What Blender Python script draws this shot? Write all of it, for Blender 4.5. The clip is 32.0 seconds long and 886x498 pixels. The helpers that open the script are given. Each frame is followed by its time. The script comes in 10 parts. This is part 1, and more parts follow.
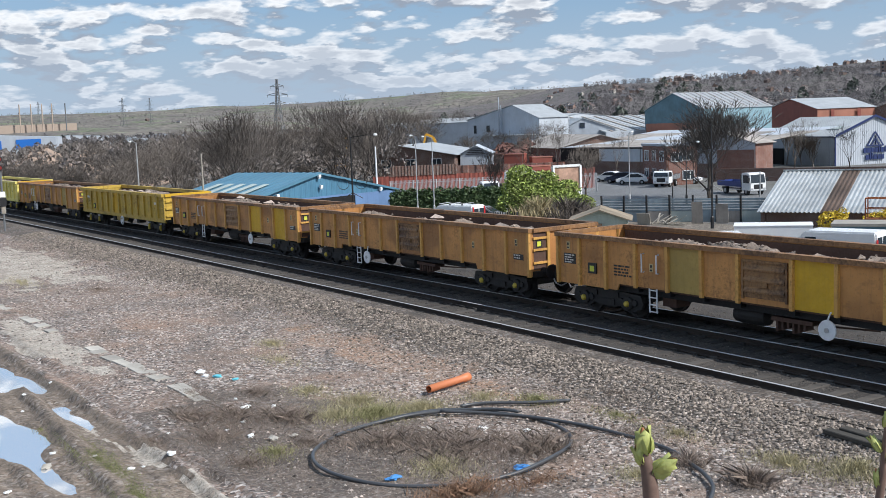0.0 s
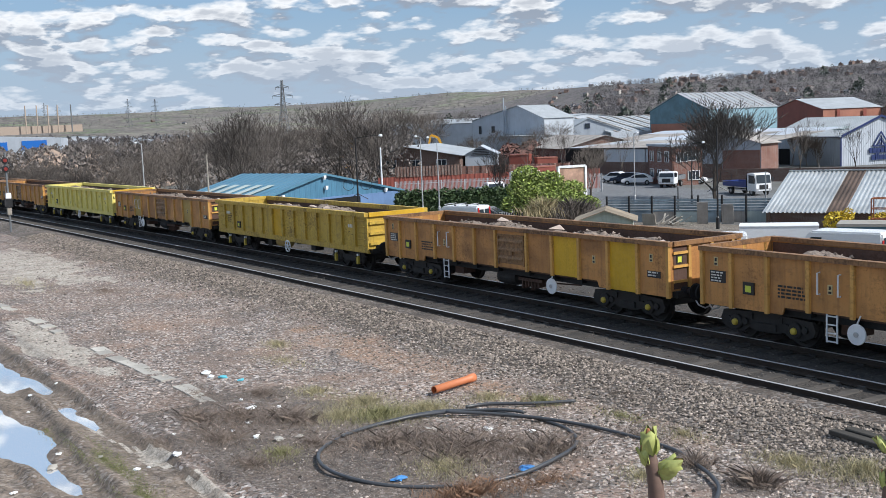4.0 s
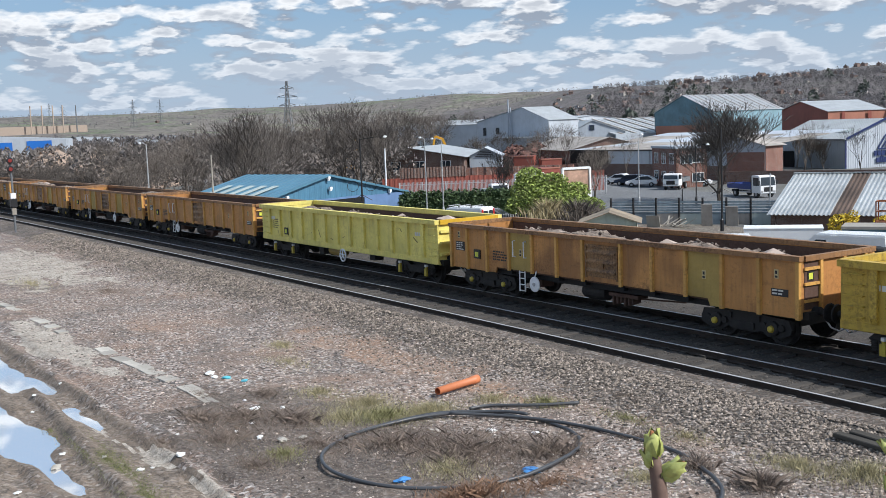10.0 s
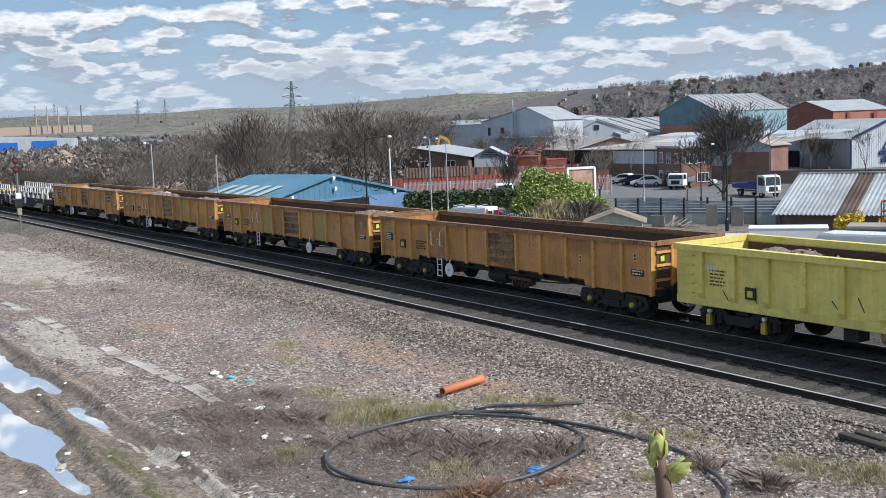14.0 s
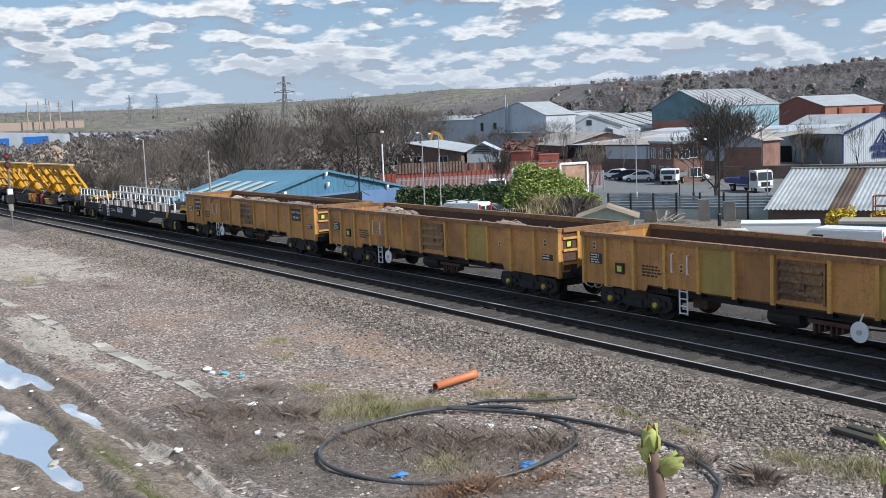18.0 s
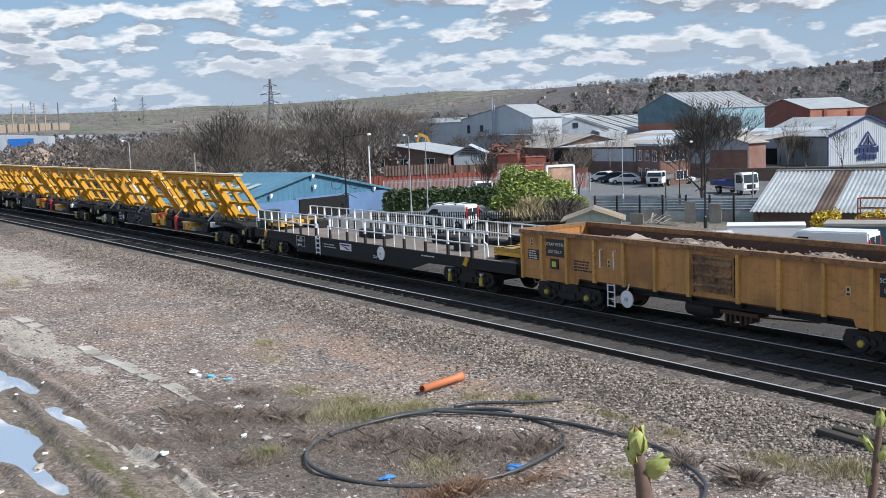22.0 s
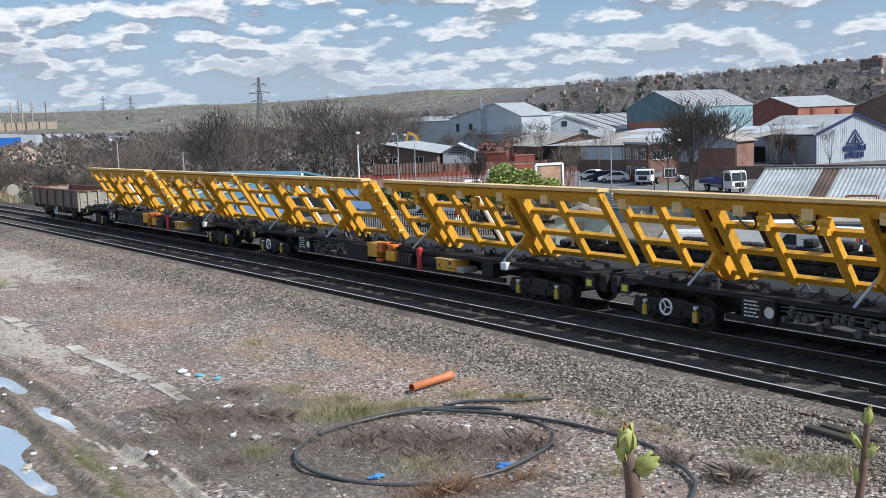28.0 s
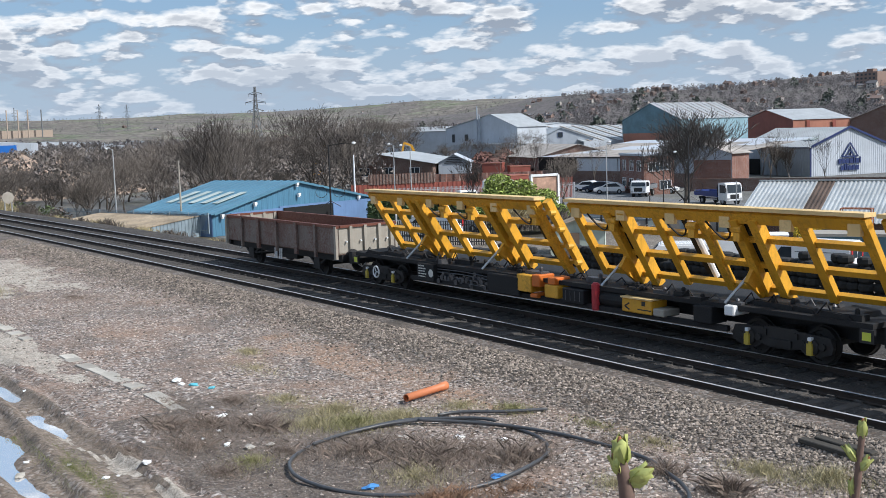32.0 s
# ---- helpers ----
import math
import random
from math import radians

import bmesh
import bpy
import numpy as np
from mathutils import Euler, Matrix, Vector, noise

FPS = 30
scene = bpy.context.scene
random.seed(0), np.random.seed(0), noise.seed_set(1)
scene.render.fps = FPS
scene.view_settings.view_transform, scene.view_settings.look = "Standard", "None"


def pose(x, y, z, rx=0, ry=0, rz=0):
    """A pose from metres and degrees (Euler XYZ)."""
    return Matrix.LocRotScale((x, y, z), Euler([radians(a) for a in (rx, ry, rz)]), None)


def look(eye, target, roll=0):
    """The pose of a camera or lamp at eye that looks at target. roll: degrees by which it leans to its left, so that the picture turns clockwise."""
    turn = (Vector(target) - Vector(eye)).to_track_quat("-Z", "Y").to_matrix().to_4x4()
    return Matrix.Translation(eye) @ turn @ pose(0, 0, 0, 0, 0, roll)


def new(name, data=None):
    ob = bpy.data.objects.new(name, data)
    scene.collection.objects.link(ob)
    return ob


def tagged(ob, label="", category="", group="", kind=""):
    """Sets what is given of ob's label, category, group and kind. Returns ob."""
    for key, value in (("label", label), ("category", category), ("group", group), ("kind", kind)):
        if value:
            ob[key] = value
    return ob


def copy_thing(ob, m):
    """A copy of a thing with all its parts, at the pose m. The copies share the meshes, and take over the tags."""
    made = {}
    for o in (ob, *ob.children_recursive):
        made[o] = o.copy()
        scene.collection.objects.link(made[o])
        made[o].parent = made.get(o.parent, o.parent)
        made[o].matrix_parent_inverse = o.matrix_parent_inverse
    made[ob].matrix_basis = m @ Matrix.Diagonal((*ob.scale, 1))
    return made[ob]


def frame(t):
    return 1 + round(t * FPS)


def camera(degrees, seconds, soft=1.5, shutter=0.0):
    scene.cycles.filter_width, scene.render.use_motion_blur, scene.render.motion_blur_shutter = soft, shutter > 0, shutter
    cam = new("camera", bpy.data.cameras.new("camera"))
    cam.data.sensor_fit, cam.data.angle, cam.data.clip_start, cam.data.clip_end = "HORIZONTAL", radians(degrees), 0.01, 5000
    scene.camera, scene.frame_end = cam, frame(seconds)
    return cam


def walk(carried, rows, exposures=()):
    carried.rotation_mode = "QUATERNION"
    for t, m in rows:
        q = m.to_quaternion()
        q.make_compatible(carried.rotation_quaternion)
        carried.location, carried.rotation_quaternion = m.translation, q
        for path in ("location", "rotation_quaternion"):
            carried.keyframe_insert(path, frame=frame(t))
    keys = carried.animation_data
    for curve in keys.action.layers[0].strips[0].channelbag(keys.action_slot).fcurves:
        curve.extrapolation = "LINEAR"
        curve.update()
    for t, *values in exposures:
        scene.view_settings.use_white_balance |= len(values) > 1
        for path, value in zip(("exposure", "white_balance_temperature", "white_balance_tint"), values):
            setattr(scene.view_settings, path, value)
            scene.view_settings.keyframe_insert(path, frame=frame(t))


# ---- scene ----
EXPOSURE = 0.06
# ---- camera ----
# The eye stands on a bank beside the line; x runs along the railway, y away across it, z = 0 at rail top.
EYE = (0.0, 0.0, 5.656)
cam = camera(43.50, 32.0, soft=0.6, shutter=0.0)
TURNS = [  # seconds, then the turn about x, y and z in degrees
    (0, 83.490, 2.198, 56.262),
    (0.5, 83.509, 2.111, 56.172),
    (1, 83.560, 2.017, 56.109),
    (1.5, 83.556, 2.010, 56.071),
    (2, 83.468, 2.114, 56.099),
    (2.5, 83.353, 2.238, 56.265),
    (3, 83.332, 2.293, 56.383),
    (3.5, 83.417, 2.284, 56.457),
    (5.5, 83.829, 2.356, 56.738),
    (6, 83.794, 2.380, 56.862),
    (6.5, 83.743, 2.277, 56.863),
    (7, 83.718, 2.195, 56.830),
    (7.5, 83.730, 2.185, 56.829),
    (8, 83.752, 2.204, 56.788),
    (8.5, 83.728, 2.183, 56.779),
    (9, 83.726, 2.169, 56.744),
    (9.5, 83.677, 2.165, 56.730),
    (10, 83.616, 2.125, 56.747),
    (10.5, 83.592, 2.164, 56.745),
    (11, 83.597, 2.141, 56.762),
    (11.5, 83.610, 2.117, 56.750),
    (12, 83.621, 2.125, 56.731),
    (12.5, 83.644, 2.137, 56.699),
    (13, 83.680, 2.179, 56.734),
    (13.5, 83.660, 2.152, 56.871),
    (14, 83.618, 2.149, 56.986),
    (14.5, 83.582, 2.142, 56.959),
    (16.5, 83.479, 2.141, 56.787),
    (17, 83.431, 2.129, 56.790),
    (17.5, 83.392, 2.128, 56.738),
    (18, 83.368, 2.190, 56.608),
    (18.5, 83.317, 2.249, 56.379),
    (19, 83.306, 2.174, 56.100),
    (19.5, 83.288, 2.146, 55.869),
    (20, 83.335, 2.167, 55.857),
    (20.5, 83.425, 2.163, 55.888),
    (21, 83.461, 2.169, 55.870),
    (21.5, 83.476, 2.189, 55.914),
    (22, 83.464, 2.147, 55.925),
    (22.5, 83.437, 2.164, 55.894),
    (23, 83.430, 2.182, 55.814),
    (23.5, 83.404, 2.254, 55.773),
    (24, 83.359, 2.367, 55.620),
    (24.5, 83.399, 2.398, 55.396),
    (25, 83.446, 2.417, 55.276),
    (25.5, 83.491, 2.376, 55.216),
    (27.5, 83.367, 2.208, 55.303),
    (28, 83.368, 2.211, 55.357),
    (28.5, 83.359, 2.258, 55.400),
    (29, 83.346, 2.256, 55.441),
    (29.5, 83.405, 2.296, 55.441),
    (30, 83.500, 2.358, 55.339),
    (30.5, 83.662, 2.334, 55.174),
    (31, 83.806, 2.286, 55.122),
    (31.5, 83.859, 2.064, 55.148),
    (32, 83.895, 1.872, 55.151),
]
walk(cam, [(t, pose(*EYE, rx, ry, rz)) for t, rx, ry, rz in TURNS], exposures=[(0.0, EXPOSURE, 6500, 10), (32.0, EXPOSURE, 6500, 10)])

# ---- sky and sun ----
CLOUD_SHIFT = (0.0, 0.0, 0.0)
SUN_ELEV, SUN_AZ = radians(42), radians(28)   # azimuth from +x towards +y
world = bpy.data.worlds.new("sky")
scene.world = world
world.use_nodes = True
wn, wl = world.node_tree.nodes, world.node_tree.links
wn.clear()


def wnode(kind, **kw):
    n = wn.new(kind)
    for k, v in kw.items():
        if k == "operation":
            n.operation = v
        elif k == "blend_type":
            n.blend_type = v
        elif k == "data_type":
            n.data_type = v
    return n


def wmath(op, a, b=None, clamp=False):
    n = wn.new("ShaderNodeMath")
    n.operation, n.use_clamp = op, clamp
    for i, v in enumerate((a, b)):
        if v is None:
            continue
        if isinstance(v, (int, float)):
            n.inputs[i].default_value = v
        else:
            wl.new(v, n.inputs[i])
    return n.outputs[0]


def wramp(fac, stops):
    n = wn.new("ShaderNodeValToRGB")
    els = n.color_ramp.elements
    while len(els) < len(stops):
        els.new(0.5)
    for e, (p, c) in zip(els, stops):
        e.position, e.color = p, (*c, 1)
    wl.new(fac, n.inputs[0])
    return n.outputs[0]


def wmix(fac, a, b):
    n = wn.new("ShaderNodeMix")
    n.data_type = "RGBA"
    for i, v in ((0, fac), (6, a), (7, b)):
        if isinstance(v, tuple):
            n.inputs[i].default_value = (*v, 1)
        elif isinstance(v, (int, float)):
            n.inputs[i].default_value = v
        else:
            wl.new(v, n.inputs[i])
    return n.outputs[2]


nishita = wn.new("ShaderNodeTexSky")
nishita.sky_type = "NISHITA"
nishita.sun_disc = False
nishita.sun_elevation = SUN_ELEV
nishita.sun_rotation = radians(90) - SUN_AZ
nishita.air_density, nishita.dust_density, nishita.ozone_density = 1.0, 1.5, 1.0
coord = wn.new("ShaderNodeTexCoord")
sep = wn.new("ShaderNodeSeparateXYZ")
wl.new(coord.outputs["Generated"], sep.inputs[0])
# broken cumulus in flat-bottomed rows, smaller and closer towards the horizon
up = wmath("MAXIMUM", sep.outputs[2], 0.0)


def at_lift(lift, shift, bend=0.26):
    """A point of the cloud deck: the view's heading over its rise, so that rows close up towards the horizon."""
    div = wmath("ADD", up, bend + lift)
    comb = wn.new("ShaderNodeCombineXYZ")
    wl.new(wmath("DIVIDE", sep.outputs[0], div), comb.inputs[0]), wl.new(wmath("DIVIDE", sep.outputs[1], div), comb.inputs[1])
    m = wn.new("ShaderNodeMapping")
    m.inputs["Location"].default_value = shift
    wl.new(comb.outputs[0], m.inputs[0])
    return m.outputs[0]


def field(vec, scale, detail, rough):
    n = wn.new("ShaderNodeTexNoise")
    n.inputs["Scale"].default_value, n.inputs["Detail"].default_value = scale, detail
    n.inputs["Roughness"].default_value, n.inputs["Distortion"].default_value = rough, 0.15
    wl.new(vec, n.inputs["Vector"])
    return n.outputs["Fac"]


def heap(lift, shift):
    """Broad masses with cauliflower edges."""
    vec = at_lift(lift, shift)
    v = wn.new("ShaderNodeTexVoronoi")
    v.feature = "SMOOTH_F1"
    v.inputs["Scale"].default_value, v.inputs["Detail"].default_value = 7.5, 3.0
    v.inputs["Roughness"].default_value, v.inputs["Smoothness"].default_value = 0.55, 0.25
    wl.new(vec, v.inputs["Vector"])
    puff = wmath("SUBTRACT", 0.5, v.outputs["Distance"])
    return wmath("ADD", field(vec, 3.0, 8, 0.58), wmath("MULTIPLY", puff, 0.30))


low, high = heap(0.0, CLOUD_SHIFT), heap(0.010, CLOUD_SHIFT)
# more open sky overhead than towards the horizon
thin = wramp(sep.outputs[2], [(0.09, (0, 0, 0)), (0.26, (1, 1, 1))])
dens = wmath("SUBTRACT", low, wmath("MULTIPLY", thin, 0.04))
cover = wramp(dens, [(0.265, (0, 0, 0)), (0.395, (1, 1, 1))])
shade = wmath("ADD", wmath("MULTIPLY", wmath("SUBTRACT", low, high), 12.0), 0.36, clamp=True)
cloud = wmix(shade, (3.4, 4.05, 5.05), (9.9, 10.25, 10.7))
core = wramp(dens, [(0.40, (0, 0, 0)), (0.52, (1, 1, 1))])
cloud = wmix(wmath("MULTIPLY", core, 0.6), cloud, (3.5, 4.1, 5.05))
bluesky = wmix(0.5, nishita.outputs[0], (2.9, 5.3, 8.8))
sky = wmix(cover, bluesky, cloud)
# pale haze low over the horizon
haze = wramp(sep.outputs[2], [(0.0, (1, 1, 1)), (0.10, (0, 0, 0))])
sky = wmix(wmath("MULTIPLY", haze, 0.8), sky, (5.0, 6.1, 7.6))
bg = wn.new("ShaderNodeBackground")
bg.inputs["Strength"].default_value = 0.092
wl.new(sky, bg.inputs[0])
out = wn.new("ShaderNodeOutputWorld")
wl.new(bg.outputs[0], out.inputs[0])

sun = new("sun", bpy.data.lights.new("sun", "SUN"))
sun.data.energy, sun.data.angle, sun.data.color = 4.7, radians(0.6), (1.0, 0.985, 0.96)
to_sun = Vector((math.cos(SUN_AZ) * math.cos(SUN_ELEV), math.sin(SUN_AZ) * math.cos(SUN_ELEV), math.sin(SUN_ELEV)))
sun.matrix_world = look(tuple(to_sun * 60), (0, 0, 0))

# ---- materials ----
def nmath(nt, op, a, b=None, c=None, clamp=False):
    n = nt.nodes.new("ShaderNodeMath")
    n.operation, n.use_clamp = op, clamp
    for i, v in enumerate((a, b, c)):
        if v is None:
            continue
        if isinstance(v, (int, float)):
            n.inputs[i].default_value = v
        else:
            nt.links.new(v, n.inputs[i])
    return n.outputs[0]


def nmix(nt, fac, a, b, blend="MIX"):
    n = nt.nodes.new("ShaderNodeMix")
    n.data_type, n.blend_type = "RGBA", blend
    for i, v in ((0, fac), (6, a), (7, b)):
        if isinstance(v, tuple):
            n.inputs[i].default_value = (*v[:3], 1)
        elif isinstance(v, (int, float)):
            n.inputs[i].default_value = v
        else:
            nt.links.new(v, n.inputs[i])
    return n.outputs[2]


def nramp(nt, fac, lo, hi, a=0.0, b=1.0):
    n = nt.nodes.new("ShaderNodeMapRange")
    n.clamp = True
    for i, v in enumerate((None, lo, hi, a, b)):
        if v is not None:
            n.inputs[i].default_value = v
    nt.links.new(fac, n.inputs[0])
    return n.outputs[0]


def nnoise(nt, scale, detail=4, rough=0.6, stretch=(1, 1, 1), shift=(0, 0, 0), vec="Object", dist=0.0):
    tc = nt.nodes.new("ShaderNodeTexCoord")
    mp = nt.nodes.new("ShaderNodeMapping")
    mp.inputs["Scale"].default_value = stretch
    mp.inputs["Location"].default_value = shift
    nt.links.new(tc.outputs[vec], mp.inputs[0])
    n = nt.nodes.new("ShaderNodeTexNoise")
    n.inputs["Scale"].default_value, n.inputs["Detail"].default_value = scale, detail
    n.inputs["Roughness"].default_value, n.inputs["Distortion"].default_value = rough, dist
    nt.links.new(mp.outputs[0], n.inputs["Vector"])
    return n.outputs["Fac"]


def base_mat(name, rough=0.6, metal=0.0, spec=None):
    m = bpy.data.materials.new(name)
    m.use_nodes = True
    nt = m.node_tree
    b = nt.nodes["Principled BSDF"]
    b.inputs["Roughness"].default_value, b.inputs["Metallic"].default_value = rough, metal
    if spec is not None:
        b.inputs["Specular IOR Level"].default_value = spec
    return m, nt, b


def bump(nt, b, height, strength=0.3, distance=0.02):
    n = nt.nodes.new("ShaderNodeBump")
    n.inputs["Strength"].default_value, n.inputs["Distance"].default_value = strength, distance
    nt.links.new(height, n.inputs["Height"])
    nt.links.new(n.outputs[0], b.inputs["Normal"])


def simple(name, col, rough=0.6, metal=0.0, var=0.25, scale=3.0, fine=40.0, bumpy=0.0, dist=0.01, island=0.0, objrand=0.0, vec="Object"):
    """A plain surface with two scales of variation; island and objrand vary it from piece to piece."""
    m, nt, b = base_mat(name, rough, metal)
    n1, n2 = nnoise(nt, scale, 5, 0.6, vec=vec), nnoise(nt, fine, 3, 0.6, vec=vec)
    f = nmath(nt, "MULTIPLY_ADD", n1, 0.65, nmath(nt, "MULTIPLY", n2, 0.35))
    f = nramp(nt, f, 0.3, 0.7, 1 - var, 1 + var)
    if island:
        g = nt.nodes.new("ShaderNodeNewGeometry")
        f = nmath(nt, "MULTIPLY", f, nramp(nt, g.outputs["Random Per Island"], 0, 1, 1 - island, 1 + island))
    if objrand:
        g = nt.nodes.new("ShaderNodeObjectInfo")
        f = nmath(nt, "MULTIPLY", f, nramp(nt, g.outputs["Random"], 0, 1, 1 - objrand, 1 + objrand))
    rgb = nt.nodes.new("ShaderNodeRGB")
    rgb.outputs[0].default_value = (*col, 1)
    cc = nt.nodes.new("ShaderNodeCombineXYZ")
    for i in range(3):
        nt.links.new(f, cc.inputs[i])
    nt.links.new(nmix(nt, 1.0, rgb.outputs[0], cc.outputs[0], "MULTIPLY"), b.inputs["Base Color"])
    nt.links.new(nramp(nt, n2, 0.3, 0.7, max(rough - 0.1, 0.02), min(rough + 0.1, 1)), b.inputs["Roughness"])
    if bumpy:
        bump(nt, b, n2, bumpy, dist)
    return m


def paint(name, col, dirt=(0.09, 0.045, 0.02), amount=0.5, rough=0.5, streak=1.0, patch=None, rust_at=0.58):
    """Worn wagon paint: faded in patches, rust blooms and downward streaks."""
    m, nt, b = base_mat(name, rough)
    info = nt.nodes.new("ShaderNodeObjectInfo")
    mv = nt.nodes.new("ShaderNodeVectorMath")
    mv.operation = "SCALE"
    mv.inputs[0].default_value = (37.0, 11.0, 5.0)
    nt.links.new(info.outputs["Random"], mv.inputs["Scale"])
    tc = nt.nodes.new("ShaderNodeTexCoord")
    ad = nt.nodes.new("ShaderNodeVectorMath")
    ad.operation = "ADD"
    nt.links.new(tc.outputs["Object"], ad.inputs[0]), nt.links.new(mv.outputs[0], ad.inputs[1])

    def noise_at(scale, detail, stretch, rough_=0.6):
        mp = nt.nodes.new("ShaderNodeMapping")
        mp.inputs["Scale"].default_value = stretch
        nt.links.new(ad.outputs[0], mp.inputs[0])
        n = nt.nodes.new("ShaderNodeTexNoise")
        n.inputs["Scale"].default_value, n.inputs["Detail"].default_value, n.inputs["Roughness"].default_value = scale, detail, rough_
        nt.links.new(mp.outputs[0], n.inputs["Vector"])
        return n.outputs["Fac"]

    large, fine, runs = noise_at(0.7, 5, (1, 1, 1)), noise_at(14, 4, (1, 1, 1)), noise_at(5, 5, (1.6, 1.6, 0.12))
    c = nmix(nt, nramp(nt, large, 0.35, 0.65), tuple(0.8 * v for v in col), tuple(min(1.12 * v, 1) for v in col))
    if patch:
        c = nmix(nt, nramp(nt, noise_at(0.5, 2, (1, 1, 1)), 0.5, 0.62), c, patch)
    c = nmix(nt, nmath(nt, "MULTIPLY", nramp(nt, runs, 0.48, 0.72), 0.55 * streak * amount, clamp=True), c, dirt)
    spots = nmath(nt, "ADD", nmath(nt, "MULTIPLY", fine, 0.35), nmath(nt, "MULTIPLY", large, 0.65))
    c = nmix(nt, nmath(nt, "MULTIPLY", nramp(nt, spots, rust_at - 0.05, rust_at + 0.08), amount, clamp=True), c, tuple(0.7 * v for v in dirt))
    # scuffs and a film of brake dust
    scuff = nmath(nt, "MULTIPLY", nramp(nt, noise_at(3.2, 6, (0.8, 0.8, 1.6), 0.72), 0.53, 0.66), 0.45 * amount, clamp=True)
    c = nmix(nt, scuff, c, dirt)
    chips = nmath(nt, "MULTIPLY", nramp(nt, noise_at(26, 4, (1, 1, 1), 0.7), 0.62, 0.68), 0.7 * amount, clamp=True)
    c = nmix(nt, chips, c, tuple(0.6 * v for v in dirt))
    nt.links.new(c, b.inputs["Base Color"])
    nt.links.new(nramp(nt, fine, 0.3, 0.7, rough - 0.1, rough + 0.25), b.inputs["Roughness"])
    bump(nt, b, fine, 0.12, 0.01)
    return m


BROWN = paint("brown_orange_paint", (0.56, 0.265, 0.08), dirt=(0.11, 0.05, 0.025), amount=0.65, patch=(0.34, 0.155, 0.05), rust_at=0.62)
BROWN_RIB = paint("orange_rib_paint", (0.66, 0.36, 0.095), dirt=(0.10, 0.05, 0.025), amount=0.55, rust_at=0.58)
BROWN_RIM = paint("rust_worn_rim_paint", (0.33, 0.17, 0.07), dirt=(0.09, 0.045, 0.025), amount=0.8, rust_at=0.52)
OLIVE = paint("olive_yellow_paint", (0.58, 0.39, 0.06), dirt=(0.13, 0.075, 0.03), amount=0.8, rust_at=0.56)
LEMON = paint("pale_yellow_paint", (0.80, 0.69, 0.19), dirt=(0.20, 0.14, 0.06), amount=0.38, rust_at=0.60)
FRESH = paint("yellow_patch_paint", (0.68, 0.40, 0.02), amount=0.2)
PALE_PANEL = paint("faded_panel_paint", (0.44, 0.30, 0.08), amount=0.25)
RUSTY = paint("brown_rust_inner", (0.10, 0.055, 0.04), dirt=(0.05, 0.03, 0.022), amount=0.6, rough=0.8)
# the brown dirt also stands in for shading on the frames' sides
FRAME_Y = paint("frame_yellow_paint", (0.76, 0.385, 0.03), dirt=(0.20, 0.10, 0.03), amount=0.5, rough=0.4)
# frame yellow paled for overhead light, put into the colour; pads share it
FRAME_TOPLIT = paint("frame_toplit_paint", (0.78, 0.55, 0.25), dirt=(0.25, 0.16, 0.08), amount=0.3, rough=0.5)
GREY_STEEL = paint("grey_rusty_steel", (0.20, 0.17, 0.15), dirt=(0.13, 0.04, 0.025), amount=0.75, rust_at=0.5)
GREY_PALE = paint("pale_grey_steel", (0.36, 0.33, 0.28), dirt=(0.13, 0.06, 0.04), amount=0.3)
RUST_RED = paint("red_rust_rim", (0.16, 0.05, 0.03), dirt=(0.08, 0.03, 0.02), amount=0.6)
BLACK_STEEL = simple("black_underframe", (0.009, 0.009, 0.010), 0.75, 0.0, 0.4, 2.0, 30, 0.2)
BOGIE_MAT = simple("grimy_bogie", (0.020, 0.018, 0.017), 0.7, 0.0, 0.5, 3.0, 25, 0.3)
# near-black that stands in for shade in doorways and slots; dark pins share it
DARK_FILL = simple("near_black_fill", (0.006, 0.006, 0.006), 0.9)
RAIL_SIDE = simple("rusty_rail", (0.035, 0.024, 0.018), 0.85, 0.0, 0.4, 2.0, 40, 0.2)
RAIL_HEAD = simple("polished_rail_head", (0.56, 0.56, 0.57), 0.42, 0.35, 0.12, 1.0, 20)
WHITE_PAINT = simple("white_paint", (0.78, 0.79, 0.80), 0.45, 0.0, 0.12, 2.0, 30)
YELLOW_CAP = simple("yellow_cap_paint", (0.48, 0.36, 0.05), 0.5, 0.0, 0.2, 4, 30)
ORANGE_BOX = simple("orange_box_paint", (0.62, 0.15, 0.02), 0.5, 0.0, 0.25, 2, 20)
STEEL = simple("zinc_steel", (0.50, 0.51, 0.52), 0.4, 0.6, 0.2, 3, 30)
RED_PAINT = simple("red_paint", (0.42, 0.03, 0.04), 0.45, 0.0, 0.2)
LABEL_BLACK = simple("black_label", (0.02, 0.02, 0.022), 0.5)
SLEEPER = simple("weathered_sleeper", (0.062, 0.055, 0.049), 0.9, 0.0, 0.35, 2.0, 18, 0.3, 0.02, objrand=0.3)
SLEEPER_DARK = simple("oily_sleeper", (0.036, 0.031, 0.028), 0.85, 0.0, 0.4, 2.0, 18, 0.3, 0.02, objrand=0.3)

# ---- shape helpers ----
def box(bm, x0, x1, y0, y1, z0, z1, m=None):
    vs = [bm.verts.new((x, y, z)) for x in (x0, x1) for y in (y0, y1) for z in (z0, z1)]
    if m is not None:
        for v in vs:
            v.co = m @ v.co
    for f in ((0, 1, 3, 2), (4, 6, 7, 5), (0, 4, 5, 1), (2, 3, 7, 6), (0, 2, 6, 4), (1, 5, 7, 3)):
        bm.faces.new([vs[i] for i in f])
    return vs


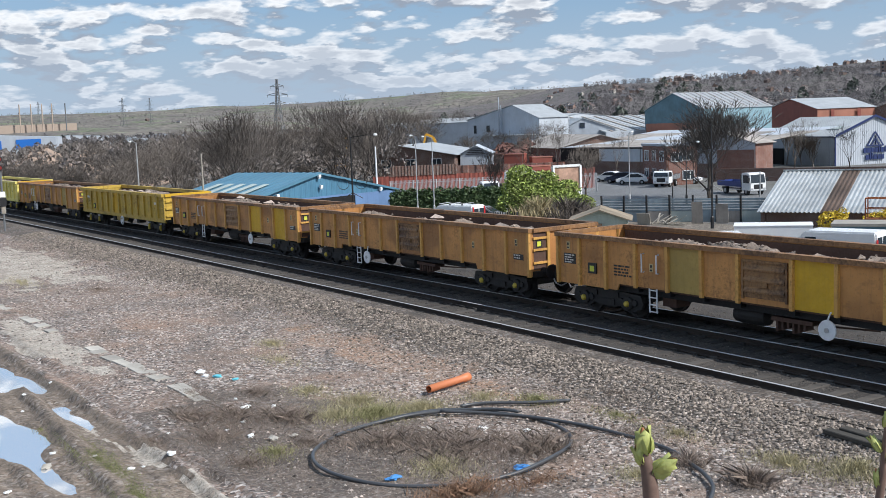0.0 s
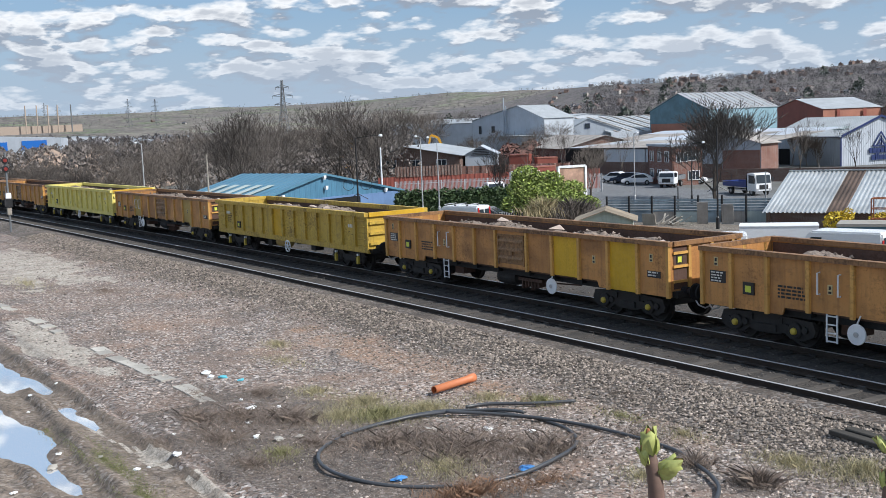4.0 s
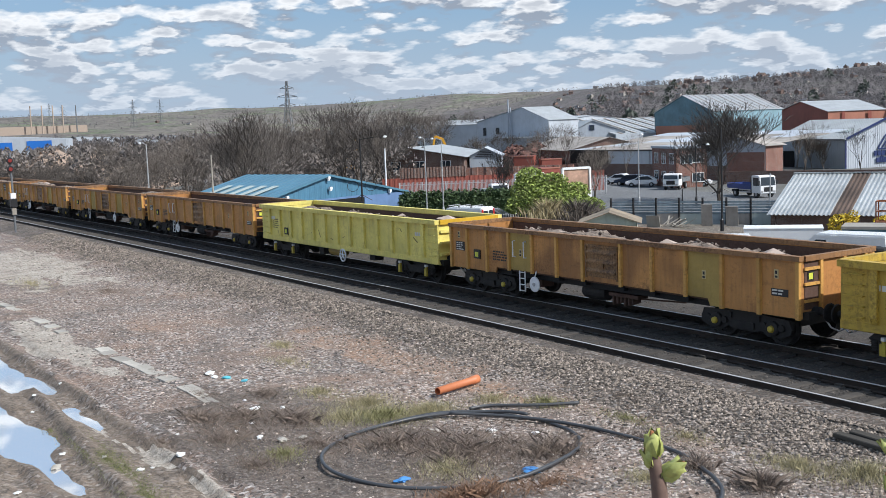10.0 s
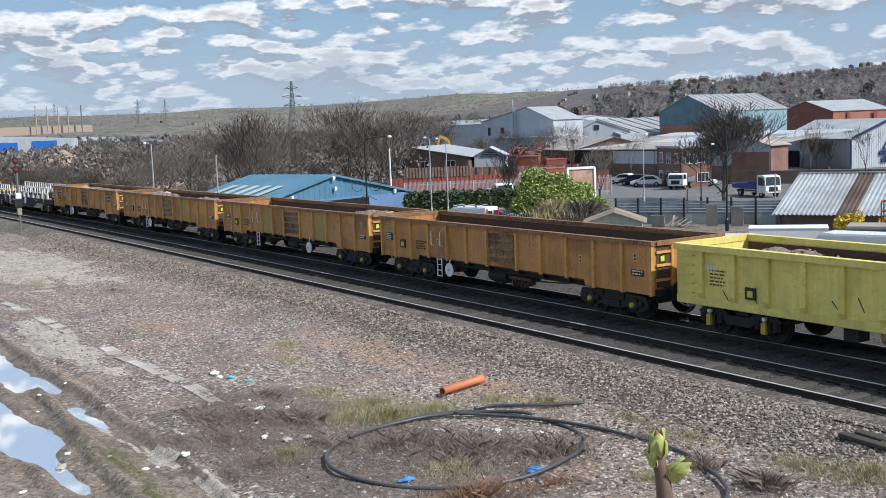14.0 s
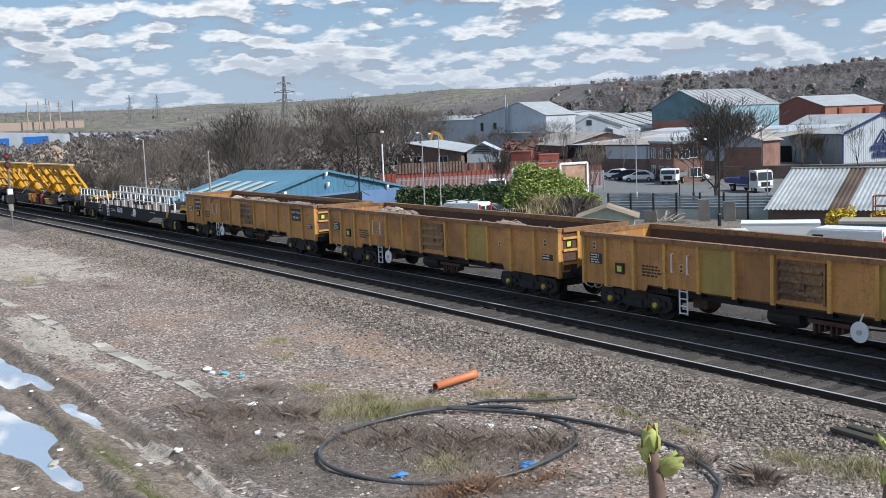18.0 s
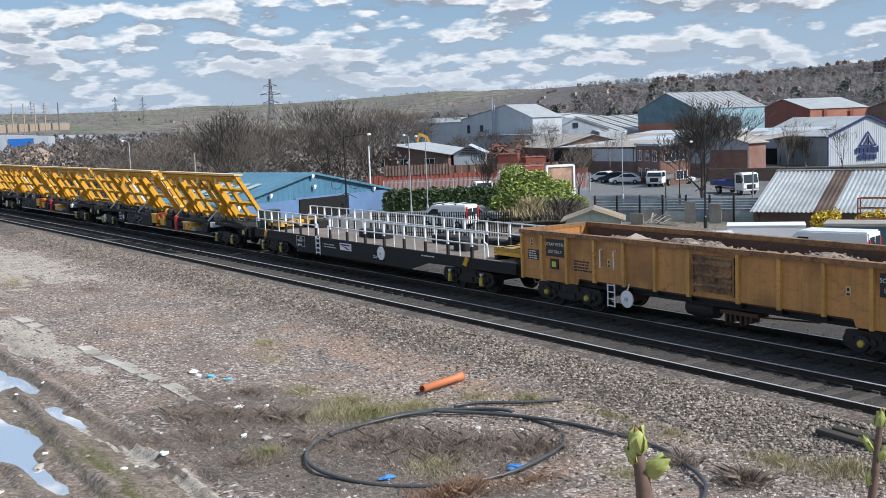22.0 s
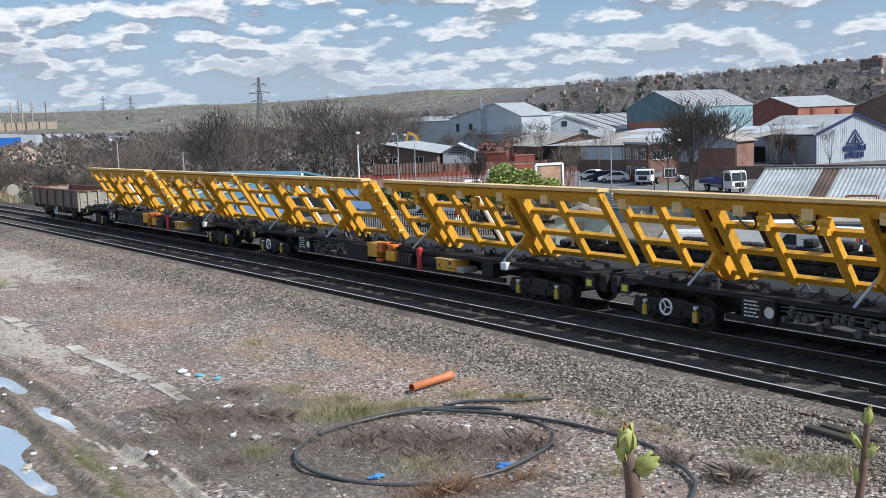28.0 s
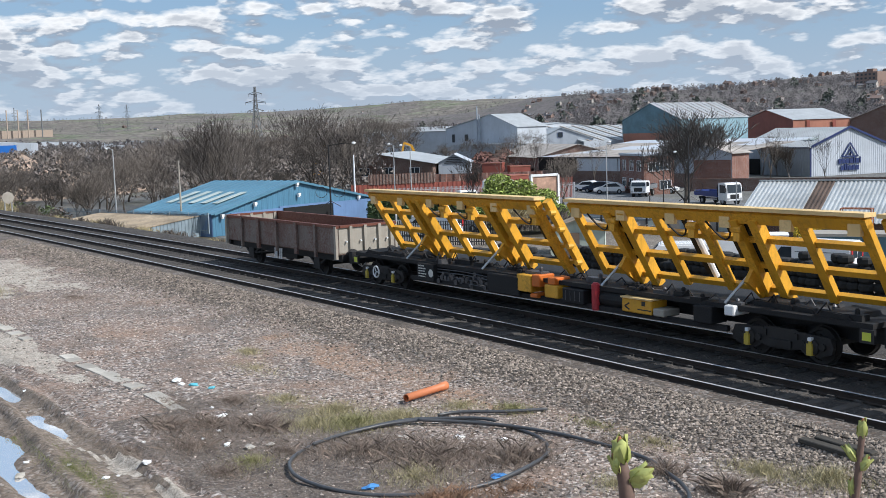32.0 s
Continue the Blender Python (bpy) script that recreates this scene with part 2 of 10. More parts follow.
def prism(bm, pts, axis, a, b, m=None):
    """A closed outline of 2D points, drawn out along an axis from a to b."""
    def at(p, q):
        v = {"x": (q, p[0], p[1]), "y": (p[0], q, p[1]), "z": (p[0], p[1], q)}[axis]
        return m @ Vector(v) if m is not None else v
    lo, hi = [bm.verts.new(at(p, a)) for p in pts], [bm.verts.new(at(p, b)) for p in pts]
    n = len(pts)
    for i in range(n):
        bm.faces.new((lo[i], lo[(i + 1) % n], hi[(i + 1) % n], hi[i]))
    bm.faces.new(lo[::-1]), bm.faces.new(hi)


def tube(bm, pts, r, sides=6, r2=None, caps=True):
    """A round bar along a line of points, tapering from r to r2."""
    pts = [Vector(p) for p in pts]
    rings, n = [], len(pts)
    for i, p in enumerate(pts):
        d = (pts[min(i + 1, n - 1)] - pts[max(i - 1, 0)]).normalized()
        a = d.cross(Vector((0, 0, 1)) if abs(d.z) < 0.9 else Vector((1, 0, 0))).normalized()
        c = d.cross(a)
        rr = r if r2 is None else r + (r2 - r) * i / max(n - 1, 1)
        rings.append([bm.verts.new(p + rr * (math.cos(2 * math.pi * k / sides) * a + math.sin(2 * math.pi * k / sides) * c)) for k in range(sides)])
    for s, t in zip(rings, rings[1:]):
        for k in range(sides):
            bm.faces.new((s[k], s[(k + 1) % sides], t[(k + 1) % sides], t[k]))
    if caps:
        bm.faces.new(rings[0][::-1]), bm.faces.new(rings[-1])


def lathe(bm, prof, axis="y", centre=(0, 0, 0), sides=20):
    """A turned shape from (radius, along) pairs about an axis."""
    rings = []
    cx, cy, cz = centre
    for r, h in prof:
        ring = []
        for k in range(sides):
            a = 2 * math.pi * k / sides
            u, v = r * math.cos(a), r * math.sin(a)
            co = {"x": (cx + h, cy + u, cz + v), "y": (cx + u, cy + h, cz + v), "z": (cx + u, cy + v, cz + h)}[axis]
            ring.append(bm.verts.new(co))
        rings.append(ring)
    for s, t in zip(rings, rings[1:]):
        for k in range(sides):
            bm.faces.new((s[k], s[(k + 1) % sides], t[(k + 1) % sides], t[k]))
    bm.faces.new(rings[0][::-1]), bm.faces.new(rings[-1])


def bar(bm, p, q, w, d, up=(0, 0, 1)):
    """A rectangular bar from p to q, w wide and d deep."""
    p, q = Vector(p), Vector(q)
    a = (q - p).normalized()
    s = a.cross(Vector(up))
    if s.length < 1e-4:
        s = a.cross(Vector((1, 0, 0)))
    s.normalize()
    u = s.cross(a)
    vs = [bm.verts.new(e + s * i * w / 2 + u * j * d / 2) for e in (p, q) for i in (-1, 1) for j in (-1, 1)]
    for f in ((0, 1, 3, 2), (4, 6, 7, 5), (0, 4, 5, 1), (2, 3, 7, 6), (0, 2, 6, 4), (1, 5, 7, 3)):
        bm.faces.new([vs[i] for i in f])


def mesh_of(name, bm, material, smooth=False):
    bmesh.ops.recalc_face_normals(bm, faces=bm.faces)
    me = bpy.data.meshes.new(name)
    bm.to_mesh(me)
    bm.free()
    me.materials.append(material)
    if smooth:
        me.shade_smooth()
    return me


def part(name, bm, material, parent, label="", smooth=False):
    ob = new(name, bm if isinstance(bm, bpy.types.Mesh) else mesh_of(name, bm, material, smooth))
    ob.parent = parent
    if label:
        tagged(ob, label)
    return ob


def thing(name, label, category, group="", m=None, kind=""):
    ob = new(name)
    ob.empty_display_size = 0.2
    if m is not None:
        ob.matrix_world = m
    return tagged(ob, label, category, group, kind)


def shape(*boxes):
    bm = bmesh.new()
    for b in boxes:
        box(bm, *b)
    return bm

# ---- the lie of the land ----
GAUGE, RAIL_A, TRACK_B, CURVE = 1.505, 18.172, 3.995, -0.000375   # near rail of the near track; centre of the far track from it
LOW = -3.6      # the industrial estate lies below the railway


def line_y(x, off=0.0):
    """The y of a line that runs along the railway, off metres behind the near rail."""
    u = min(max(x + 30, -300), 80)
    return RAIL_A + off + CURVE / 2 * u * u + CURVE * u * (x + 30 - u)


def line_turn(x):
    return math.atan(CURVE * min(max(x + 30, -300), 80))


RIDGE = ((100, 2.35), (125, 2.02), (129, 1.80), (132, 1.58), (135, 1.50), (140, 1.46), (146.5, 1.44), (148, 1.36), (152, 1.14), (158, 1.08), (165, 0.98), (172, 1.0), (190, 1.2))


def ridge_elev(az):
    for (a, p), (b, q) in zip(RIDGE, RIDGE[1:]):
        if az <= b:
            return p + (q - p) * (max(az, a) - a) / (b - a)
    return RIDGE[-1][1]


def smooth(a, b, x):
    t = min(max((x - a) / (b - a), 0), 1)
    return t * t * (3 - 2 * t)


# wheel ruts of the dirt lane: y of the steep far edge at x = -25, its drift with x, width, depth
LANE = ((5.74, -0.057, 1.4, -0.17), (6.72, 0.0, 0.95, -0.14), (4.34, 0.0, 1.0, -0.10), (7.22, -0.02, 0.4, -0.07))
# shores of the puddles that stand in the ruts
POOLS = (
    ((-37, 5.3), (-36, 6.5), (-30.4, 6.42), (-29.5, 6.68), (-28.2, 6.70), (-27.7, 6.38), (-28.3, 6.1), (-28.6, 5.6)),
    ((-26.4, 6.15), (-26.2, 6.52), (-25.1, 6.53), (-24.2, 6.62), (-23.3, 6.40), (-24.3, 6.2), (-25.0, 6.06)),
    ((-30.5, 4.4), (-29, 5.3), (-26.3, 5.2), (-25.2, 5.25), (-24.6, 5.5), (-23.1, 5.43), (-22.4, 5.1), (-21.6, 5.0), (-20.2, 5.05), (-19.4, 5.0), (-19.6, 4.74), (-20.5, 4.58), (-21.4, 4.6), (-21.9, 4.36), (-22.6, 4.2), (-26, 3.9)),
)
WATER_Z = -0.58


def in_pool(x, y):
    """Metres inside the nearest shore; negative outside."""
    x += 0.22 * noise.noise((x * 1.4, y * 2.5, 11)) + 0.12 * noise.noise((x * 4, y * 7, 12))
    y += 0.09 * noise.noise((x * 1.6, y * 3.0, 13)) + 0.05 * noise.noise((x * 5, y * 8, 14))
    best = -9.0
    for pool in POOLS:
        inside, near = False, 9.0
        for (ax, ay), (bx, by) in zip(pool, pool[1:] + pool[:1]):
            if (ay > y) != (by > y) and x < ax + (y - ay) * (bx - ax) / (by - ay):
                inside = not inside
            t = min(max(((x - ax) * (bx - ax) + (y - ay) * (by - ay)) / ((bx - ax) ** 2 + (by - ay) ** 2), 0), 1)
            near = min(near, math.hypot(x - ax - t * (bx - ax), y - ay - t * (by - ay)))
        best = max(best, near if inside else -near)
    return best


def land(x, y):
    v = y - line_y(x)
    r = math.hypot(x, y)
    if v < -1.0:
        z = -0.42 + 0.05 * noise.noise((x * 0.35, y * 0.35, 0)) + 0.025 * noise.noise((x * 1.3, y * 1.3, 5))
        if y < 9:
            for ry, drift, wd, dep in LANE:
                edge = ry + drift * min(max(x + 25, -12), 9) + 0.10 * noise.noise((x * 0.22, ry, 2)) + 0.05 * noise.noise((x * 1.1, ry, 2))
                e = edge - y
                z += dep * (0.8 + 0.5 * noise.noise((x * 0.9, y * 2.0, 8)) + 0.4 * noise.noise((x * 2.6, y * 4.0, 8))) * smooth(-0.03, 0.09, e) * smooth(wd, wd * 0.35, e)
                z -= dep * 0.7 * math.exp(-((e + 0.14) / 0.11) ** 2) * max(0, noise.noise((x * 0.9, ry, 5)) + 0.45)
            if -42 < x < -15 and 3 < y < 7.6:
                z = max(z, WATER_Z + 0.012 + 0.01 * noise.noise((x * 3, y * 5, 21)))
                z += (-0.66 - z) * smooth(-0.05, 0.22, in_pool(x, y))
        z += 0.28 * smooth(-3.4, -0.8, v)
        if r < 9:
            z = max(z, -0.42)
        return z
    z = -0.13 - 0.05 * smooth(-0.10, 0.06, v)
    if v > 6.6:
        z = -0.185 + (LOW + 0.185) * smooth(6.6, 17, v) + 0.12 * noise.noise((x * 0.3, y * 0.3, 3)) * smooth(7, 10, v) * smooth(40, 18, v)
    if r > 450 and y > 0 and x < 300:
        az = math.degrees(math.atan2(y, x))
        far = 3000 if az > 150 else 1500 + 1500 * smooth(136, 150, az)
        top = EYE[2] + far * math.tan(math.radians(ridge_elev(az)))
        t = smooth(450, far, r)
        z = LOW + (top - LOW) * t * (0.35 + 0.65 * t)
        z += (12 * noise.noise((x * 0.004, y * 0.004, 1)) + 4 * noise.noise((x * 0.015, y * 0.015, 1))) * smooth(500, 1300, r) * smooth(far * 1.02, far * 0.8, r)
        if r > far:
            z = top - (r - far) * 0.02
    return z


def ground_material(name, cols, scales, bumpy=0.5, dist=0.03, specks=None, pebble=0.0, stony=1.0):
    """Broad patches of two colours, a third in stains, and fine grit."""
    m, nt, b = base_mat(name, 0.92)
    a = nnoise(nt, scales[0], 5, 0.62)
    s = nnoise(nt, scales[0] * 2.7, 5, 0.65, shift=(9, 4, 0))
    g1, g2 = nnoise(nt, scales[1], 3, 0.7), nnoise(nt, scales[1] * 3.1, 2, 0.7)
    c = nmix(nt, nramp(nt, a, 0.38, 0.62), cols[0], cols[1])
    c = nmix(nt, nramp(nt, s, 0.5, 0.68), c, cols[2])
    grit = nramp(nt, nmath(nt, "ADD", nmath(nt, "MULTIPLY", g1, 0.5), nmath(nt, "MULTIPLY", g2, 0.5)), 0.36, 0.64, 0.35, 1.65)
    cc = nt.nodes.new("ShaderNodeCombineXYZ")
    for i in range(3):
        nt.links.new(grit, cc.inputs[i])
    c = nmix(nt, 1.0, c, cc.outputs[0], "MULTIPLY")
    if specks:
        c = nmix(nt, nramp(nt, g2, 0.62, 0.68), c, specks)
    if pebble:
        # single stones, each with its own tone, thicker in some patches than in others
        tc = nt.nodes.new("ShaderNodeTexCoord")
        v = nt.nodes.new("ShaderNodeTexVoronoi")
        v.inputs["Scale"].default_value = pebble
        nt.links.new(tc.outputs["Object"], v.inputs["Vector"])
        sp = nt.nodes.new("ShaderNodeSeparateColor")
        nt.links.new(v.outputs["Color"], sp.inputs[0])
        tone = nmath(nt, "POWER", sp.outputs[0], 2.2)
        stone = nmix(nt, tone, (0.032, 0.027, 0.025), (0.72, 0.66, 0.61))
        stone = nmix(nt, nramp(nt, sp.outputs[1], 0.55, 0.9, 0, 0.6), stone, (0.33, 0.21, 0.15))
        thick = nmath(nt, "MULTIPLY", nramp(nt, nnoise(nt, 0.5, 4, 0.65, shift=(3, 8, 0)), 0.36, 0.56, 0.12, 1.0), nramp(nt, sp.outputs[2], 0.15, 0.5, 0.25, 0.85))
        c = nmix(nt, nmath(nt, "MULTIPLY", thick, stony, clamp=True), c, stone)
    nt.links.new(c, b.inputs["Base Color"])
    bump(nt, b, g1, bumpy, dist)
    return m


YARD = ground_material("yard_dirt", ((0.14, 0.113, 0.097), (0.265, 0.175, 0.125), (0.10, 0.087, 0.078)), (0.30, 9.0), 0.9, 0.05, (0.5, 0.47, 0.44), 15.0)
BALLAST = ground_material("ballast_bed", ((0.075, 0.062, 0.05), (0.10, 0.08, 0.065), (0.045, 0.04, 0.035)), (0.5, 14.0), 1.0, 0.05, None, 17.0, 0.55)
BALLAST_DARK = ground_material("oily_ballast", ((0.045, 0.04, 0.036), (0.07, 0.06, 0.052), (0.03, 0.028, 0.026)), (0.6, 14.0), 1.0, 0.05)
BANK = ground_material("rough_grass_bank", ((0.07, 0.062, 0.04), (0.09, 0.075, 0.05), (0.05, 0.046, 0.028)), (0.4, 6.0), 0.7, 0.06)
ESTATE = ground_material("estate_yard", ((0.12, 0.12, 0.117), (0.15, 0.148, 0.138), (0.105, 0.105, 0.08)), (0.05, 3.0), 0.3, 0.02)
FIELDS = ground_material("far_country", ((0.125, 0.11, 0.10), (0.17, 0.15, 0.125), (0.13, 0.16, 0.085)), (0.0045, 0.05), 0.2, 0.5)


TOWN = ground_material("winter_gardens", ((0.105, 0.092, 0.09), (0.13, 0.115, 0.11), (0.095, 0.098, 0.078)), (0.012, 0.15), 0.2, 0.5)
SANDY = ground_material("pale_dusty_concrete", ((0.44, 0.40, 0.34), (0.36, 0.32, 0.27), (0.22, 0.185, 0.15)), (0.6, 10.0), 0.4, 0.02, None, 12.0, 0.3)
SOIL = ground_material("dark_scrubby_soil", ((0.098, 0.078, 0.064), (0.135, 0.104, 0.083), (0.066, 0.053, 0.045)), (0.7, 9.0), 0.9, 0.05, (0.36, 0.33, 0.30), 17.0, 0.3)
STAINED = ground_material("iron_stained_gravel", ((0.24, 0.15, 0.10), (0.31, 0.19, 0.12), (0.17, 0.12, 0.09)), (0.8, 9.0), 0.9, 0.05, (0.5, 0.45, 0.40), 16.0, 0.6)
WASTE = ground_material("waste_ground", ((0.13, 0.112, 0.092), (0.175, 0.15, 0.12), (0.095, 0.09, 0.065)), (0.25, 5.0), 0.7, 0.06, (0.32, 0.30, 0.27), 6.0, 0.3)
MUD = ground_material("drying_mud", ((0.15, 0.116, 0.088), (0.20, 0.158, 0.12), (0.085, 0.066, 0.05)), (0.6, 7.0), 0.8, 0.05, None, 13.0, 0.35)


def steps(a, b, n):
    return [a + (b - a) * i / n for i in range(n)]


def make_ground():
    xs = [-4600, -4200] + steps(-3800, -1400, 40) + steps(-1400, -420, 28) + steps(-420, -130, 28) + steps(-130, -62, 34) + steps(-62, -8, 135) + steps(-8, 40, 16) + [40, 90, 200, 400, 800, 1500]
    vs = [-1500, -700, -300, -120, -60, -38] + steps(-30, -19, 8) + steps(-19, -9, 125) + steps(-9, -3, 20) + steps(-3, -0.9, 9) + [-0.9, -0.14, 0.1, 1.4, 2.6, 4.0, 5.4, 6.6] + steps(7.2, 20, 14) + steps(20, 60, 10) + steps(60, 420, 30) + steps(420, 1400, 30) + steps(1400, 3800, 42) + [3800, 4300]
    verts, faces, idx = [], [], []
    for x in xs:
        for v in vs:
            y = line_y(x) + v
            verts.append((x, y, land(x, y)))
    n = len(vs)
    for i in range(len(xs) - 1):
        for j in range(n - 1):
            faces.append((i * n + j, (i + 1) * n + j, (i + 1) * n + j + 1, i * n + j + 1))
            vm, r = (vs[j] + vs[j + 1]) / 2, math.hypot(xs[i], vs[j] + 18)
            xm = (xs[i] + xs[i + 1]) / 2
            ym = line_y(xm) + vm
            edge = -2.6 + 0.7 * noise.noise((xm * 0.8, vm, 3)) + 0.5 * noise.noise((xm * 0.15, 0, 3))
            wob = noise.noise((xm * 0.7, ym * 0.9, 4))
            pale = abs(ym - 6.5 - 0.07 * (xm + 21) - 0.15 * wob) < 0.10 + 0.22 * wob + 0.22 * noise.noise((xm * 3, ym * 9, 6)) and -24 < xm < -14 or ((xm + 34) / 7) ** 2 + ((ym - 7.9) / 1.0) ** 2 < 0.45 + 0.8 * wob or ((xm + 57) / 10.5) ** 2 + ((ym - 12) / 2.8) ** 2 < 0.9 + 0.9 * wob
            soil = ((xm + 18.5) / 6.2) ** 2 + ((ym - 9.4) / 2.6) ** 2 < 0.8 + 0.7 * wob and ym > 6.9
            stain = ((xm + 25) / 8) ** 2 + ((vm + 3.6) / 1.1) ** 2 < 0.5 + 0.9 * wob
            mud = ym < 6.85 + 0.2 * wob
            idx.append((6 if pale and vm < -2 else 7 if mud and r < 80 else 9 if soil else 10 if stain else 0) if vm < edge else 1 if vm < -0.25 else 2 if vm < 8.2 + 0.8 * noise.noise((xm * 0.5, 0, 9)) else 3 if vm < 24 else 11 if vm < 52 and -76 < xm < -20 else 4 if r < 420 else 8 if math.degrees(math.atan2(ym, xm)) < 147 and r < 1700 else 5)
    me = bpy.data.meshes.new("ground")
    me.from_pydata(verts, [], faces)
    for m in (YARD, BALLAST, BALLAST_DARK, BANK, ESTATE, FIELDS, SANDY, MUD, TOWN, SOIL, STAINED, WASTE):
        me.materials.append(m)
    me.polygons.foreach_set("material_index", idx)
    me.shade_smooth()
    tagged(new("ground", me), "stony brown yard, dark ballast, grassy bank and distant hills", "ground", kind="structure")


make_ground()


# ---- railway track ----
RAIL_X = steps(-330, 40, 148) + [40]


def rail_mesh(off):
    """A flat-bottomed rail: foot, web and polished head, its top at z = 0."""
    prof = ((-0.07, -0.155), (0.07, -0.155), (0.07, -0.143), (0.012, -0.12), (0.012, -0.045), (0.036, -0.035), (0.036, -0.003), (0.034, 0.0), (-0.034, 0.0), (-0.036, -0.003), (-0.036, -0.035), (-0.012, -0.045), (-0.012, -0.12), (-0.07, -0.143))
    verts, faces, idx, n = [], [], [], len(prof)
    for x in RAIL_X:
        for u, z in prof:
            verts.append((x, line_y(x, off) + u, z))
    for i in range(len(RAIL_X) - 1):
        for k in range(n):
            k2 = (k + 1) % n
            faces.append((i * n + k, i * n + k2, (i + 1) * n + k2, (i + 1) * n + k))
            idx.append(1 if k in (6, 7, 8) else 0)
    me = bpy.data.meshes.new("rail")
    me.from_pydata(verts, [], faces)
    me.materials.append(RAIL_SIDE), me.materials.append(RAIL_HEAD)
    me.polygons.foreach_set("material_index", idx)
    me.update()
    return me


def sleeper_mesh(mat):
    bm = bmesh.new()
    pts = [(-0.13, -0.30), (0.13, -0.30), (0.13, -0.175), (0.10, -0.158), (-0.10, -0.158), (-0.13, -0.175)]
    prism(bm, pts, "y", -1.27, 1.27)
    for s in (-1, 1):
        for q in (-0.1, 0.1):
            box(bm, -0.09, 0.09, s * GAUGE / 2 + q - 0.035, s * GAUGE / 2 + q + 0.035, -0.16, -0.115)
    return mesh_of("sleeper", bm, mat)


def make_track(label, off, mat):
    t = thing("railway_track", label, "railway track", "two running lines", kind="structure")
    for d in (-GAUGE / 2, GAUGE / 2):
        part("rail", rail_mesh(off + d), None, t)
    me = sleeper_mesh(mat)
    for i in range(290):
        x = 14 - i * 0.655
        s = part("sleeper", me, None, t)
        s.matrix_world = pose(x, line_y(x, off), 0.008 * noise.noise((x * 3, off, 0)), 0, 0, math.degrees(line_turn(x)) + 0.8 * noise.noise((x, off, 4)))


make_track("near railway line with polished rails on weathered sleepers", GAUGE / 2, SLEEPER)
make_track("far railway line with dark oily sleepers under the train", TRACK_B, SLEEPER_DARK)

# ---- the train: poses along the far line ----
TRAVEL = (0.590, -2.148, -0.835, 1.474, 13.566, 110.836, -0.019)   # metres gone, a polynomial in (t - 16) / 16


def gone(t):
    u, s = (t - 16) / 16, 0.0
    for c in TRAVEL:
        s = s * u + c
    return s - 0.45 * max(0.0, 1 - t / 4.0)


def train_rows(centre):
    rows = []
    for i in range(33):
        x = centre + gone(i)
        rows.append((float(i), pose(x, line_y(x, TRACK_B), 0, 0, 0, math.degrees(line_turn(x)))))
    return rows


TRAIN = []      # (thing, its place in the train)


def rolling(name, label, category, centre, group=""):
    ob = thing(name, label, category, group)
    TRAIN.append((ob, centre))
    return ob


WHEELS = []


def wheelset_mesh():
    bm = bmesh.new()
    tube(bm, [(0, -1.02, 0), (0, 1.02, 0)], 0.075, 10)
    for s in (-1, 1):
        y = s * 0.75
        lathe(bm, [(0.10, -0.09), (0.11, -0.02), (0.36, 0.0), (0.36, -0.05), (0.43, -0.06), (0.44, 0.06), (0.47, 0.07), (0.47, 0.095), (0.40, 0.10), (0.36, 0.05), (0.12, 0.04), (0.10, 0.08)], "y", (0, y, 0), 22)
        for k in range(3):
            a = 2 * math.pi * k / 3
            lathe(bm, [(0.035, -0.065), (0.035, -0.02)], "y", (0.24 * math.cos(a), y, 0.24 * math.sin(a)), 6)
    return mesh_of("wheelset", bm, BOGIE_MAT)


WHEELSET = wheelset_mesh()
CAP = bmesh.new()
lathe(CAP, [(0.075, 0.05), (0.09, 0.0), (0.08, -0.05), (0.05, -0.07), (0.02, -0.075)], "y", (0, 0, 0), 14)
CAP = mesh_of("axle_cap", CAP, YELLOW_CAP)
DARKCAP = bmesh.new()
lathe(DARKCAP, [(0.13, 0.05), (0.135, 0.0), (0.12, -0.05), (0.05, -0.07)], "y", (0, 0, 0), 12)
DARKCAP = mesh_of("axle_cap", DARKCAP, BOGIE_MAT)
DAMPER = shape((-0.07, 0.07, -0.06, 0.06, -0.17, 0.10), (-0.03, 0.03, -0.04, 0.04, 0.10, 0.22))
DAMPER = mesh_of("axle_box_cover", DAMPER, YELLOW_CAP)
TIPMESH = mesh_of("damper_tip", shape((-0.045, 0.045, -0.05, 0.05, 0.16, 0.24)), WHITE_PAINT)


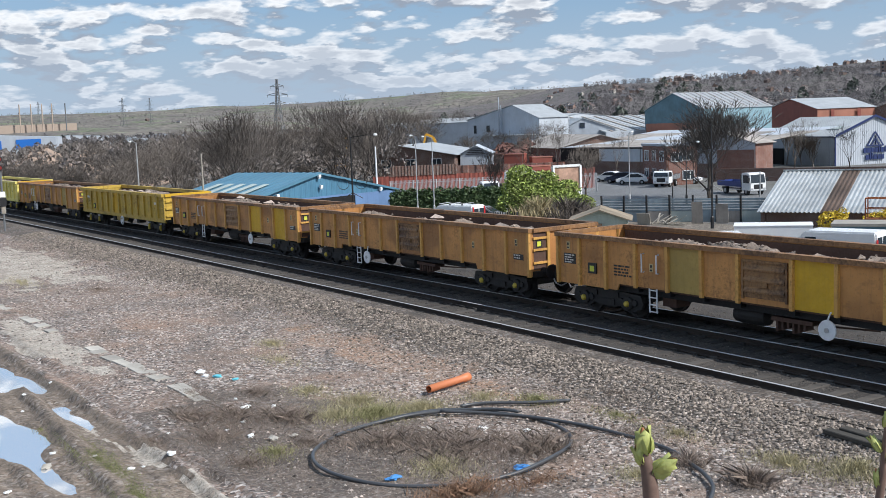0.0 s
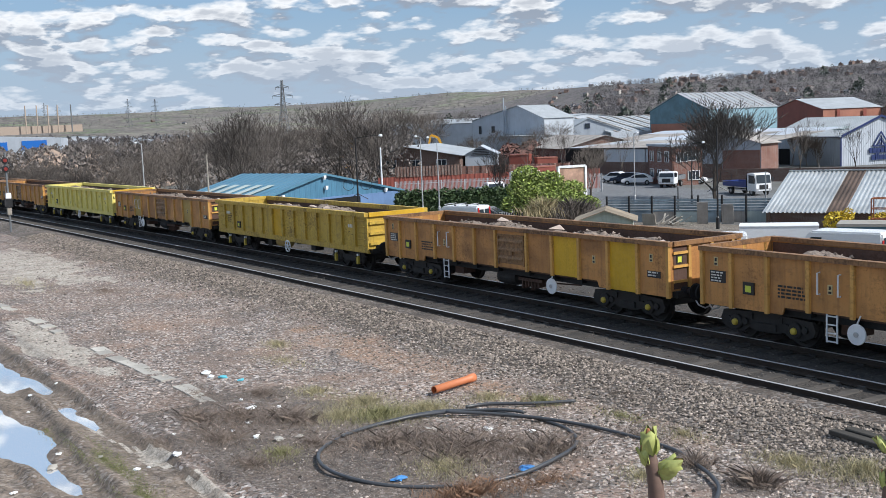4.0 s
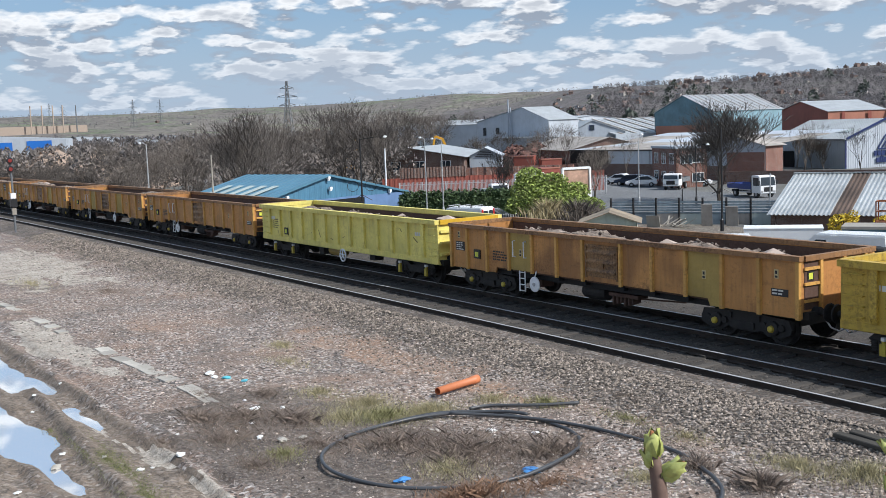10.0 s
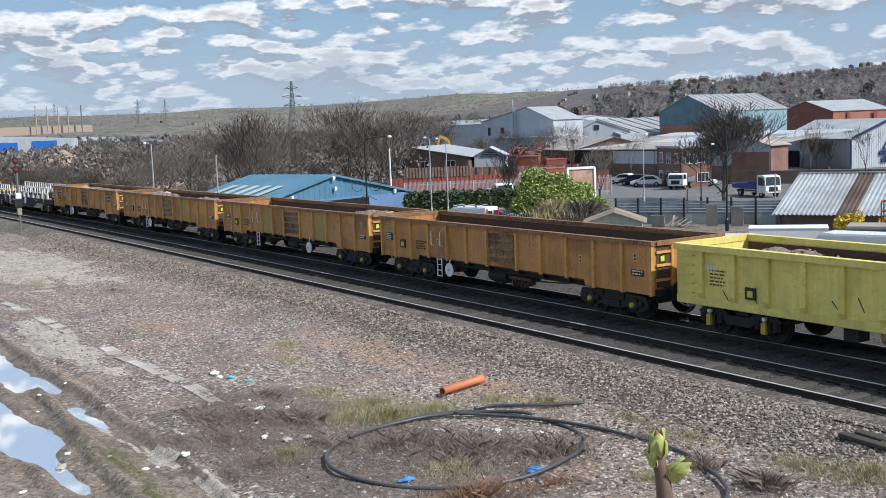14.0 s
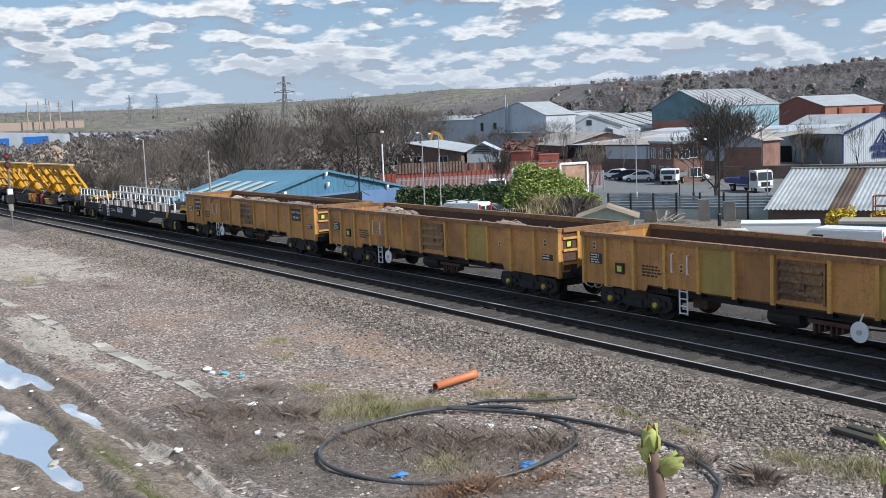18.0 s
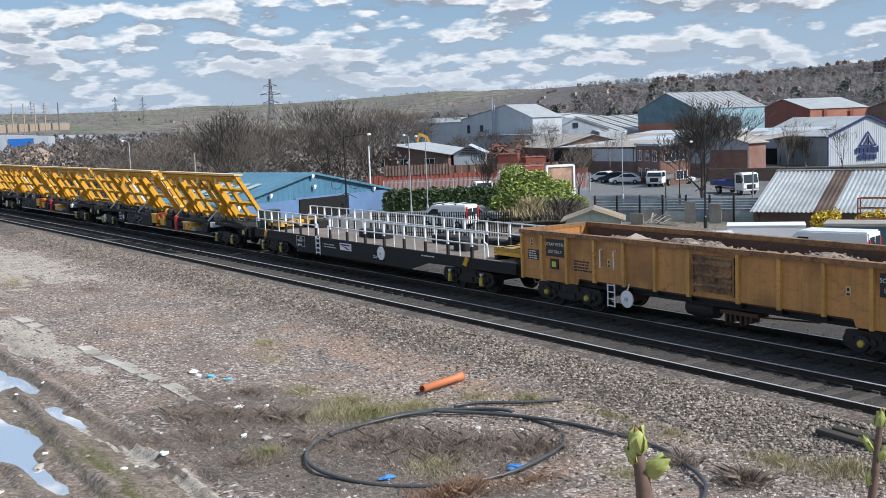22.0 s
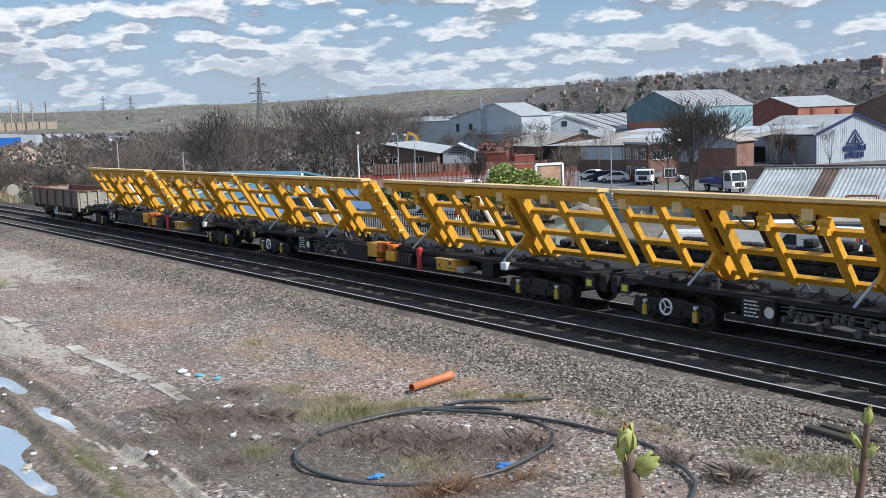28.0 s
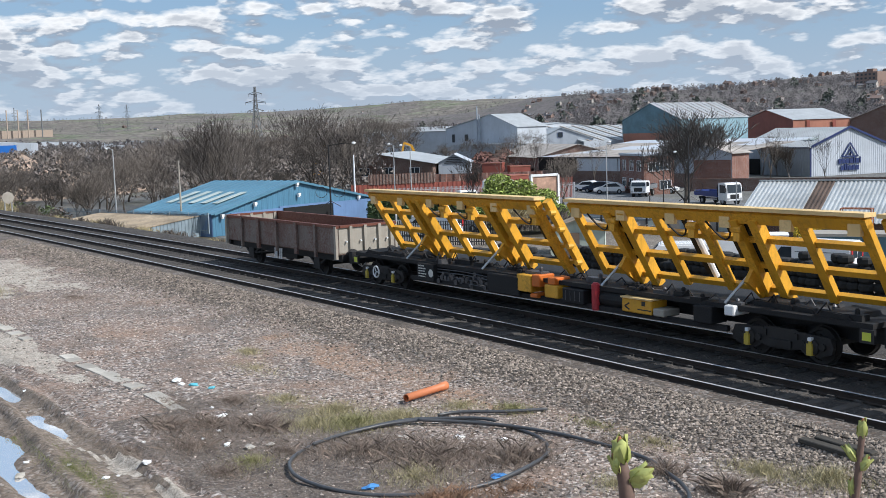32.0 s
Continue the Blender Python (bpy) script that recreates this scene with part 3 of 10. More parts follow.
def frame_plate(kind):
    """One side frame of a bogie, y = 0 at its middle."""
    bm = bmesh.new()
    if kind == "plate":
        pts = [(-1.45, 0.50), (-1.40, 0.36), (-1.1, 0.24), (-0.72, 0.24), (-0.55, 0.36), (-0.3, 0.30), (0.3, 0.30), (0.55, 0.36), (0.72, 0.24), (1.1, 0.24), (1.40, 0.36), (1.45, 0.50), (1.36, 0.72), (0.5, 0.76), (0.42, 0.80), (-0.42, 0.80), (-0.5, 0.76), (-1.36, 0.72)]
        prism(bm, pts, "y", -0.05, 0.05)
        for x in (-0.9, 0.9):
            lathe(bm, [(0.19, 0.0), (0.19, -0.10), (0.16, -0.12)], "y", (x, -0.02, 0.47), 14)
            for dx in (-0.27, 0.27):
                lathe(bm, [(0.09, -0.04), (0.09, -0.11)], "y", (x + dx, 0, 0.50), 8)
        box(bm, -0.32, 0.32, -0.10, 0.0, 0.36, 0.52)
        for x in (-0.45, 0.45):
            box(bm, x - 0.05, x + 0.05, -0.09, 0, 0.58, 0.72)
    else:
        pts = [(-1.35, 0.62), (-1.2, 0.50), (-0.6, 0.54), (-0.38, 0.36), (0.38, 0.36), (0.6, 0.54), (1.2, 0.50), (1.35, 0.62), (1.2, 0.74), (0.5, 0.72), (0.3, 0.60), (-0.3, 0.60), (-0.5, 0.72), (-1.2, 0.74)]
        prism(bm, pts, "y", -0.06, 0.06)
        for x in (-0.9, 0.9):
            box(bm, x - 0.16, x + 0.16, -0.12, 0.06, 0.30, 0.58)
            for dx in (-0.28, 0.28):
                lathe(bm, [(0.085, 0.36), (0.085, 0.60)], "z", (x + dx, -0.04, 0), 10)
                for q in range(4):
                    lathe(bm, [(0.11, 0.38 + q * 0.055), (0.11, 0.405 + q * 0.055)], "z", (x + dx, -0.04, 0), 10)
    return mesh_of("side_frame", bm, BOGIE_MAT)


PLATES = {k: frame_plate(k) for k in ("plate", "spring")}
BOLSTER = mesh_of("bolster", shape((-0.22, 0.22, -1.0, 1.0, 0.45, 0.78), (-1.3, -1.15, -0.95, 0.95, 0.5, 0.65), (1.15, 1.3, -0.95, 0.95, 0.5, 0.65)), BOGIE_MAT)


def bogie(parent, x, kind="plate", cap=None, label=""):
    b = part("bogie", BOLSTER, None, parent, label or "grimy black steel bogie")
    b.location = (x, 0, 0)
    for s in (-1, 1):
        f = part("side_frame", PLATES[kind], None, b)
        f.location, f.rotation_euler = (0, s * 1.06, 0), (0, 0, 0 if s < 0 else math.pi)
    for dx in (-0.9, 0.9):
        w = part("wheelset", WHEELSET, None, b)
        w.location = (dx, 0, 0.46)
        WHEELS.append((w, dx))
        for s in (-1, 1):
            c = part("axle_cap" if cap is not DAMPER else "axle_box_cover", cap or CAP, None, b, "yellow painted cap" if cap is not DARKCAP else "")
            c.location, c.rotation_euler = (dx, s * 1.2, 0.46), (0, 0, 0 if s < 0 else math.pi)
            if cap is DAMPER:
                c2 = part("damper_tip", TIPMESH, None, b, "white painted tip")
                c2.location = (dx, s * 1.2, 0.46)
    return b


def buffers(parent, half, z=1.0, mat=None):
    for e in (-1, 1):
        for s in (-1, 1):
            bm = bmesh.new()
            prof = [(0.10, 0.0), (0.10, 0.22), (0.075, 0.22), (0.075, 0.42), (0.22, 0.44), (0.23, 0.47), (0.18, 0.49)]
            lathe(bm, [(r, e * (half + h - 0.02)) for r, h in prof], "x", (0, s * 0.87, z), 14)
            part("buffer", bm, mat or BLACK_STEEL, parent)
        bm = bmesh.new()
        tube(bm, [(e * half, 0, z - 0.1), (e * (half + 0.25), 0, z - 0.16), (e * (half + 0.55), 0, z - 0.22)], 0.045, 6)
        part("coupling", bm, BLACK_STEEL, parent)
        bm = bmesh.new()
        pts = [(e * (half - 0.05), -0.5, z - 0.15), (e * (half + 0.2), -0.52, z - 0.42), (e * (half + 0.42), -0.5, z - 0.48), (e * (half + 0.6), -0.42, z - 0.38)]
        tube(bm, pts, 0.022, 5)
        part("brake_hose", bm, STEEL, parent, "pale brake pipe")


def text_bars(bm, x0, z0, w, rows, dz=0.055, hgt=0.03, y=-1.31, seed=1):
    """Lines of lettering too small to read, as plain bars."""
    rnd = random.Random(seed)
    for r in range(rows):
        x = x0
        end = x0 + w * rnd.uniform(0.7, 1.0)
        while x < end:
            l = rnd.uniform(0.05, 0.16)
            box(bm, x, min(x + l, end), y - 0.004, y, z0 - r * dz - hgt, z0 - r * dz)
            x += l + 0.03


def letter_mesh(word, size, mat, name="lettering"):
    cu = bpy.data.curves.new(name, "FONT")
    cu.body, cu.size, cu.extrude, cu.align_x = word, size, 0.004, "CENTER"
    tmp = bpy.data.objects.new(name, cu)
    me = bpy.data.meshes.new_from_object(tmp)
    me.name = name
    bpy.data.objects.remove(tmp)
    me.materials.append(mat)
    return me


BODY = 7.35


def ladder(parent, x, z0, z1, y=-1.3, w=0.34):
    bm = bmesh.new()
    for d in (-w / 2, w / 2):
        bar(bm, (x + d, y, z0), (x + d, y, z1), 0.032, 0.03, (0, 1, 0))
    n = 4
    for i in range(n):
        z = z0 + 0.03 + (z1 - z0 - 0.1) * i / (n - 1)
        bar(bm, (x - w / 2, y, z), (x + w / 2, y, z), 0.03, 0.028)
    part("ladder", bm, WHITE_PAINT, parent, "white painted step ladder")


def load_mesh(heaps, seed, half=7.2, wid=1.2, n=110):
    """Broken spoil lying in the body: heaps of (middle, reach, height)."""
    noise.seed_set(seed)
    m = 20
    verts, faces = [], []
    for i in range(n + 1):
        x = -half + 2 * half * i / n
        for j in range(m + 1):
            y = -wid + 2 * wid * j / m
            z = 1.12
            for c, reach, hgt in heaps:
                d = abs(x - c) / reach
                z += hgt * max(0, 1 - d ** 2.2) * (1 - 0.25 * (y / wid) ** 2)
            if z > 1.2:
                z += 0.13 * noise.noise((x * 2.3, y * 2.3, seed)) + 0.10 * noise.noise((x * 6.1, y * 6.1, seed)) + 0.05 * noise.noise((x * 14, y * 14, seed))
            verts.append((x, y, z))
    for i in range(n):
        for j in range(m):
            a = i * (m + 1) + j
            faces.append((a, a + m + 1, a + m + 2, a + 1))
    rnd = random.Random(seed)
    # loose lumps and slabs on top
    for _ in range(int(420 * sum(h[1] * min(h[2], 1) for h in heaps) / 7)):
        c, reach, hgt = rnd.choice(heaps)
        x = c + reach * rnd.uniform(-0.9, 0.9)
        if abs(x) > half - 0.2:
            continue
        i, j = int((x + half) / (2 * half) * n), rnd.randint(1, m - 1)
        px, py, pz = verts[i * (m + 1) + j]
        if pz < 1.3:
            continue
        r = rnd.uniform(0.03, 0.10) * rnd.uniform(0.5, 1)
        k = len(verts)
        for dx, dy, dz in ((1, 0, 0), (-1, 0, 0), (0, 1, 0), (0, -1, 0), (0, 0, 0.7), (0, 0, -0.5)):
            verts.append((px + (dx + rnd.uniform(-0.4, 0.4)) * r, py + (dy + rnd.uniform(-0.4, 0.4)) * r, pz + (dz + rnd.uniform(-0.3, 0.3)) * r + r * 0.3))
        for f in ((0, 2, 4), (2, 1, 4), (1, 3, 4), (3, 0, 4), (2, 0, 5), (1, 2, 5), (3, 1, 5), (0, 3, 5)):
            faces.append(tuple(k + q for q in f))
    dark = len(faces)
    # a few large pale slabs
    for _ in range(5):
        c, reach, hgt = rnd.choice(heaps)
        x = c + reach * rnd.uniform(-0.6, 0.6)
        if abs(x) > half - 0.6:
            continue
        px, py, pz = verts[int((x + half) / (2 * half) * n) * (m + 1) + rnd.randint(8, m - 3)]
        r = rnd.uniform(0.14, 0.32)
        k = len(verts)
        for dx, dy, dz in ((1.3, 0.3, 0), (-1.3, -0.2, 0), (0.3, 0.9, 0), (-0.2, -0.9, 0.1), (0.2, 0.1, 0.5), (0, 0, -0.5)):
            verts.append((px + (dx + rnd.uniform(-0.3, 0.3)) * r, py + (dy + rnd.uniform(-0.3, 0.3)) * r, pz + (dz + rnd.uniform(-0.15, 0.15)) * r + r * 0.2))
        for f in ((0, 2, 4), (2, 1, 4), (1, 3, 4), (3, 0, 4), (2, 0, 5), (1, 2, 5), (3, 1, 5), (0, 3, 5)):
            faces.append(tuple(k + q for q in f))
    me = bpy.data.meshes.new("spoil_load")
    me.from_pydata(verts, [], faces)
    me.materials.append(SPOIL), me.materials.append(PALE_SLAB)
    me.polygons.foreach_set("material_index", [0] * dark + [1] * (len(faces) - dark))
    me.update()
    return me


SPOIL = simple("dusty_spoil", (0.185, 0.148, 0.122), 0.95, 0.0, 0.6, 1.6, 11, 0.9, 0.06, island=0.7)


PALE_SLAB = simple("pale_broken_slab", (0.44, 0.36, 0.31), 0.95, 0.0, 0.3, 3, 15, 0.3)


def load(heaps, seed, centre, label):
    ob = new("spoil_load", load_mesh(heaps, seed))
    tagged(ob, label, "spoil", "loads in the wagons", kind="stuff")
    TRAIN.append((ob, centre))


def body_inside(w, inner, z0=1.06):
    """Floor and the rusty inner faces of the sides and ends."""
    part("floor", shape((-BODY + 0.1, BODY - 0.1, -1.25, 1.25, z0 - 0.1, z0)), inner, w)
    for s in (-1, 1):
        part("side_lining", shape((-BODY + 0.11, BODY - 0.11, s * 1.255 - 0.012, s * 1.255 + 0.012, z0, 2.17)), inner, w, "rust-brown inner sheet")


def brown_wagon(centre, disc_at, patches, seed, scrap=False):
    w = rolling("box_wagon", "rust-stained orange-brown open box wagon on the far line" if not scrap else "orange-brown box wagon with a black scrap metal sign", "rail wagon", centre, "box wagons of the train")
    rnd = random.Random(seed)
    # panel edges from the rear: twelve bays, the seventh wider
    widths = [1.02, 1.12, 1.2, 1.2, 1.2, 1.2, 1.62, 1.24, 1.24, 1.24, 1.2, 1.22]
    k = 2 * BODY / sum(widths)
    edge = [-BODY]
    for q in widths:
        edge.append(edge[-1] + q * k)
    body_inside(w, RUSTY)
    for s in (-1, 1):
        lo = 1.02
        for i in range(12):
            x0, x1 = edge[i], edge[i + 1]
            low = 0.84 if i in (0, 1, 10, 11) else lo
            bm = bmesh.new()
            y = s * 1.30
            if i == 2 or i == 9:
                xx = [(x0, 0.84), (x0 + 0.42, 0.84), (x0 + 0.5, lo), (x1, lo), (x1, 2.2), (x0, 2.2)] if i == 2 else [(x0, lo), (x1 - 0.5, lo), (x1 - 0.42, 0.84), (x1, 0.84), (x1, 2.2), (x0, 2.2)]
                prism(bm, xx, "y", y - 0.025, y + 0.025)
            else:
                box(bm, x0, x1, y - 0.025, y + 0.025, low, 2.2)
            mat = {0: BROWN, 1: FRESH, 2: PALE_PANEL}[patches.get(i, 0) if s < 0 else 0]
            if i == 6:
                # recessed louvred bay
                p = part("side_panel", bm, BROWN, w)
                lv = bmesh.new()
                box(lv, x0 + 0.16, x1 - 0.16, y + s * 0.025, y + s * 0.045, 1.16, 2.02)
                for q in range(3):
                    z = 1.28 + q * 0.27
                    prism(lv, [(y + s * 0.03, z), (y + s * 0.10, z + 0.02), (y + s * 0.10, z + 0.06), (y + s * 0.03, z + 0.16)], "x", x0 + 0.2, x1 - 0.2)
                box(lv, x0 + 0.12, x0 + 0.18, y + s * 0.02, y + s * 0.075, 1.12, 2.06)
                box(lv, x1 - 0.18, x1 - 0.12, y + s * 0.02, y + s * 0.075, 1.12, 2.06)
                box(lv, x0 + 0.12, x1 - 0.12, y + s * 0.02, y + s * 0.075, 2.03, 2.09)
                box(lv, x0 + 0.62, x0 + 0.92, y + s * 0.02, y + s * 0.085, 1.44, 1.66)
                part("louvre", lv, GREY_RUST, p, "rust-darkened louvred hatch")
            else:
                part("side_panel", bm, mat, w, "brighter repainted yellow sheet" if mat is FRESH else "faded paler sheet" if mat is PALE_PANEL else "")
        for i, x in enumerate(edge):
            low = 0.82 if i in (0, 1, 2, 10, 11, 12) else 0.98
            d = 0.06
            x = min(max(x, -BODY + d), BODY - d)
            bm = bmesh.new()
            pts = [(x - d, s * 1.325), (x + d, s * 1.325), (x + d * 0.8, s * 1.40), (x - d * 0.8, s * 1.40)]
            prism(bm, pts, "z", low, 2.2)
            part("rib", bm, BROWN_RIB, w)
        part("top_rail", shape((-BODY - 0.02, BODY + 0.02, s * 1.33 - 0.09, s * 1.33 + 0.09, 2.2, 2.32)), BROWN_RIM, w)
    for e in (-1, 1):
        x = e * BODY
        part("end_wall", shape((min(x, x - e * 0.06), max(x, x - e * 0.06), -1.27, 1.27, 1.0, 2.2)), BROWN_END, w, "orange end sheet")
        part("end_rail", shape((x - 0.07, x + 0.07, -1.24, 1.24, 2.2, 2.32)), BROWN_RIM, w)
        for z in (1.22, 1.62, 1.98):
            part("end_step", shape((x - 0.05, x + 0.05, -1.24, -0.712, z, z + 0.07)), BROWN_RIB, w)
        # no recess here: a flat dark rusty sheet paints the niche's shade
        part("end_niche", shape((x + e * 0.004 - 0.006, x + e * 0.004 + 0.006, -1.22, -0.72, 1.05, 2.18)), RUSTY, w, "dark rusty sheet painting the step niche's shade")
        for y in (-0.66, 0.2, 1.0):
            part("end_rib", shape((x - 0.05, x + 0.06, y - 0.05, y + 0.05, 1.0, 2.2)), BROWN_RIB, w)
        sg = part("end_sign", shape((x + e * 0.012 - 0.006, x + e * 0.012 + 0.006, -1.12, -0.9, 1.72, 1.95)), LABEL_BLACK, w)
        part("sign_face", shape((x + e * 0.022 - 0.004, x + e * 0.022 + 0.004, -1.08, -0.94, 1.76, 1.91)), LIME, sg)
        part("headstock", shape((x - 0.12, x + 0.12, -1.2, 1.2, 0.82, 1.0)), BOGIE_MAT, w)
    part("sole_bar", shape((-BODY + 0.1, BODY - 0.1, -1.12, -1.02, 0.78, 1.02), (-BODY + 0.1, BODY - 0.1, 1.02, 1.12, 0.78, 1.02), (-BODY + 1, BODY - 1, -0.2, 0.2, 0.7, 1.0)), BLACK_STEEL, w)
    for x in (-5.45, 5.45):
        bogie(w, x, "plate", CAP)
    buffers(w, BODY)
    ladder(w, -BODY + 3.95, 0.36, 1.04, w=0.28)
    # parking brake disc on the near side
    bm = bmesh.new()
    dx = -BODY + disc_at
    lathe(bm, [(0.235, -0.02), (0.24, 0.0), (0.235, 0.02)], "y", (dx, -1.36, 0.66), 26)
    disc = part("brake_disc", bm, WHITE_PAINT, w, "white painted round brake disc")
    bm = bmesh.new()
    lathe(bm, [(0.06, -0.05), (0.06, -0.02)], "y", (dx, -1.36, 0.66), 10)
    part("disc_hub", bm, STEEL, disc)
    bm = bmesh.new()
    bar(bm, (dx, -1.34, 0.9), (dx + 0.08, -1.34, 1.08), 0.03, 0.03)
    part("disc_stay", bm, WHITE_PAINT, disc)
    # tanks, brake gear and hoppers under the frame
    bm = bmesh.new()
    lathe(bm, [(0.05, -0.52), (0.22, -0.48), (0.25, -0.3), (0.25, 0.3), (0.22, 0.48), (0.05, 0.52)], "x", (-BODY + 6.9, -0.75, 0.62), 14)
    part("air_tank", bm, BOGIE_MAT, w)
    bm = bmesh.new()
    for q in range(6):
        x = -BODY + 7.8 + q * 0.16
        part("brake_lever", shape((x, x + 0.06, -1.0, -0.7, 0.36 + 0.05 * (q % 3), 0.62)), RUSTY, w)
    box(bm, -BODY + 7.7, -BODY + 8.9, -1.05, -0.65, 0.62, 0.72)
    part("brake_gear", bm, RUSTY, w)
    bm = bmesh.new()
    bar(bm, (-BODY + 8.8, -0.9, 0.62), (-BODY + 10.6, -0.9, 0.72), 0.04, 0.04)
    part("pull_rod", bm, RUSTY, w)
    part("valve_box", shape((-BODY + 3.9, -BODY + 4.4, -0.9, -0.4, 0.5, 0.8)), RUSTY, w)
    for i in range(1, 12):
        if i not in (1, 2, 10, 11):
            part("bracket", shape((edge[i] - 0.04, edge[i] + 0.04, -1.3, -1.12, 0.86, 1.02)), BLACK_STEEL, w)
    # plates, handles and stencils
    e1, e3 = edge[1], edge[3]
    pl = part("label_plate", shape((edge[0] + 0.3, edge[0] + 0.82, -1.334, -1.325, 1.42, 1.72)), LABEL_BLACK, w, "black data plate")
    bm = bmesh.new()
    text_bars(bm, edge[0] + 0.34, 1.69, 0.44, 4, 0.07, 0.035, -1.335, seed)
    part("plate_text", bm, PALE_INK, pl)
    pl = part("label_box", shape((e1 + 0.38, e1 + 0.72, -1.37, -1.32, 1.22, 1.52)), LABEL_BLACK, w, "small black card holder")
    part("card", shape((e1 + 0.46, e1 + 0.64, -1.376, -1.37, 1.28, 1.44)), LIME, pl, "lime-yellow card")
    bm = bmesh.new()
    text_bars(bm, edge[2] + 0.3, 1.55, 0.8, 4, 0.085, 0.05, -1.326, seed + 5)
    part("stencil_text", bm, LABEL_BLACK, w)
    for x in (e3 + 0.3, e3 + 0.86):
        bm = bmesh.new()
        tube(bm, [(x, -1.33, 1.95), (x, -1.42, 1.95), (x, -1.42, 1.45), (x, -1.33, 1.45)], 0.022, 6)
        part("grab_handle", bm, WHITE_PAINT, w, "white grab handle")
    for x, z in ((e3 + 0.58, 1.58), (edge[9] + 0.62, 1.62), (edge[0] + 0.5, 1.95), (edge[11] + 0.5, 1.85)):
        sg = part("small_sign", shape((x - 0.065, x + 0.065, -1.336, -1.325, z - 0.11, z + 0.11)), SIGN_CREAM, w)
        part("sign_mark", shape((x - 0.04, x + 0.04, -1.342, -1.336, z - 0.09, z - 0.04), (x - 0.03, x + 0.03, -1.342, -1.336, z + 0.0, z + 0.08)), LABEL_BLACK, sg)
    pl = part("end_plate", shape((edge[11] + 0.35, edge[11] + 0.85, -1.334, -1.325, 1.32, 1.5)), LABEL_BLACK, w)
    bm = bmesh.new()
    text_bars(bm, edge[11] + 0.38, 1.48, 0.42, 2, 0.08, 0.04, -1.335, seed + 9)
    part("plate_text", bm, PALE_INK, pl)
    if scrap:
        for x in (edge[1] + 0.58, edge[10] + 0.6):
            sg = part("notice_board", shape((x - 0.42, x + 0.42, -1.345, -1.325, 1.58, 2.1)), LABEL_BLACK, w, "black board lettered SCRAP METAL USE ONLY")
            for word, z in (("SCRAP METAL", 1.90), ("USE ONLY", 1.68)):
                ob = part("lettering", letter_mesh(word, 0.135, PALE_INK), None, sg)
                ob.matrix_world = pose(x, -1.347, z, 90, 0, 0)
    return w


GREY_RUST = paint("rusty_louvre", (0.33, 0.175, 0.07), dirt=(0.06, 0.03, 0.02), amount=0.8, rust_at=0.5)
BROWN_END = paint("orange_end_paint", (0.46, 0.21, 0.065), amount=0.4)
PALE_INK = simple("pale_lettering", (0.62, 0.62, 0.58), 0.6, 0.0, 0.1)
SIGN_CREAM = simple("cream_sign", (0.55, 0.45, 0.24), 0.6, 0.0, 0.15)
LIME = simple("lime_card", (0.62, 0.66, 0.08), 0.6, 0.0, 0.1)


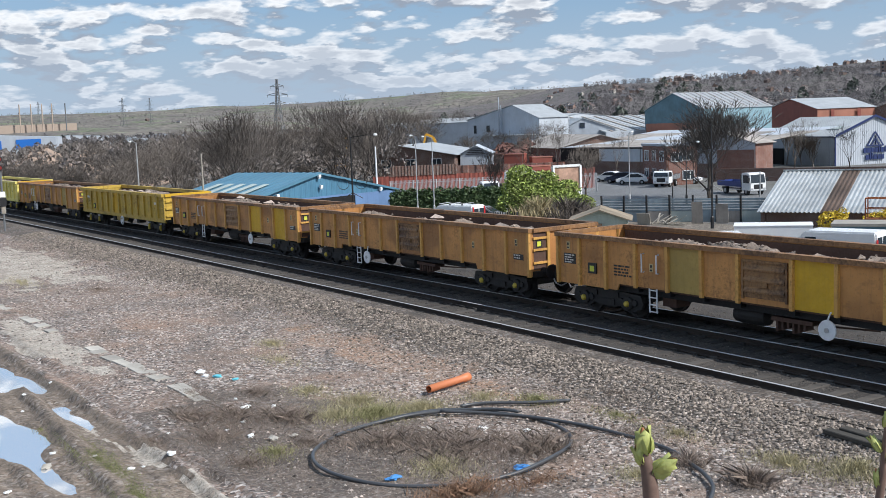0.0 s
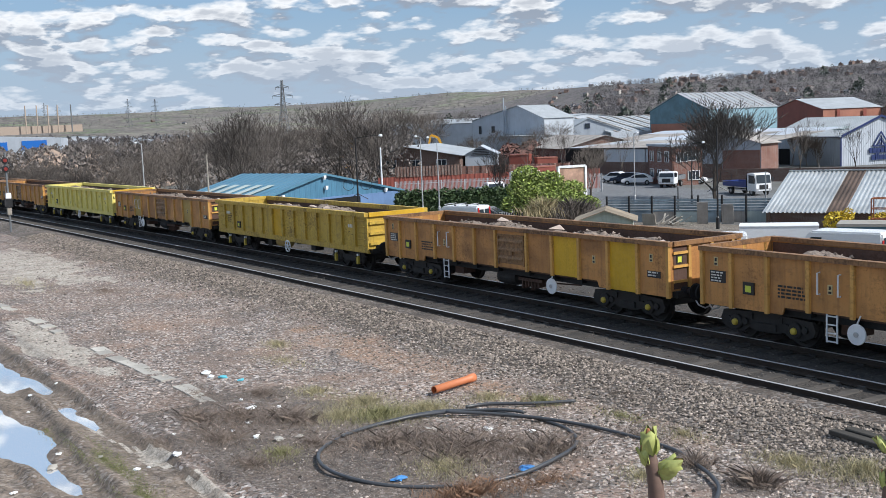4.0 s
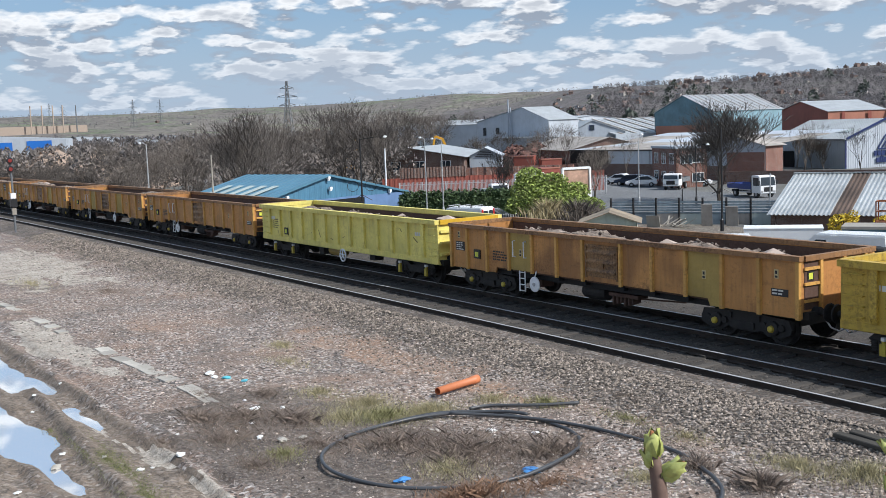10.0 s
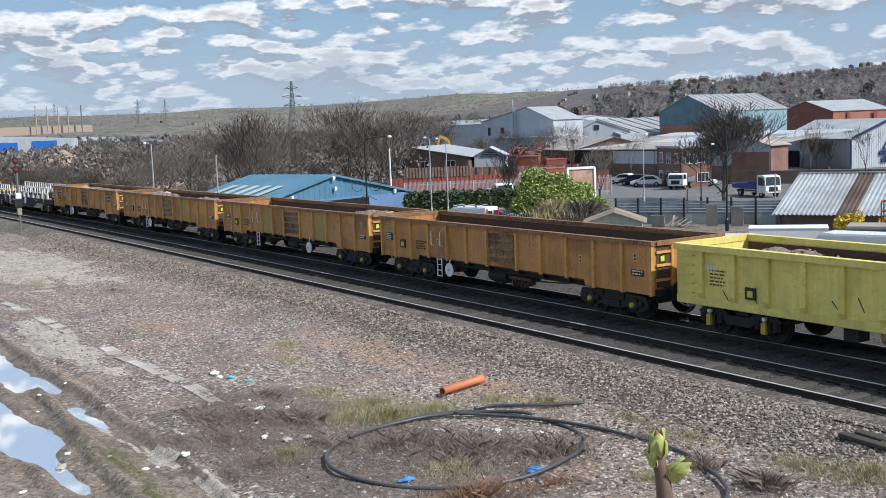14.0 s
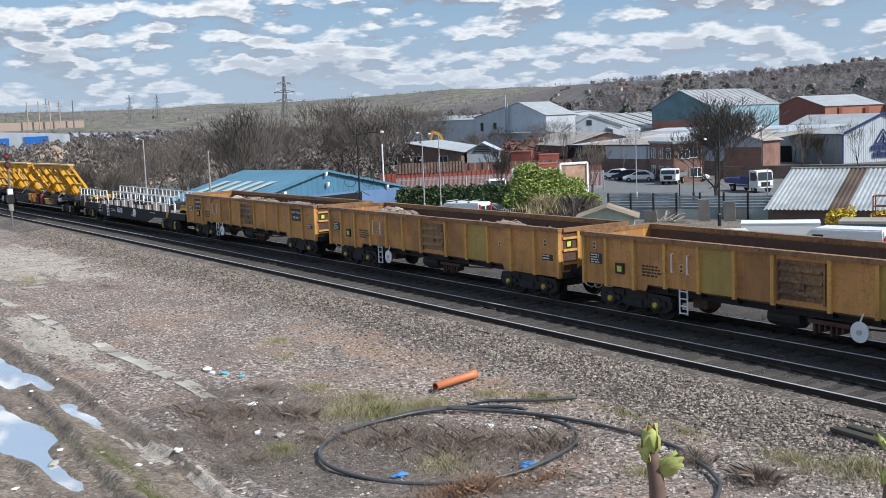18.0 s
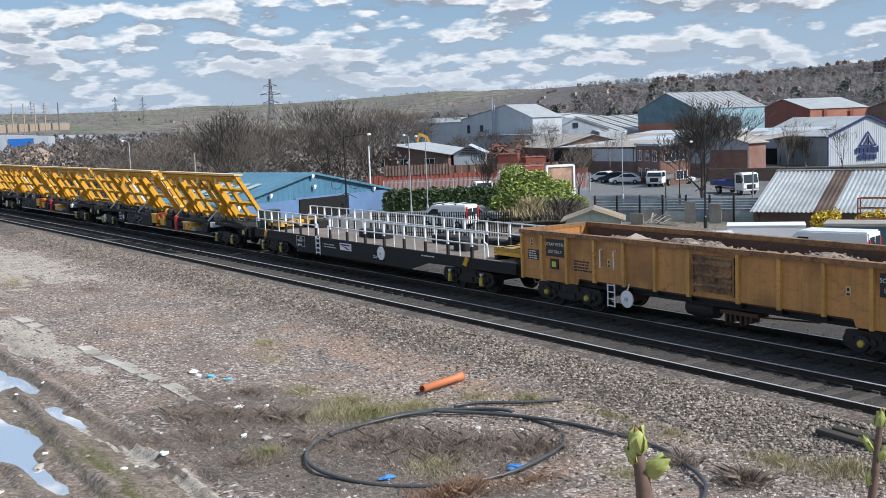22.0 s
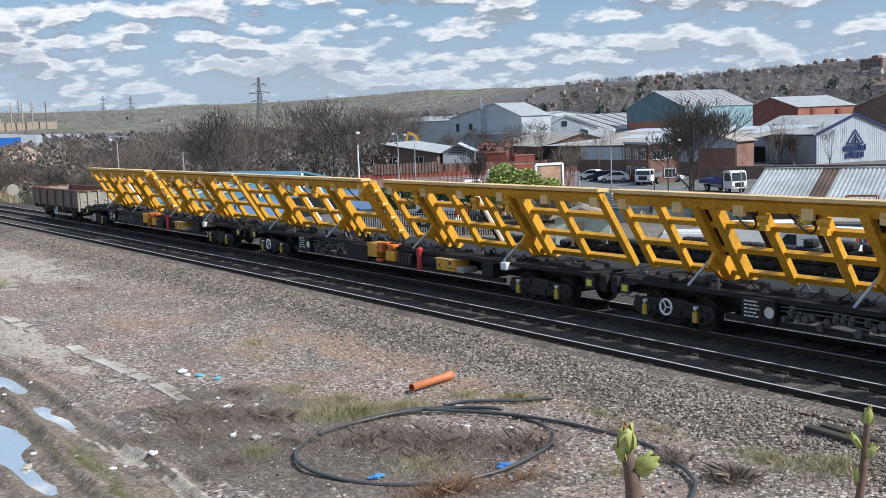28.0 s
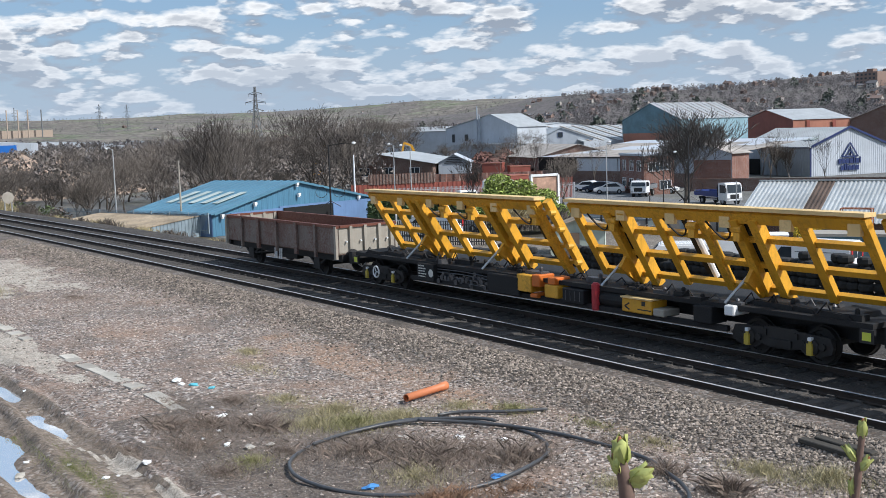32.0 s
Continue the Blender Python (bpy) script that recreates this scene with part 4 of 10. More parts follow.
def yellow_wagon(centre, mat, label, seed, inner, patch_bay=None):
    w = rolling("box_wagon", label, "rail wagon", centre, "box wagons of the train")
    rnd = random.Random(seed)
    body_inside(w, inner)
    n = 13
    ribs = [-BODY + 0.9 + (2 * BODY - 1.8) * i / (n - 1) for i in range(n)]
    edge = [-BODY] + ribs + [BODY]
    for s in (-1, 1):
        for i in range(len(edge) - 1):
            bm = shape((edge[i], edge[i + 1], s * 1.30 - 0.025, s * 1.30 + 0.025, 1.0, 2.2))
            part("side_panel", bm, FRESH if i == patch_bay and s < 0 else mat, w, "brighter repainted yellow sheet" if i == patch_bay and s < 0 else "")
        for x in ribs:
            bm = bmesh.new()
            d = 0.085
            pts = [(s * 1.325, 2.2), (s * 1.42, 2.2), (s * 1.42, 1.12), (s * 1.36, 0.98), (s * 1.325, 0.98)]
            prism(bm, pts, "x", x - d, x + d)
            part("rib", bm, mat, w)
        part("top_rail", shape((-BODY - 0.02, BODY + 0.02, s * 1.35 - 0.10, s * 1.35 + 0.10, 2.2, 2.36)), mat, w)
        bm = bmesh.new()
        prism(bm, [(s * 1.30, 1.0), (s * 1.345, 1.0), (s * 1.345, 0.80), (s * 1.22, 0.76), (s * 1.22, 0.80)], "x", -BODY, BODY)
        part("side_sill", bm, mat, w)
    for e in (-1, 1):
        x = e * BODY
        part("end_wall", shape((min(x, x - e * 0.06), max(x, x - e * 0.06), -1.27, 1.27, 0.95, 2.2)), mat, w)
        nb = bmesh.new()
        text_bars(nb, e * (BODY - 1.2) - 0.3, 1.86, 0.6, 1, 0.1, 0.13, -1.33, seed + 3)
        part("wagon_number", nb, PALE_INK, w, "faded white number")
        part("end_rail", shape((x - 0.08, x + 0.08, -1.25, 1.25, 2.2, 2.36)), FRESH if e > 0 else mat, w)
        for z in (1.1, 1.5, 1.9):
            part("end_rib", shape((x - 0.04, x + 0.07, -1.24, 1.24, z, z + 0.1)), mat, w)
        part("headstock", shape((x - 0.12, x + 0.12, -1.2, 1.2, 0.76, 0.95)), BOGIE_MAT, w)
    for e in (-1, 1):
        # climbing rungs at the near corner
        bm = bmesh.new()
        for q in range(5):
            z = 1.1 + q * 0.24
            x0 = e * (BODY - 0.62)
            tube(bm, [(x0, -1.33, z), (x0, -1.40, z), (e * (BODY - 0.12), -1.40, z), (e * (BODY - 0.12), -1.33, z)], 0.018, 5)
        part("rungs", bm, mat, w)
    part("sole_bar", shape((-BODY + 0.1, BODY - 0.1, -1.0, -0.9, 0.72, 1.0), (-BODY + 0.1, BODY - 0.1, 0.9, 1.0, 0.72, 1.0), (-BODY + 1, BODY - 1, -0.2, 0.2, 0.65, 1.0)), BLACK_STEEL, w)
    for x in (-5.43, 5.43):
        bogie(w, x, "spring", DAMPER)
    buffers(w, BODY)
    # spoked hand wheel and brake tank
    hx = 0.35
    bm = bmesh.new()
    ring = [(hx + 0.24 * math.cos(a), -1.36, 0.60 + 0.24 * math.sin(a)) for a in [2 * math.pi * k / 24 for k in range(25)]]
    tube(bm, ring, 0.03, 6)
    for k in range(5):
        a = 2 * math.pi * k / 5 + 0.3
        tube(bm, [(hx, -1.37, 0.60), (hx + 0.23 * math.cos(a), -1.36, 0.60 + 0.23 * math.sin(a))], 0.022, 5)
    lathe(bm, [(0.05, 0.03), (0.06, -0.03)], "y", (hx, -1.36, 0.60), 10)
    part("hand_wheel", bm, WHITE_PAINT, w, "white five-spoked hand wheel")
    bm = bmesh.new()
    lathe(bm, [(0.05, -0.62), (0.18, -0.58), (0.2, -0.4), (0.2, 0.4), (0.18, 0.58), (0.05, 0.62)], "x", (-0.75, -0.95, 0.66), 12)
    part("air_tank", bm, PALE_PANEL, w)
    bm = bmesh.new()
    bar(bm, (0.4, -0.9, 0.66), (1.8, -0.9, 0.78), 0.05, 0.05)
    part("pull_rod", bm, BOGIE_MAT, w)
    part("valve_box", shape((-2.4, -2.0, -1.0, -0.6, 0.42, 0.76)), BOGIE_MAT, w)
    part("brake_cylinder", shape((1.9, 2.3, -1.0, -0.6, 0.5, 0.76)), BOGIE_MAT, w)
    # card holder, stencils and scratches
    pl = part("label_box", shape((-BODY + 2.35, -BODY + 2.68, -1.37, -1.32, 1.12, 1.42)), LABEL_BLACK, w, "small black card holder")
    part("card", shape((-BODY + 2.43, -BODY + 2.6, -1.376, -1.37, 1.18, 1.34)), LIME, pl)
    bm = bmesh.new()
    text_bars(bm, -BODY + 1.15, 1.75, 0.55, 5, 0.09, 0.04, -1.326, seed)
    part("stencil_text", bm, OLIVE_INK, w)
    bm = bmesh.new()
    for q in range(26):
        x, z = rnd.uniform(-6, 6.6), rnd.uniform(1.15, 1.95)
        if min(abs(x - r) for r in ribs) < 0.3:
            continue
        a, l = rnd.uniform(-1.2, 0.4), rnd.uniform(0.08, 0.38)
        bar(bm, (x, -1.327, z), (x + l * math.cos(a), -1.327, z + l * math.sin(a)), rnd.uniform(0.012, 0.035), 0.004, (0, 1, 0))
    part("scrape_marks", bm, OLIVE_INK, w, "dark scrapes in the paint")
    return w


OLIVE_INK = simple("dark_scrape", (0.09, 0.065, 0.03), 0.8, 0.0, 0.3)

brown_wagon(-62.9, 4.65, {}, 11, scrap=True)
brown_wagon(-46.95, 4.65, {8: 2}, 12)
brown_wagon(-31.2, 9.35, {4: 2, 8: 2}, 13)
brown_wagon(-15.6, 4.65, {4: 0}, 14)
yellow_wagon(0.0, LEMON, "pale lemon-yellow box wagon with dark scrapes", 15, RUSTY)
brown_wagon(15.55, 4.65, {3: 2, 4: 0, 9: 2}, 16)
yellow_wagon(31.35, OLIVE, "grimy olive-yellow box wagon with one brighter sheet", 17, RUSTY, 6)
brown_wagon(47.5, 9.75, {8: 1, 10: 1}, 18)
brown_wagon(63.3, 4.65, {}, 19)
brown_wagon(79.3, 9.55, {4: 2, 7: 1}, 20)

FULL = [(-4.2, 3.4, 0.98), (0.3, 3.2, 0.92), (4.6, 3.0, 0.96)]
load(FULL, 21, -62.9, "brown broken spoil heaped to the wagon's rim")
load([(-5.0, 2.4, 1.12), (1.4, 2.1, 0.9), (4.4, 2.3, 0.86)], 22, -46.95, "two small heaps of brown spoil")
load([(5.2, 2.4, 1.12), (-1.5, 2, 0.7)], 23, -31.2, "a heap of spoil at one end of the wagon")
load([(-5.0, 2.2, 1.08), (-1.4, 2.4, 1.0), (2.2, 2.4, 0.98), (5.4, 1.8, 0.95)], 24, 0.0, "low heaps of brown spoil and pale lumps")
load(FULL, 25, 15.55, "brown broken spoil heaped to the wagon's rim")
load([(-3.2, 2.0, 1.05), (1.4, 2.8, 1.15)], 26, 31.35, "a heap of pale broken spoil")
load(FULL, 27, 47.5, "brown broken spoil heaped to the wagon's rim")
load([(-5, 1.6, 1.02), (-1, 1.4, 0.98), (1.4, 1.4, 1.0), (4.6, 2.0, 0.96)], 28, 63.3, "low heaps of spoil with pale lumps")
load(FULL, 29, 79.3, "brown broken spoil heaped to the wagon's rim")


# ---- railed flat wagon ----
def flat_wagon(centre, half):
    w = rolling("flat_wagon", "black flat wagon with white side railings and a timber deck", "rail wagon", centre)
    part("deck", shape((-half, half, -1.28, 1.28, 1.12, 1.2)), DECK, w, "worn brown plank deck")
    for s in (-1, 1):
        bm = bmesh.new()
        prism(bm, [(-half, 1.2), (-half, 0.86), (-6.2, 0.82), (-5.2, 0.5), (3.4, 0.5), (4.6, 0.82), (half, 0.86), (half, 1.2)], "y", s * 1.33 - 0.045, s * 1.33 + 0.045)
        part("side_sill", bm, BLACK_STEEL, w)
        # railings: posts with black feet, top rail and middle rail; the near side is parted at the steps
        for x0, x1 in (((-half + 0.3, -3.75), (-2.55, half - 1.7)) if s < 0 else ((-half + 0.3, half - 1.7),)):
            n = int((x1 - x0) / 0.68)
            rail = new("railing")
            rail.parent = w
            tagged(rail, "white tubular side railing")
            for i in range(n + 1):
                x = x0 + (x1 - x0) * i / n
                bm = bmesh.new()
                if i % 2:
                    tube(bm, [(x, s * 1.31, 1.2), (x, s * 1.31, 2.05)], 0.024, 6)
                else:
                    box(bm, x - 0.038, x + 0.038, s * 1.31 - 0.03, s * 1.31 + 0.03, 1.56, 2.05)
                    part("post_foot", shape((x - 0.05, x + 0.05, s * 1.31 - 0.035, s * 1.31 + 0.035, 1.2, 1.56)), BLACK_STEEL, rail)
                part("post", bm, WHITE_PAINT, rail)
            for z in (2.05, 1.66):
                bm = bmesh.new()
                tube(bm, [(x0, s * 1.31, z), (x1, s * 1.31, z)], 0.026, 6)
                part("rail", bm, WHITE_PAINT, rail)
            for xe, e in ((x0, -1), (x1, 1)):
                bm = bmesh.new()
                tube(bm, [(xe, s * 1.31, 1.75), (xe + e * 0.16, s * 1.31, 1.7), (xe + e * 0.2, s * 1.31, 1.3), (xe + e * 0.06, s * 1.31, 1.22)], 0.03, 6)
                part("rail_end", bm, WHITE_PAINT, rail)
    for e in (-1, 1):
        part("headstock", shape((e * half - 0.1, e * half + 0.1, -1.25, 1.25, 0.8, 1.3)), BLACK_STEEL, w)
    for x in (-8.2, 6.6):
        bogie(w, x, "plate", DAMPER)
    buffers(w, half)
    part("centre_sill", shape((-half + 0.5, half - 0.5, -0.3, 0.3, 0.6, 1.12)), BLACK_STEEL, w)
    # brake disc, plates and ladder on the near side
    bm = bmesh.new()
    lathe(bm, [(0.25, -0.02), (0.255, 0.0), (0.25, 0.02)], "y", (1.5, -1.40, 0.92), 26)
    d = part("brake_disc", bm, WHITE_PAINT, w, "white painted round brake disc")
    bm = bmesh.new()
    lathe(bm, [(0.03, -0.05), (0.03, -0.02)], "y", (1.5, -1.40, 0.92), 8)
    part("disc_hub", bm, STEEL, d)
    p = part("name_plate", shape((-1.65, -0.75, -1.392, -1.378, 0.82, 1.1)), WHITE_PAINT, w, "white plate with a purple device")
    part("device_bar", shape((-1.58, -0.86, -1.398, -1.392, 1.0, 1.06)), PURPLE, p)
    bm = bmesh.new()
    prism(bm, [(-1.5, 0.985), (-1.1, 0.95), (-0.84, 0.85), (-1.05, 0.86)], "y", -1.398, -1.392)
    part("device_swoosh", bm, RED_PAINT, p, "red swoosh")
    bm = bmesh.new()
    for x in (-3.62, -3.3):
        bar(bm, (x, -1.40, 0.5), (x, -1.40, 1.22), 0.05, 0.03, (0, 1, 0))
    for z in (0.55, 0.74, 0.93, 1.12):
        box(bm, -3.62, -3.3, -1.43, -1.38, z, z + 0.05)
    part("ladder", bm, WHITE_PAINT, w, "white step ladder")
    bm = bmesh.new()
    text_bars(bm, -5.32, 0.96, 0.56, 1, 0.085, 0.05, -1.38, 3)
    text_bars(bm, -5.32, 0.82, 0.5, 1, 0.085, 0.07, -1.38, 3)
    text_bars(bm, -3.0, 0.98, 1.1, 2, 0.1, 0.035, -1.38, 4)
    text_bars(bm, 4.2, 1.08, 0.9, 1, 0.1, 0.04, -1.38, 5)
    text_bars(bm, 0.9, 0.8, 0.4, 2, 0.06, 0.03, -1.38, 6)
    part("stencil_text", bm, PALE_INK, w)
    fp = part("code_panel", shape((-5.42, -4.66, -1.384, -1.378, 1.135, 1.15), (-5.42, -4.66, -1.384, -1.378, 0.98, 0.995), (-5.42, -4.66, -1.384, -1.378, 0.72, 0.735), (-5.42, -5.405, -1.384, -1.378, 0.735, 1.135), (-4.675, -4.66, -1.384, -1.378, 0.735, 1.135)), PALE_INK, w, "white framed code panel")
    ob = part("lettering", letter_mesh("YRA", 0.15, PALE_INK), None, fp)
    ob.matrix_world = pose(-5.04, -1.382, 1.015, 90, 0, 0)
    for x0, x1, y0, y1, z1 in ((-8.9, -6.9, 0.45, 1.0, 1.55), (-2.2, -0.4, -0.2, 0.35, 1.52), (2.2, 3.9, 0.4, 0.95, 1.5), (4.9, 5.6, -0.5, 0.1, 1.6)):
        bm = shape((x0, x1, y0, y1, 1.2, z1))
        bmesh.ops.bevel(bm, geom=bm.edges[:], offset=0.03, segments=1, affect="EDGES")
        part("deck_locker", bm, BLACK_STEEL, w, "black steel deck locker")
    part("end_cabinet", shape((-half - 0.1, -half + 0.5, -1.15, -0.3, 1.2, 2.0)), DARK_GREEN, w, "dark green end cabinet")
    for x in (-8.4, 6.9):
        bm = bmesh.new()
        prism(bm, [(x - 0.16, 0.95), (x + 0.05, 0.9), (x + 0.2, 1.16), (x, 1.2)], "y", -1.42, -1.34)
        part("rope_hook", bm, FRAME_Y, w, "yellow rope hook")
    return w


DECK = simple("deck_planks", (0.19, 0.155, 0.13), 0.85, 0.0, 0.35, 1.2, 14, 0.3)
DARK_GREEN = simple("dark_green_cabinet", (0.02, 0.035, 0.03), 0.5, 0.0, 0.3)
PURPLE = simple("purple_paint", (0.07, 0.05, 0.22), 0.5, 0.0, 0.1)
flat_wagon(-80.1, 9.55)


OLD_TIMBER = simple("yellowed_timber", (0.38, 0.24, 0.07), 0.8, 0.0, 0.35, 2, 14)


def stowage(centre, x0, x1, label):
    """Yellow timbers strapped down at an end of the flat wagon."""
    ob = rolling("timber_stack", label, "timber", centre)
    rnd = random.Random(int(x0 * 10))
    for lay in range(2):
        for k in range(5):
            y = -0.95 + k * 0.42 + rnd.uniform(-0.05, 0.05)
            z = 1.34 + lay * 0.13
            bm = bmesh.new()
            box(bm, x0 + rnd.uniform(-0.1, 0.1), x1 + rnd.uniform(-0.15, 0.1), y, y + 0.3, z, z + 0.12)
            part("timber", bm, OLD_TIMBER if (k + lay) % 3 else FRAME_Y, ob)
    bm = bmesh.new()
    for x in (x0 + 0.4, x1 - 0.4):
        box(bm, x - 0.04, x + 0.04, -1.0, 1.05, 1.59, 1.61)
    part("strap", bm, BLACK_STEEL, ob)
    part("bearer", shape((x0 + 0.15, x0 + 0.3, -1.1, 1.1, 1.2, 1.34), (x1 - 0.3, x1 - 0.15, -1.1, 1.1, 1.2, 1.34)), BLACK_STEEL, ob)


stowage(-80.1, 7.95, 9.45, "yellow timbers strapped on the flat wagon's end")
stowage(-80.1, -8.95, -7.7, "short yellow timbers on the flat wagon's end")


# ---- tilting panel wagons ----
P_TOP, P_BOT = Vector((0, -1.25, 3.42)), Vector((0, 0.08, 1.34))
P_DIR = (P_BOT - P_TOP).normalized()
P_OUT = Vector((0, P_DIR.z, -P_DIR.y)).normalized()
if P_OUT.y > 0:
    P_OUT = -P_OUT


def on_panel(x, f, lift=0.0):
    """A point of the tilted frame: f runs from 0 at its top to 1 at its foot."""
    q = P_TOP.lerp(P_BOT, f) + P_OUT * lift
    return Vector((x, q.y, q.z))


def panel(w, x0, x1, thin, heavy, rods, double_end=None):
    fr = new("tilting_frame")
    fr.parent = w
    tagged(fr, "yellow tilted lattice frame")
    # top beam, its worn upper plate paled for light from above; pads under it
    bm = bmesh.new()
    bar(bm, on_panel(x0, 0.02), on_panel(x1, 0.02), 0.30, 0.20, P_OUT)
    part("top_beam", bm, FRAME_Y, fr)
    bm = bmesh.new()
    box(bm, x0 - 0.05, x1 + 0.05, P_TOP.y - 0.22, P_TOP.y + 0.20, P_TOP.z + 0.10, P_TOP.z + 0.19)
    part("top_plate", bm, FRAME_TOPLIT, fr, "worn top plate paled as if lit from above")
    n = max(int((x1 - x0) / 1.9), 3)
    for i in range(n + 1):
        x = x0 + 0.3 + (x1 - x0 - 0.6) * i / n
        bm = bmesh.new()
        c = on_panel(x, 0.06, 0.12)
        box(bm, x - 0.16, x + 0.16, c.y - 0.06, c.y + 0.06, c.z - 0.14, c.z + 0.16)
        part("pad", bm, FRAME_TOPLIT, fr)
    for x in thin:
        bm = bmesh.new()
        bar(bm, on_panel(x, 0.03), on_panel(x, 0.99), 0.24, 0.16, P_OUT)
        part("frame_bar", bm, FRAME_Y, fr)
    for x in heavy:
        for d in (-0.29, 0.29):
            bm = bmesh.new()
            bar(bm, on_panel(x + d, 0.03, 0.03), on_panel(x + d, 1.05, 0.03), 0.25, 0.28, P_OUT)
            part("arm_plate", bm, FRAME_Y, fr)
        # a near-black bar paints the shade between the two plates
        bm = bmesh.new()
        bar(bm, on_panel(x, 0.08, -0.05), on_panel(x, 0.72, -0.05), 0.33, 0.05, P_OUT)
        part("slot_shade", bm, DARK_FILL, fr, "near-black bar for the shade in the arm's slot")
        bm = bmesh.new()
        prism(bm, [(P_BOT.y - 0.85, 1.72), (P_BOT.y - 0.62, 2.02), (P_BOT.y - 0.3, 2.0), (P_BOT.y + 0.1, 1.3), (P_BOT.y - 0.2, 1.22)], "x", x - 0.42, x - 0.30)
        part("arm_bracket", bm, FRAME_Y, fr)
        bm = bmesh.new()
        for f, l in ((0.68, 0.1), (0.8, 0.1)):
            c = on_panel(x - 0.36, f, l)
            lathe(bm, [(0.07, -0.12), (0.07, 0.12)], "x", (c.x, c.y, c.z), 10)
        part("arm_pin", bm, DARK_FILL, fr)
        # hydraulic ram from the near edge of the deck
        bm = bmesh.new()
        tube(bm, [(x - 0.62, -1.22, 1.22), (x - 0.42, P_BOT.y - 0.72, 1.82)], 0.04, 8)
        ram = part("ram_rod", bm, STEEL, fr, "bright steel ram rod")
    for f in (0.30, 0.62, 0.93):
        bm = bmesh.new()
        bar(bm, on_panel(x0 + 0.15, f, -0.03), on_panel(x1 - 0.15, f, -0.03), 0.16, 0.13, P_OUT)
        part("cross_rail", bm, FRAME_Y, fr)
    for x in rods:
        bm = bmesh.new()
        tube(bm, [on_panel(x, 0.1, -0.28), on_panel(x + 0.05, 0.95, -0.28)], 0.08, 8)
        part("slide_rod", bm, WHITE_PAINT, fr, "bright slide rod behind the frame")
        bm = bmesh.new()
        bar(bm, on_panel(x - 0.16, 0.12, -0.3), on_panel(x - 0.12, 0.92, -0.3), 0.17, 0.12, P_OUT)
        part("slide_guide", bm, BLACK_STEEL, fr)
        # sagging hoses below the beam
        bm = bmesh.new()
        tube(bm, [on_panel(x - 0.4 + 0.8 * k / 8, 0.06 + 0.22 * math.sin(math.pi * k / 8), 0.14) for k in range(9)], 0.025, 5)
        part("hose", bm, BLACK_STEEL, fr)
        bm = bmesh.new()
        c = on_panel(x + 0.5, 0.14, 0.12)
        lathe(bm, [(0.10, -0.16), (0.11, 0.0), (0.10, 0.16)], "x", (c.x, c.y, c.z), 10)
        box(bm, c.x - 0.1, c.x + 0.1, c.y - 0.05, c.y + 0.1, c.z - 0.3, c.z)
        part("cylinder_head", bm, FRAME_Y, fr)
    if double_end is not None:
        for d, l in ((0.0, 0.05), (0.38, -0.15)):
            bm = bmesh.new()
            bar(bm, on_panel(double_end + d, 0.0, l), on_panel(double_end + d, 1.06, l), 0.22, 0.22, P_OUT)
            part("end_arm", bm, FRAME_Y, fr)
        bm = bmesh.new()
        for f in (0.15, 0.4, 0.65, 0.9):
            bar(bm, on_panel(double_end, f, 0.0), on_panel(double_end + 0.38, f, -0.15), 0.12, 0.12, P_OUT)
            c = on_panel(double_end + 0.46, f, -0.05)
            lathe(bm, [(0.09, -0.1), (0.09, 0.1)], "y", (c.x, c.y, c.z), 8)
        part("end_link", bm, FRAME_Y, fr)


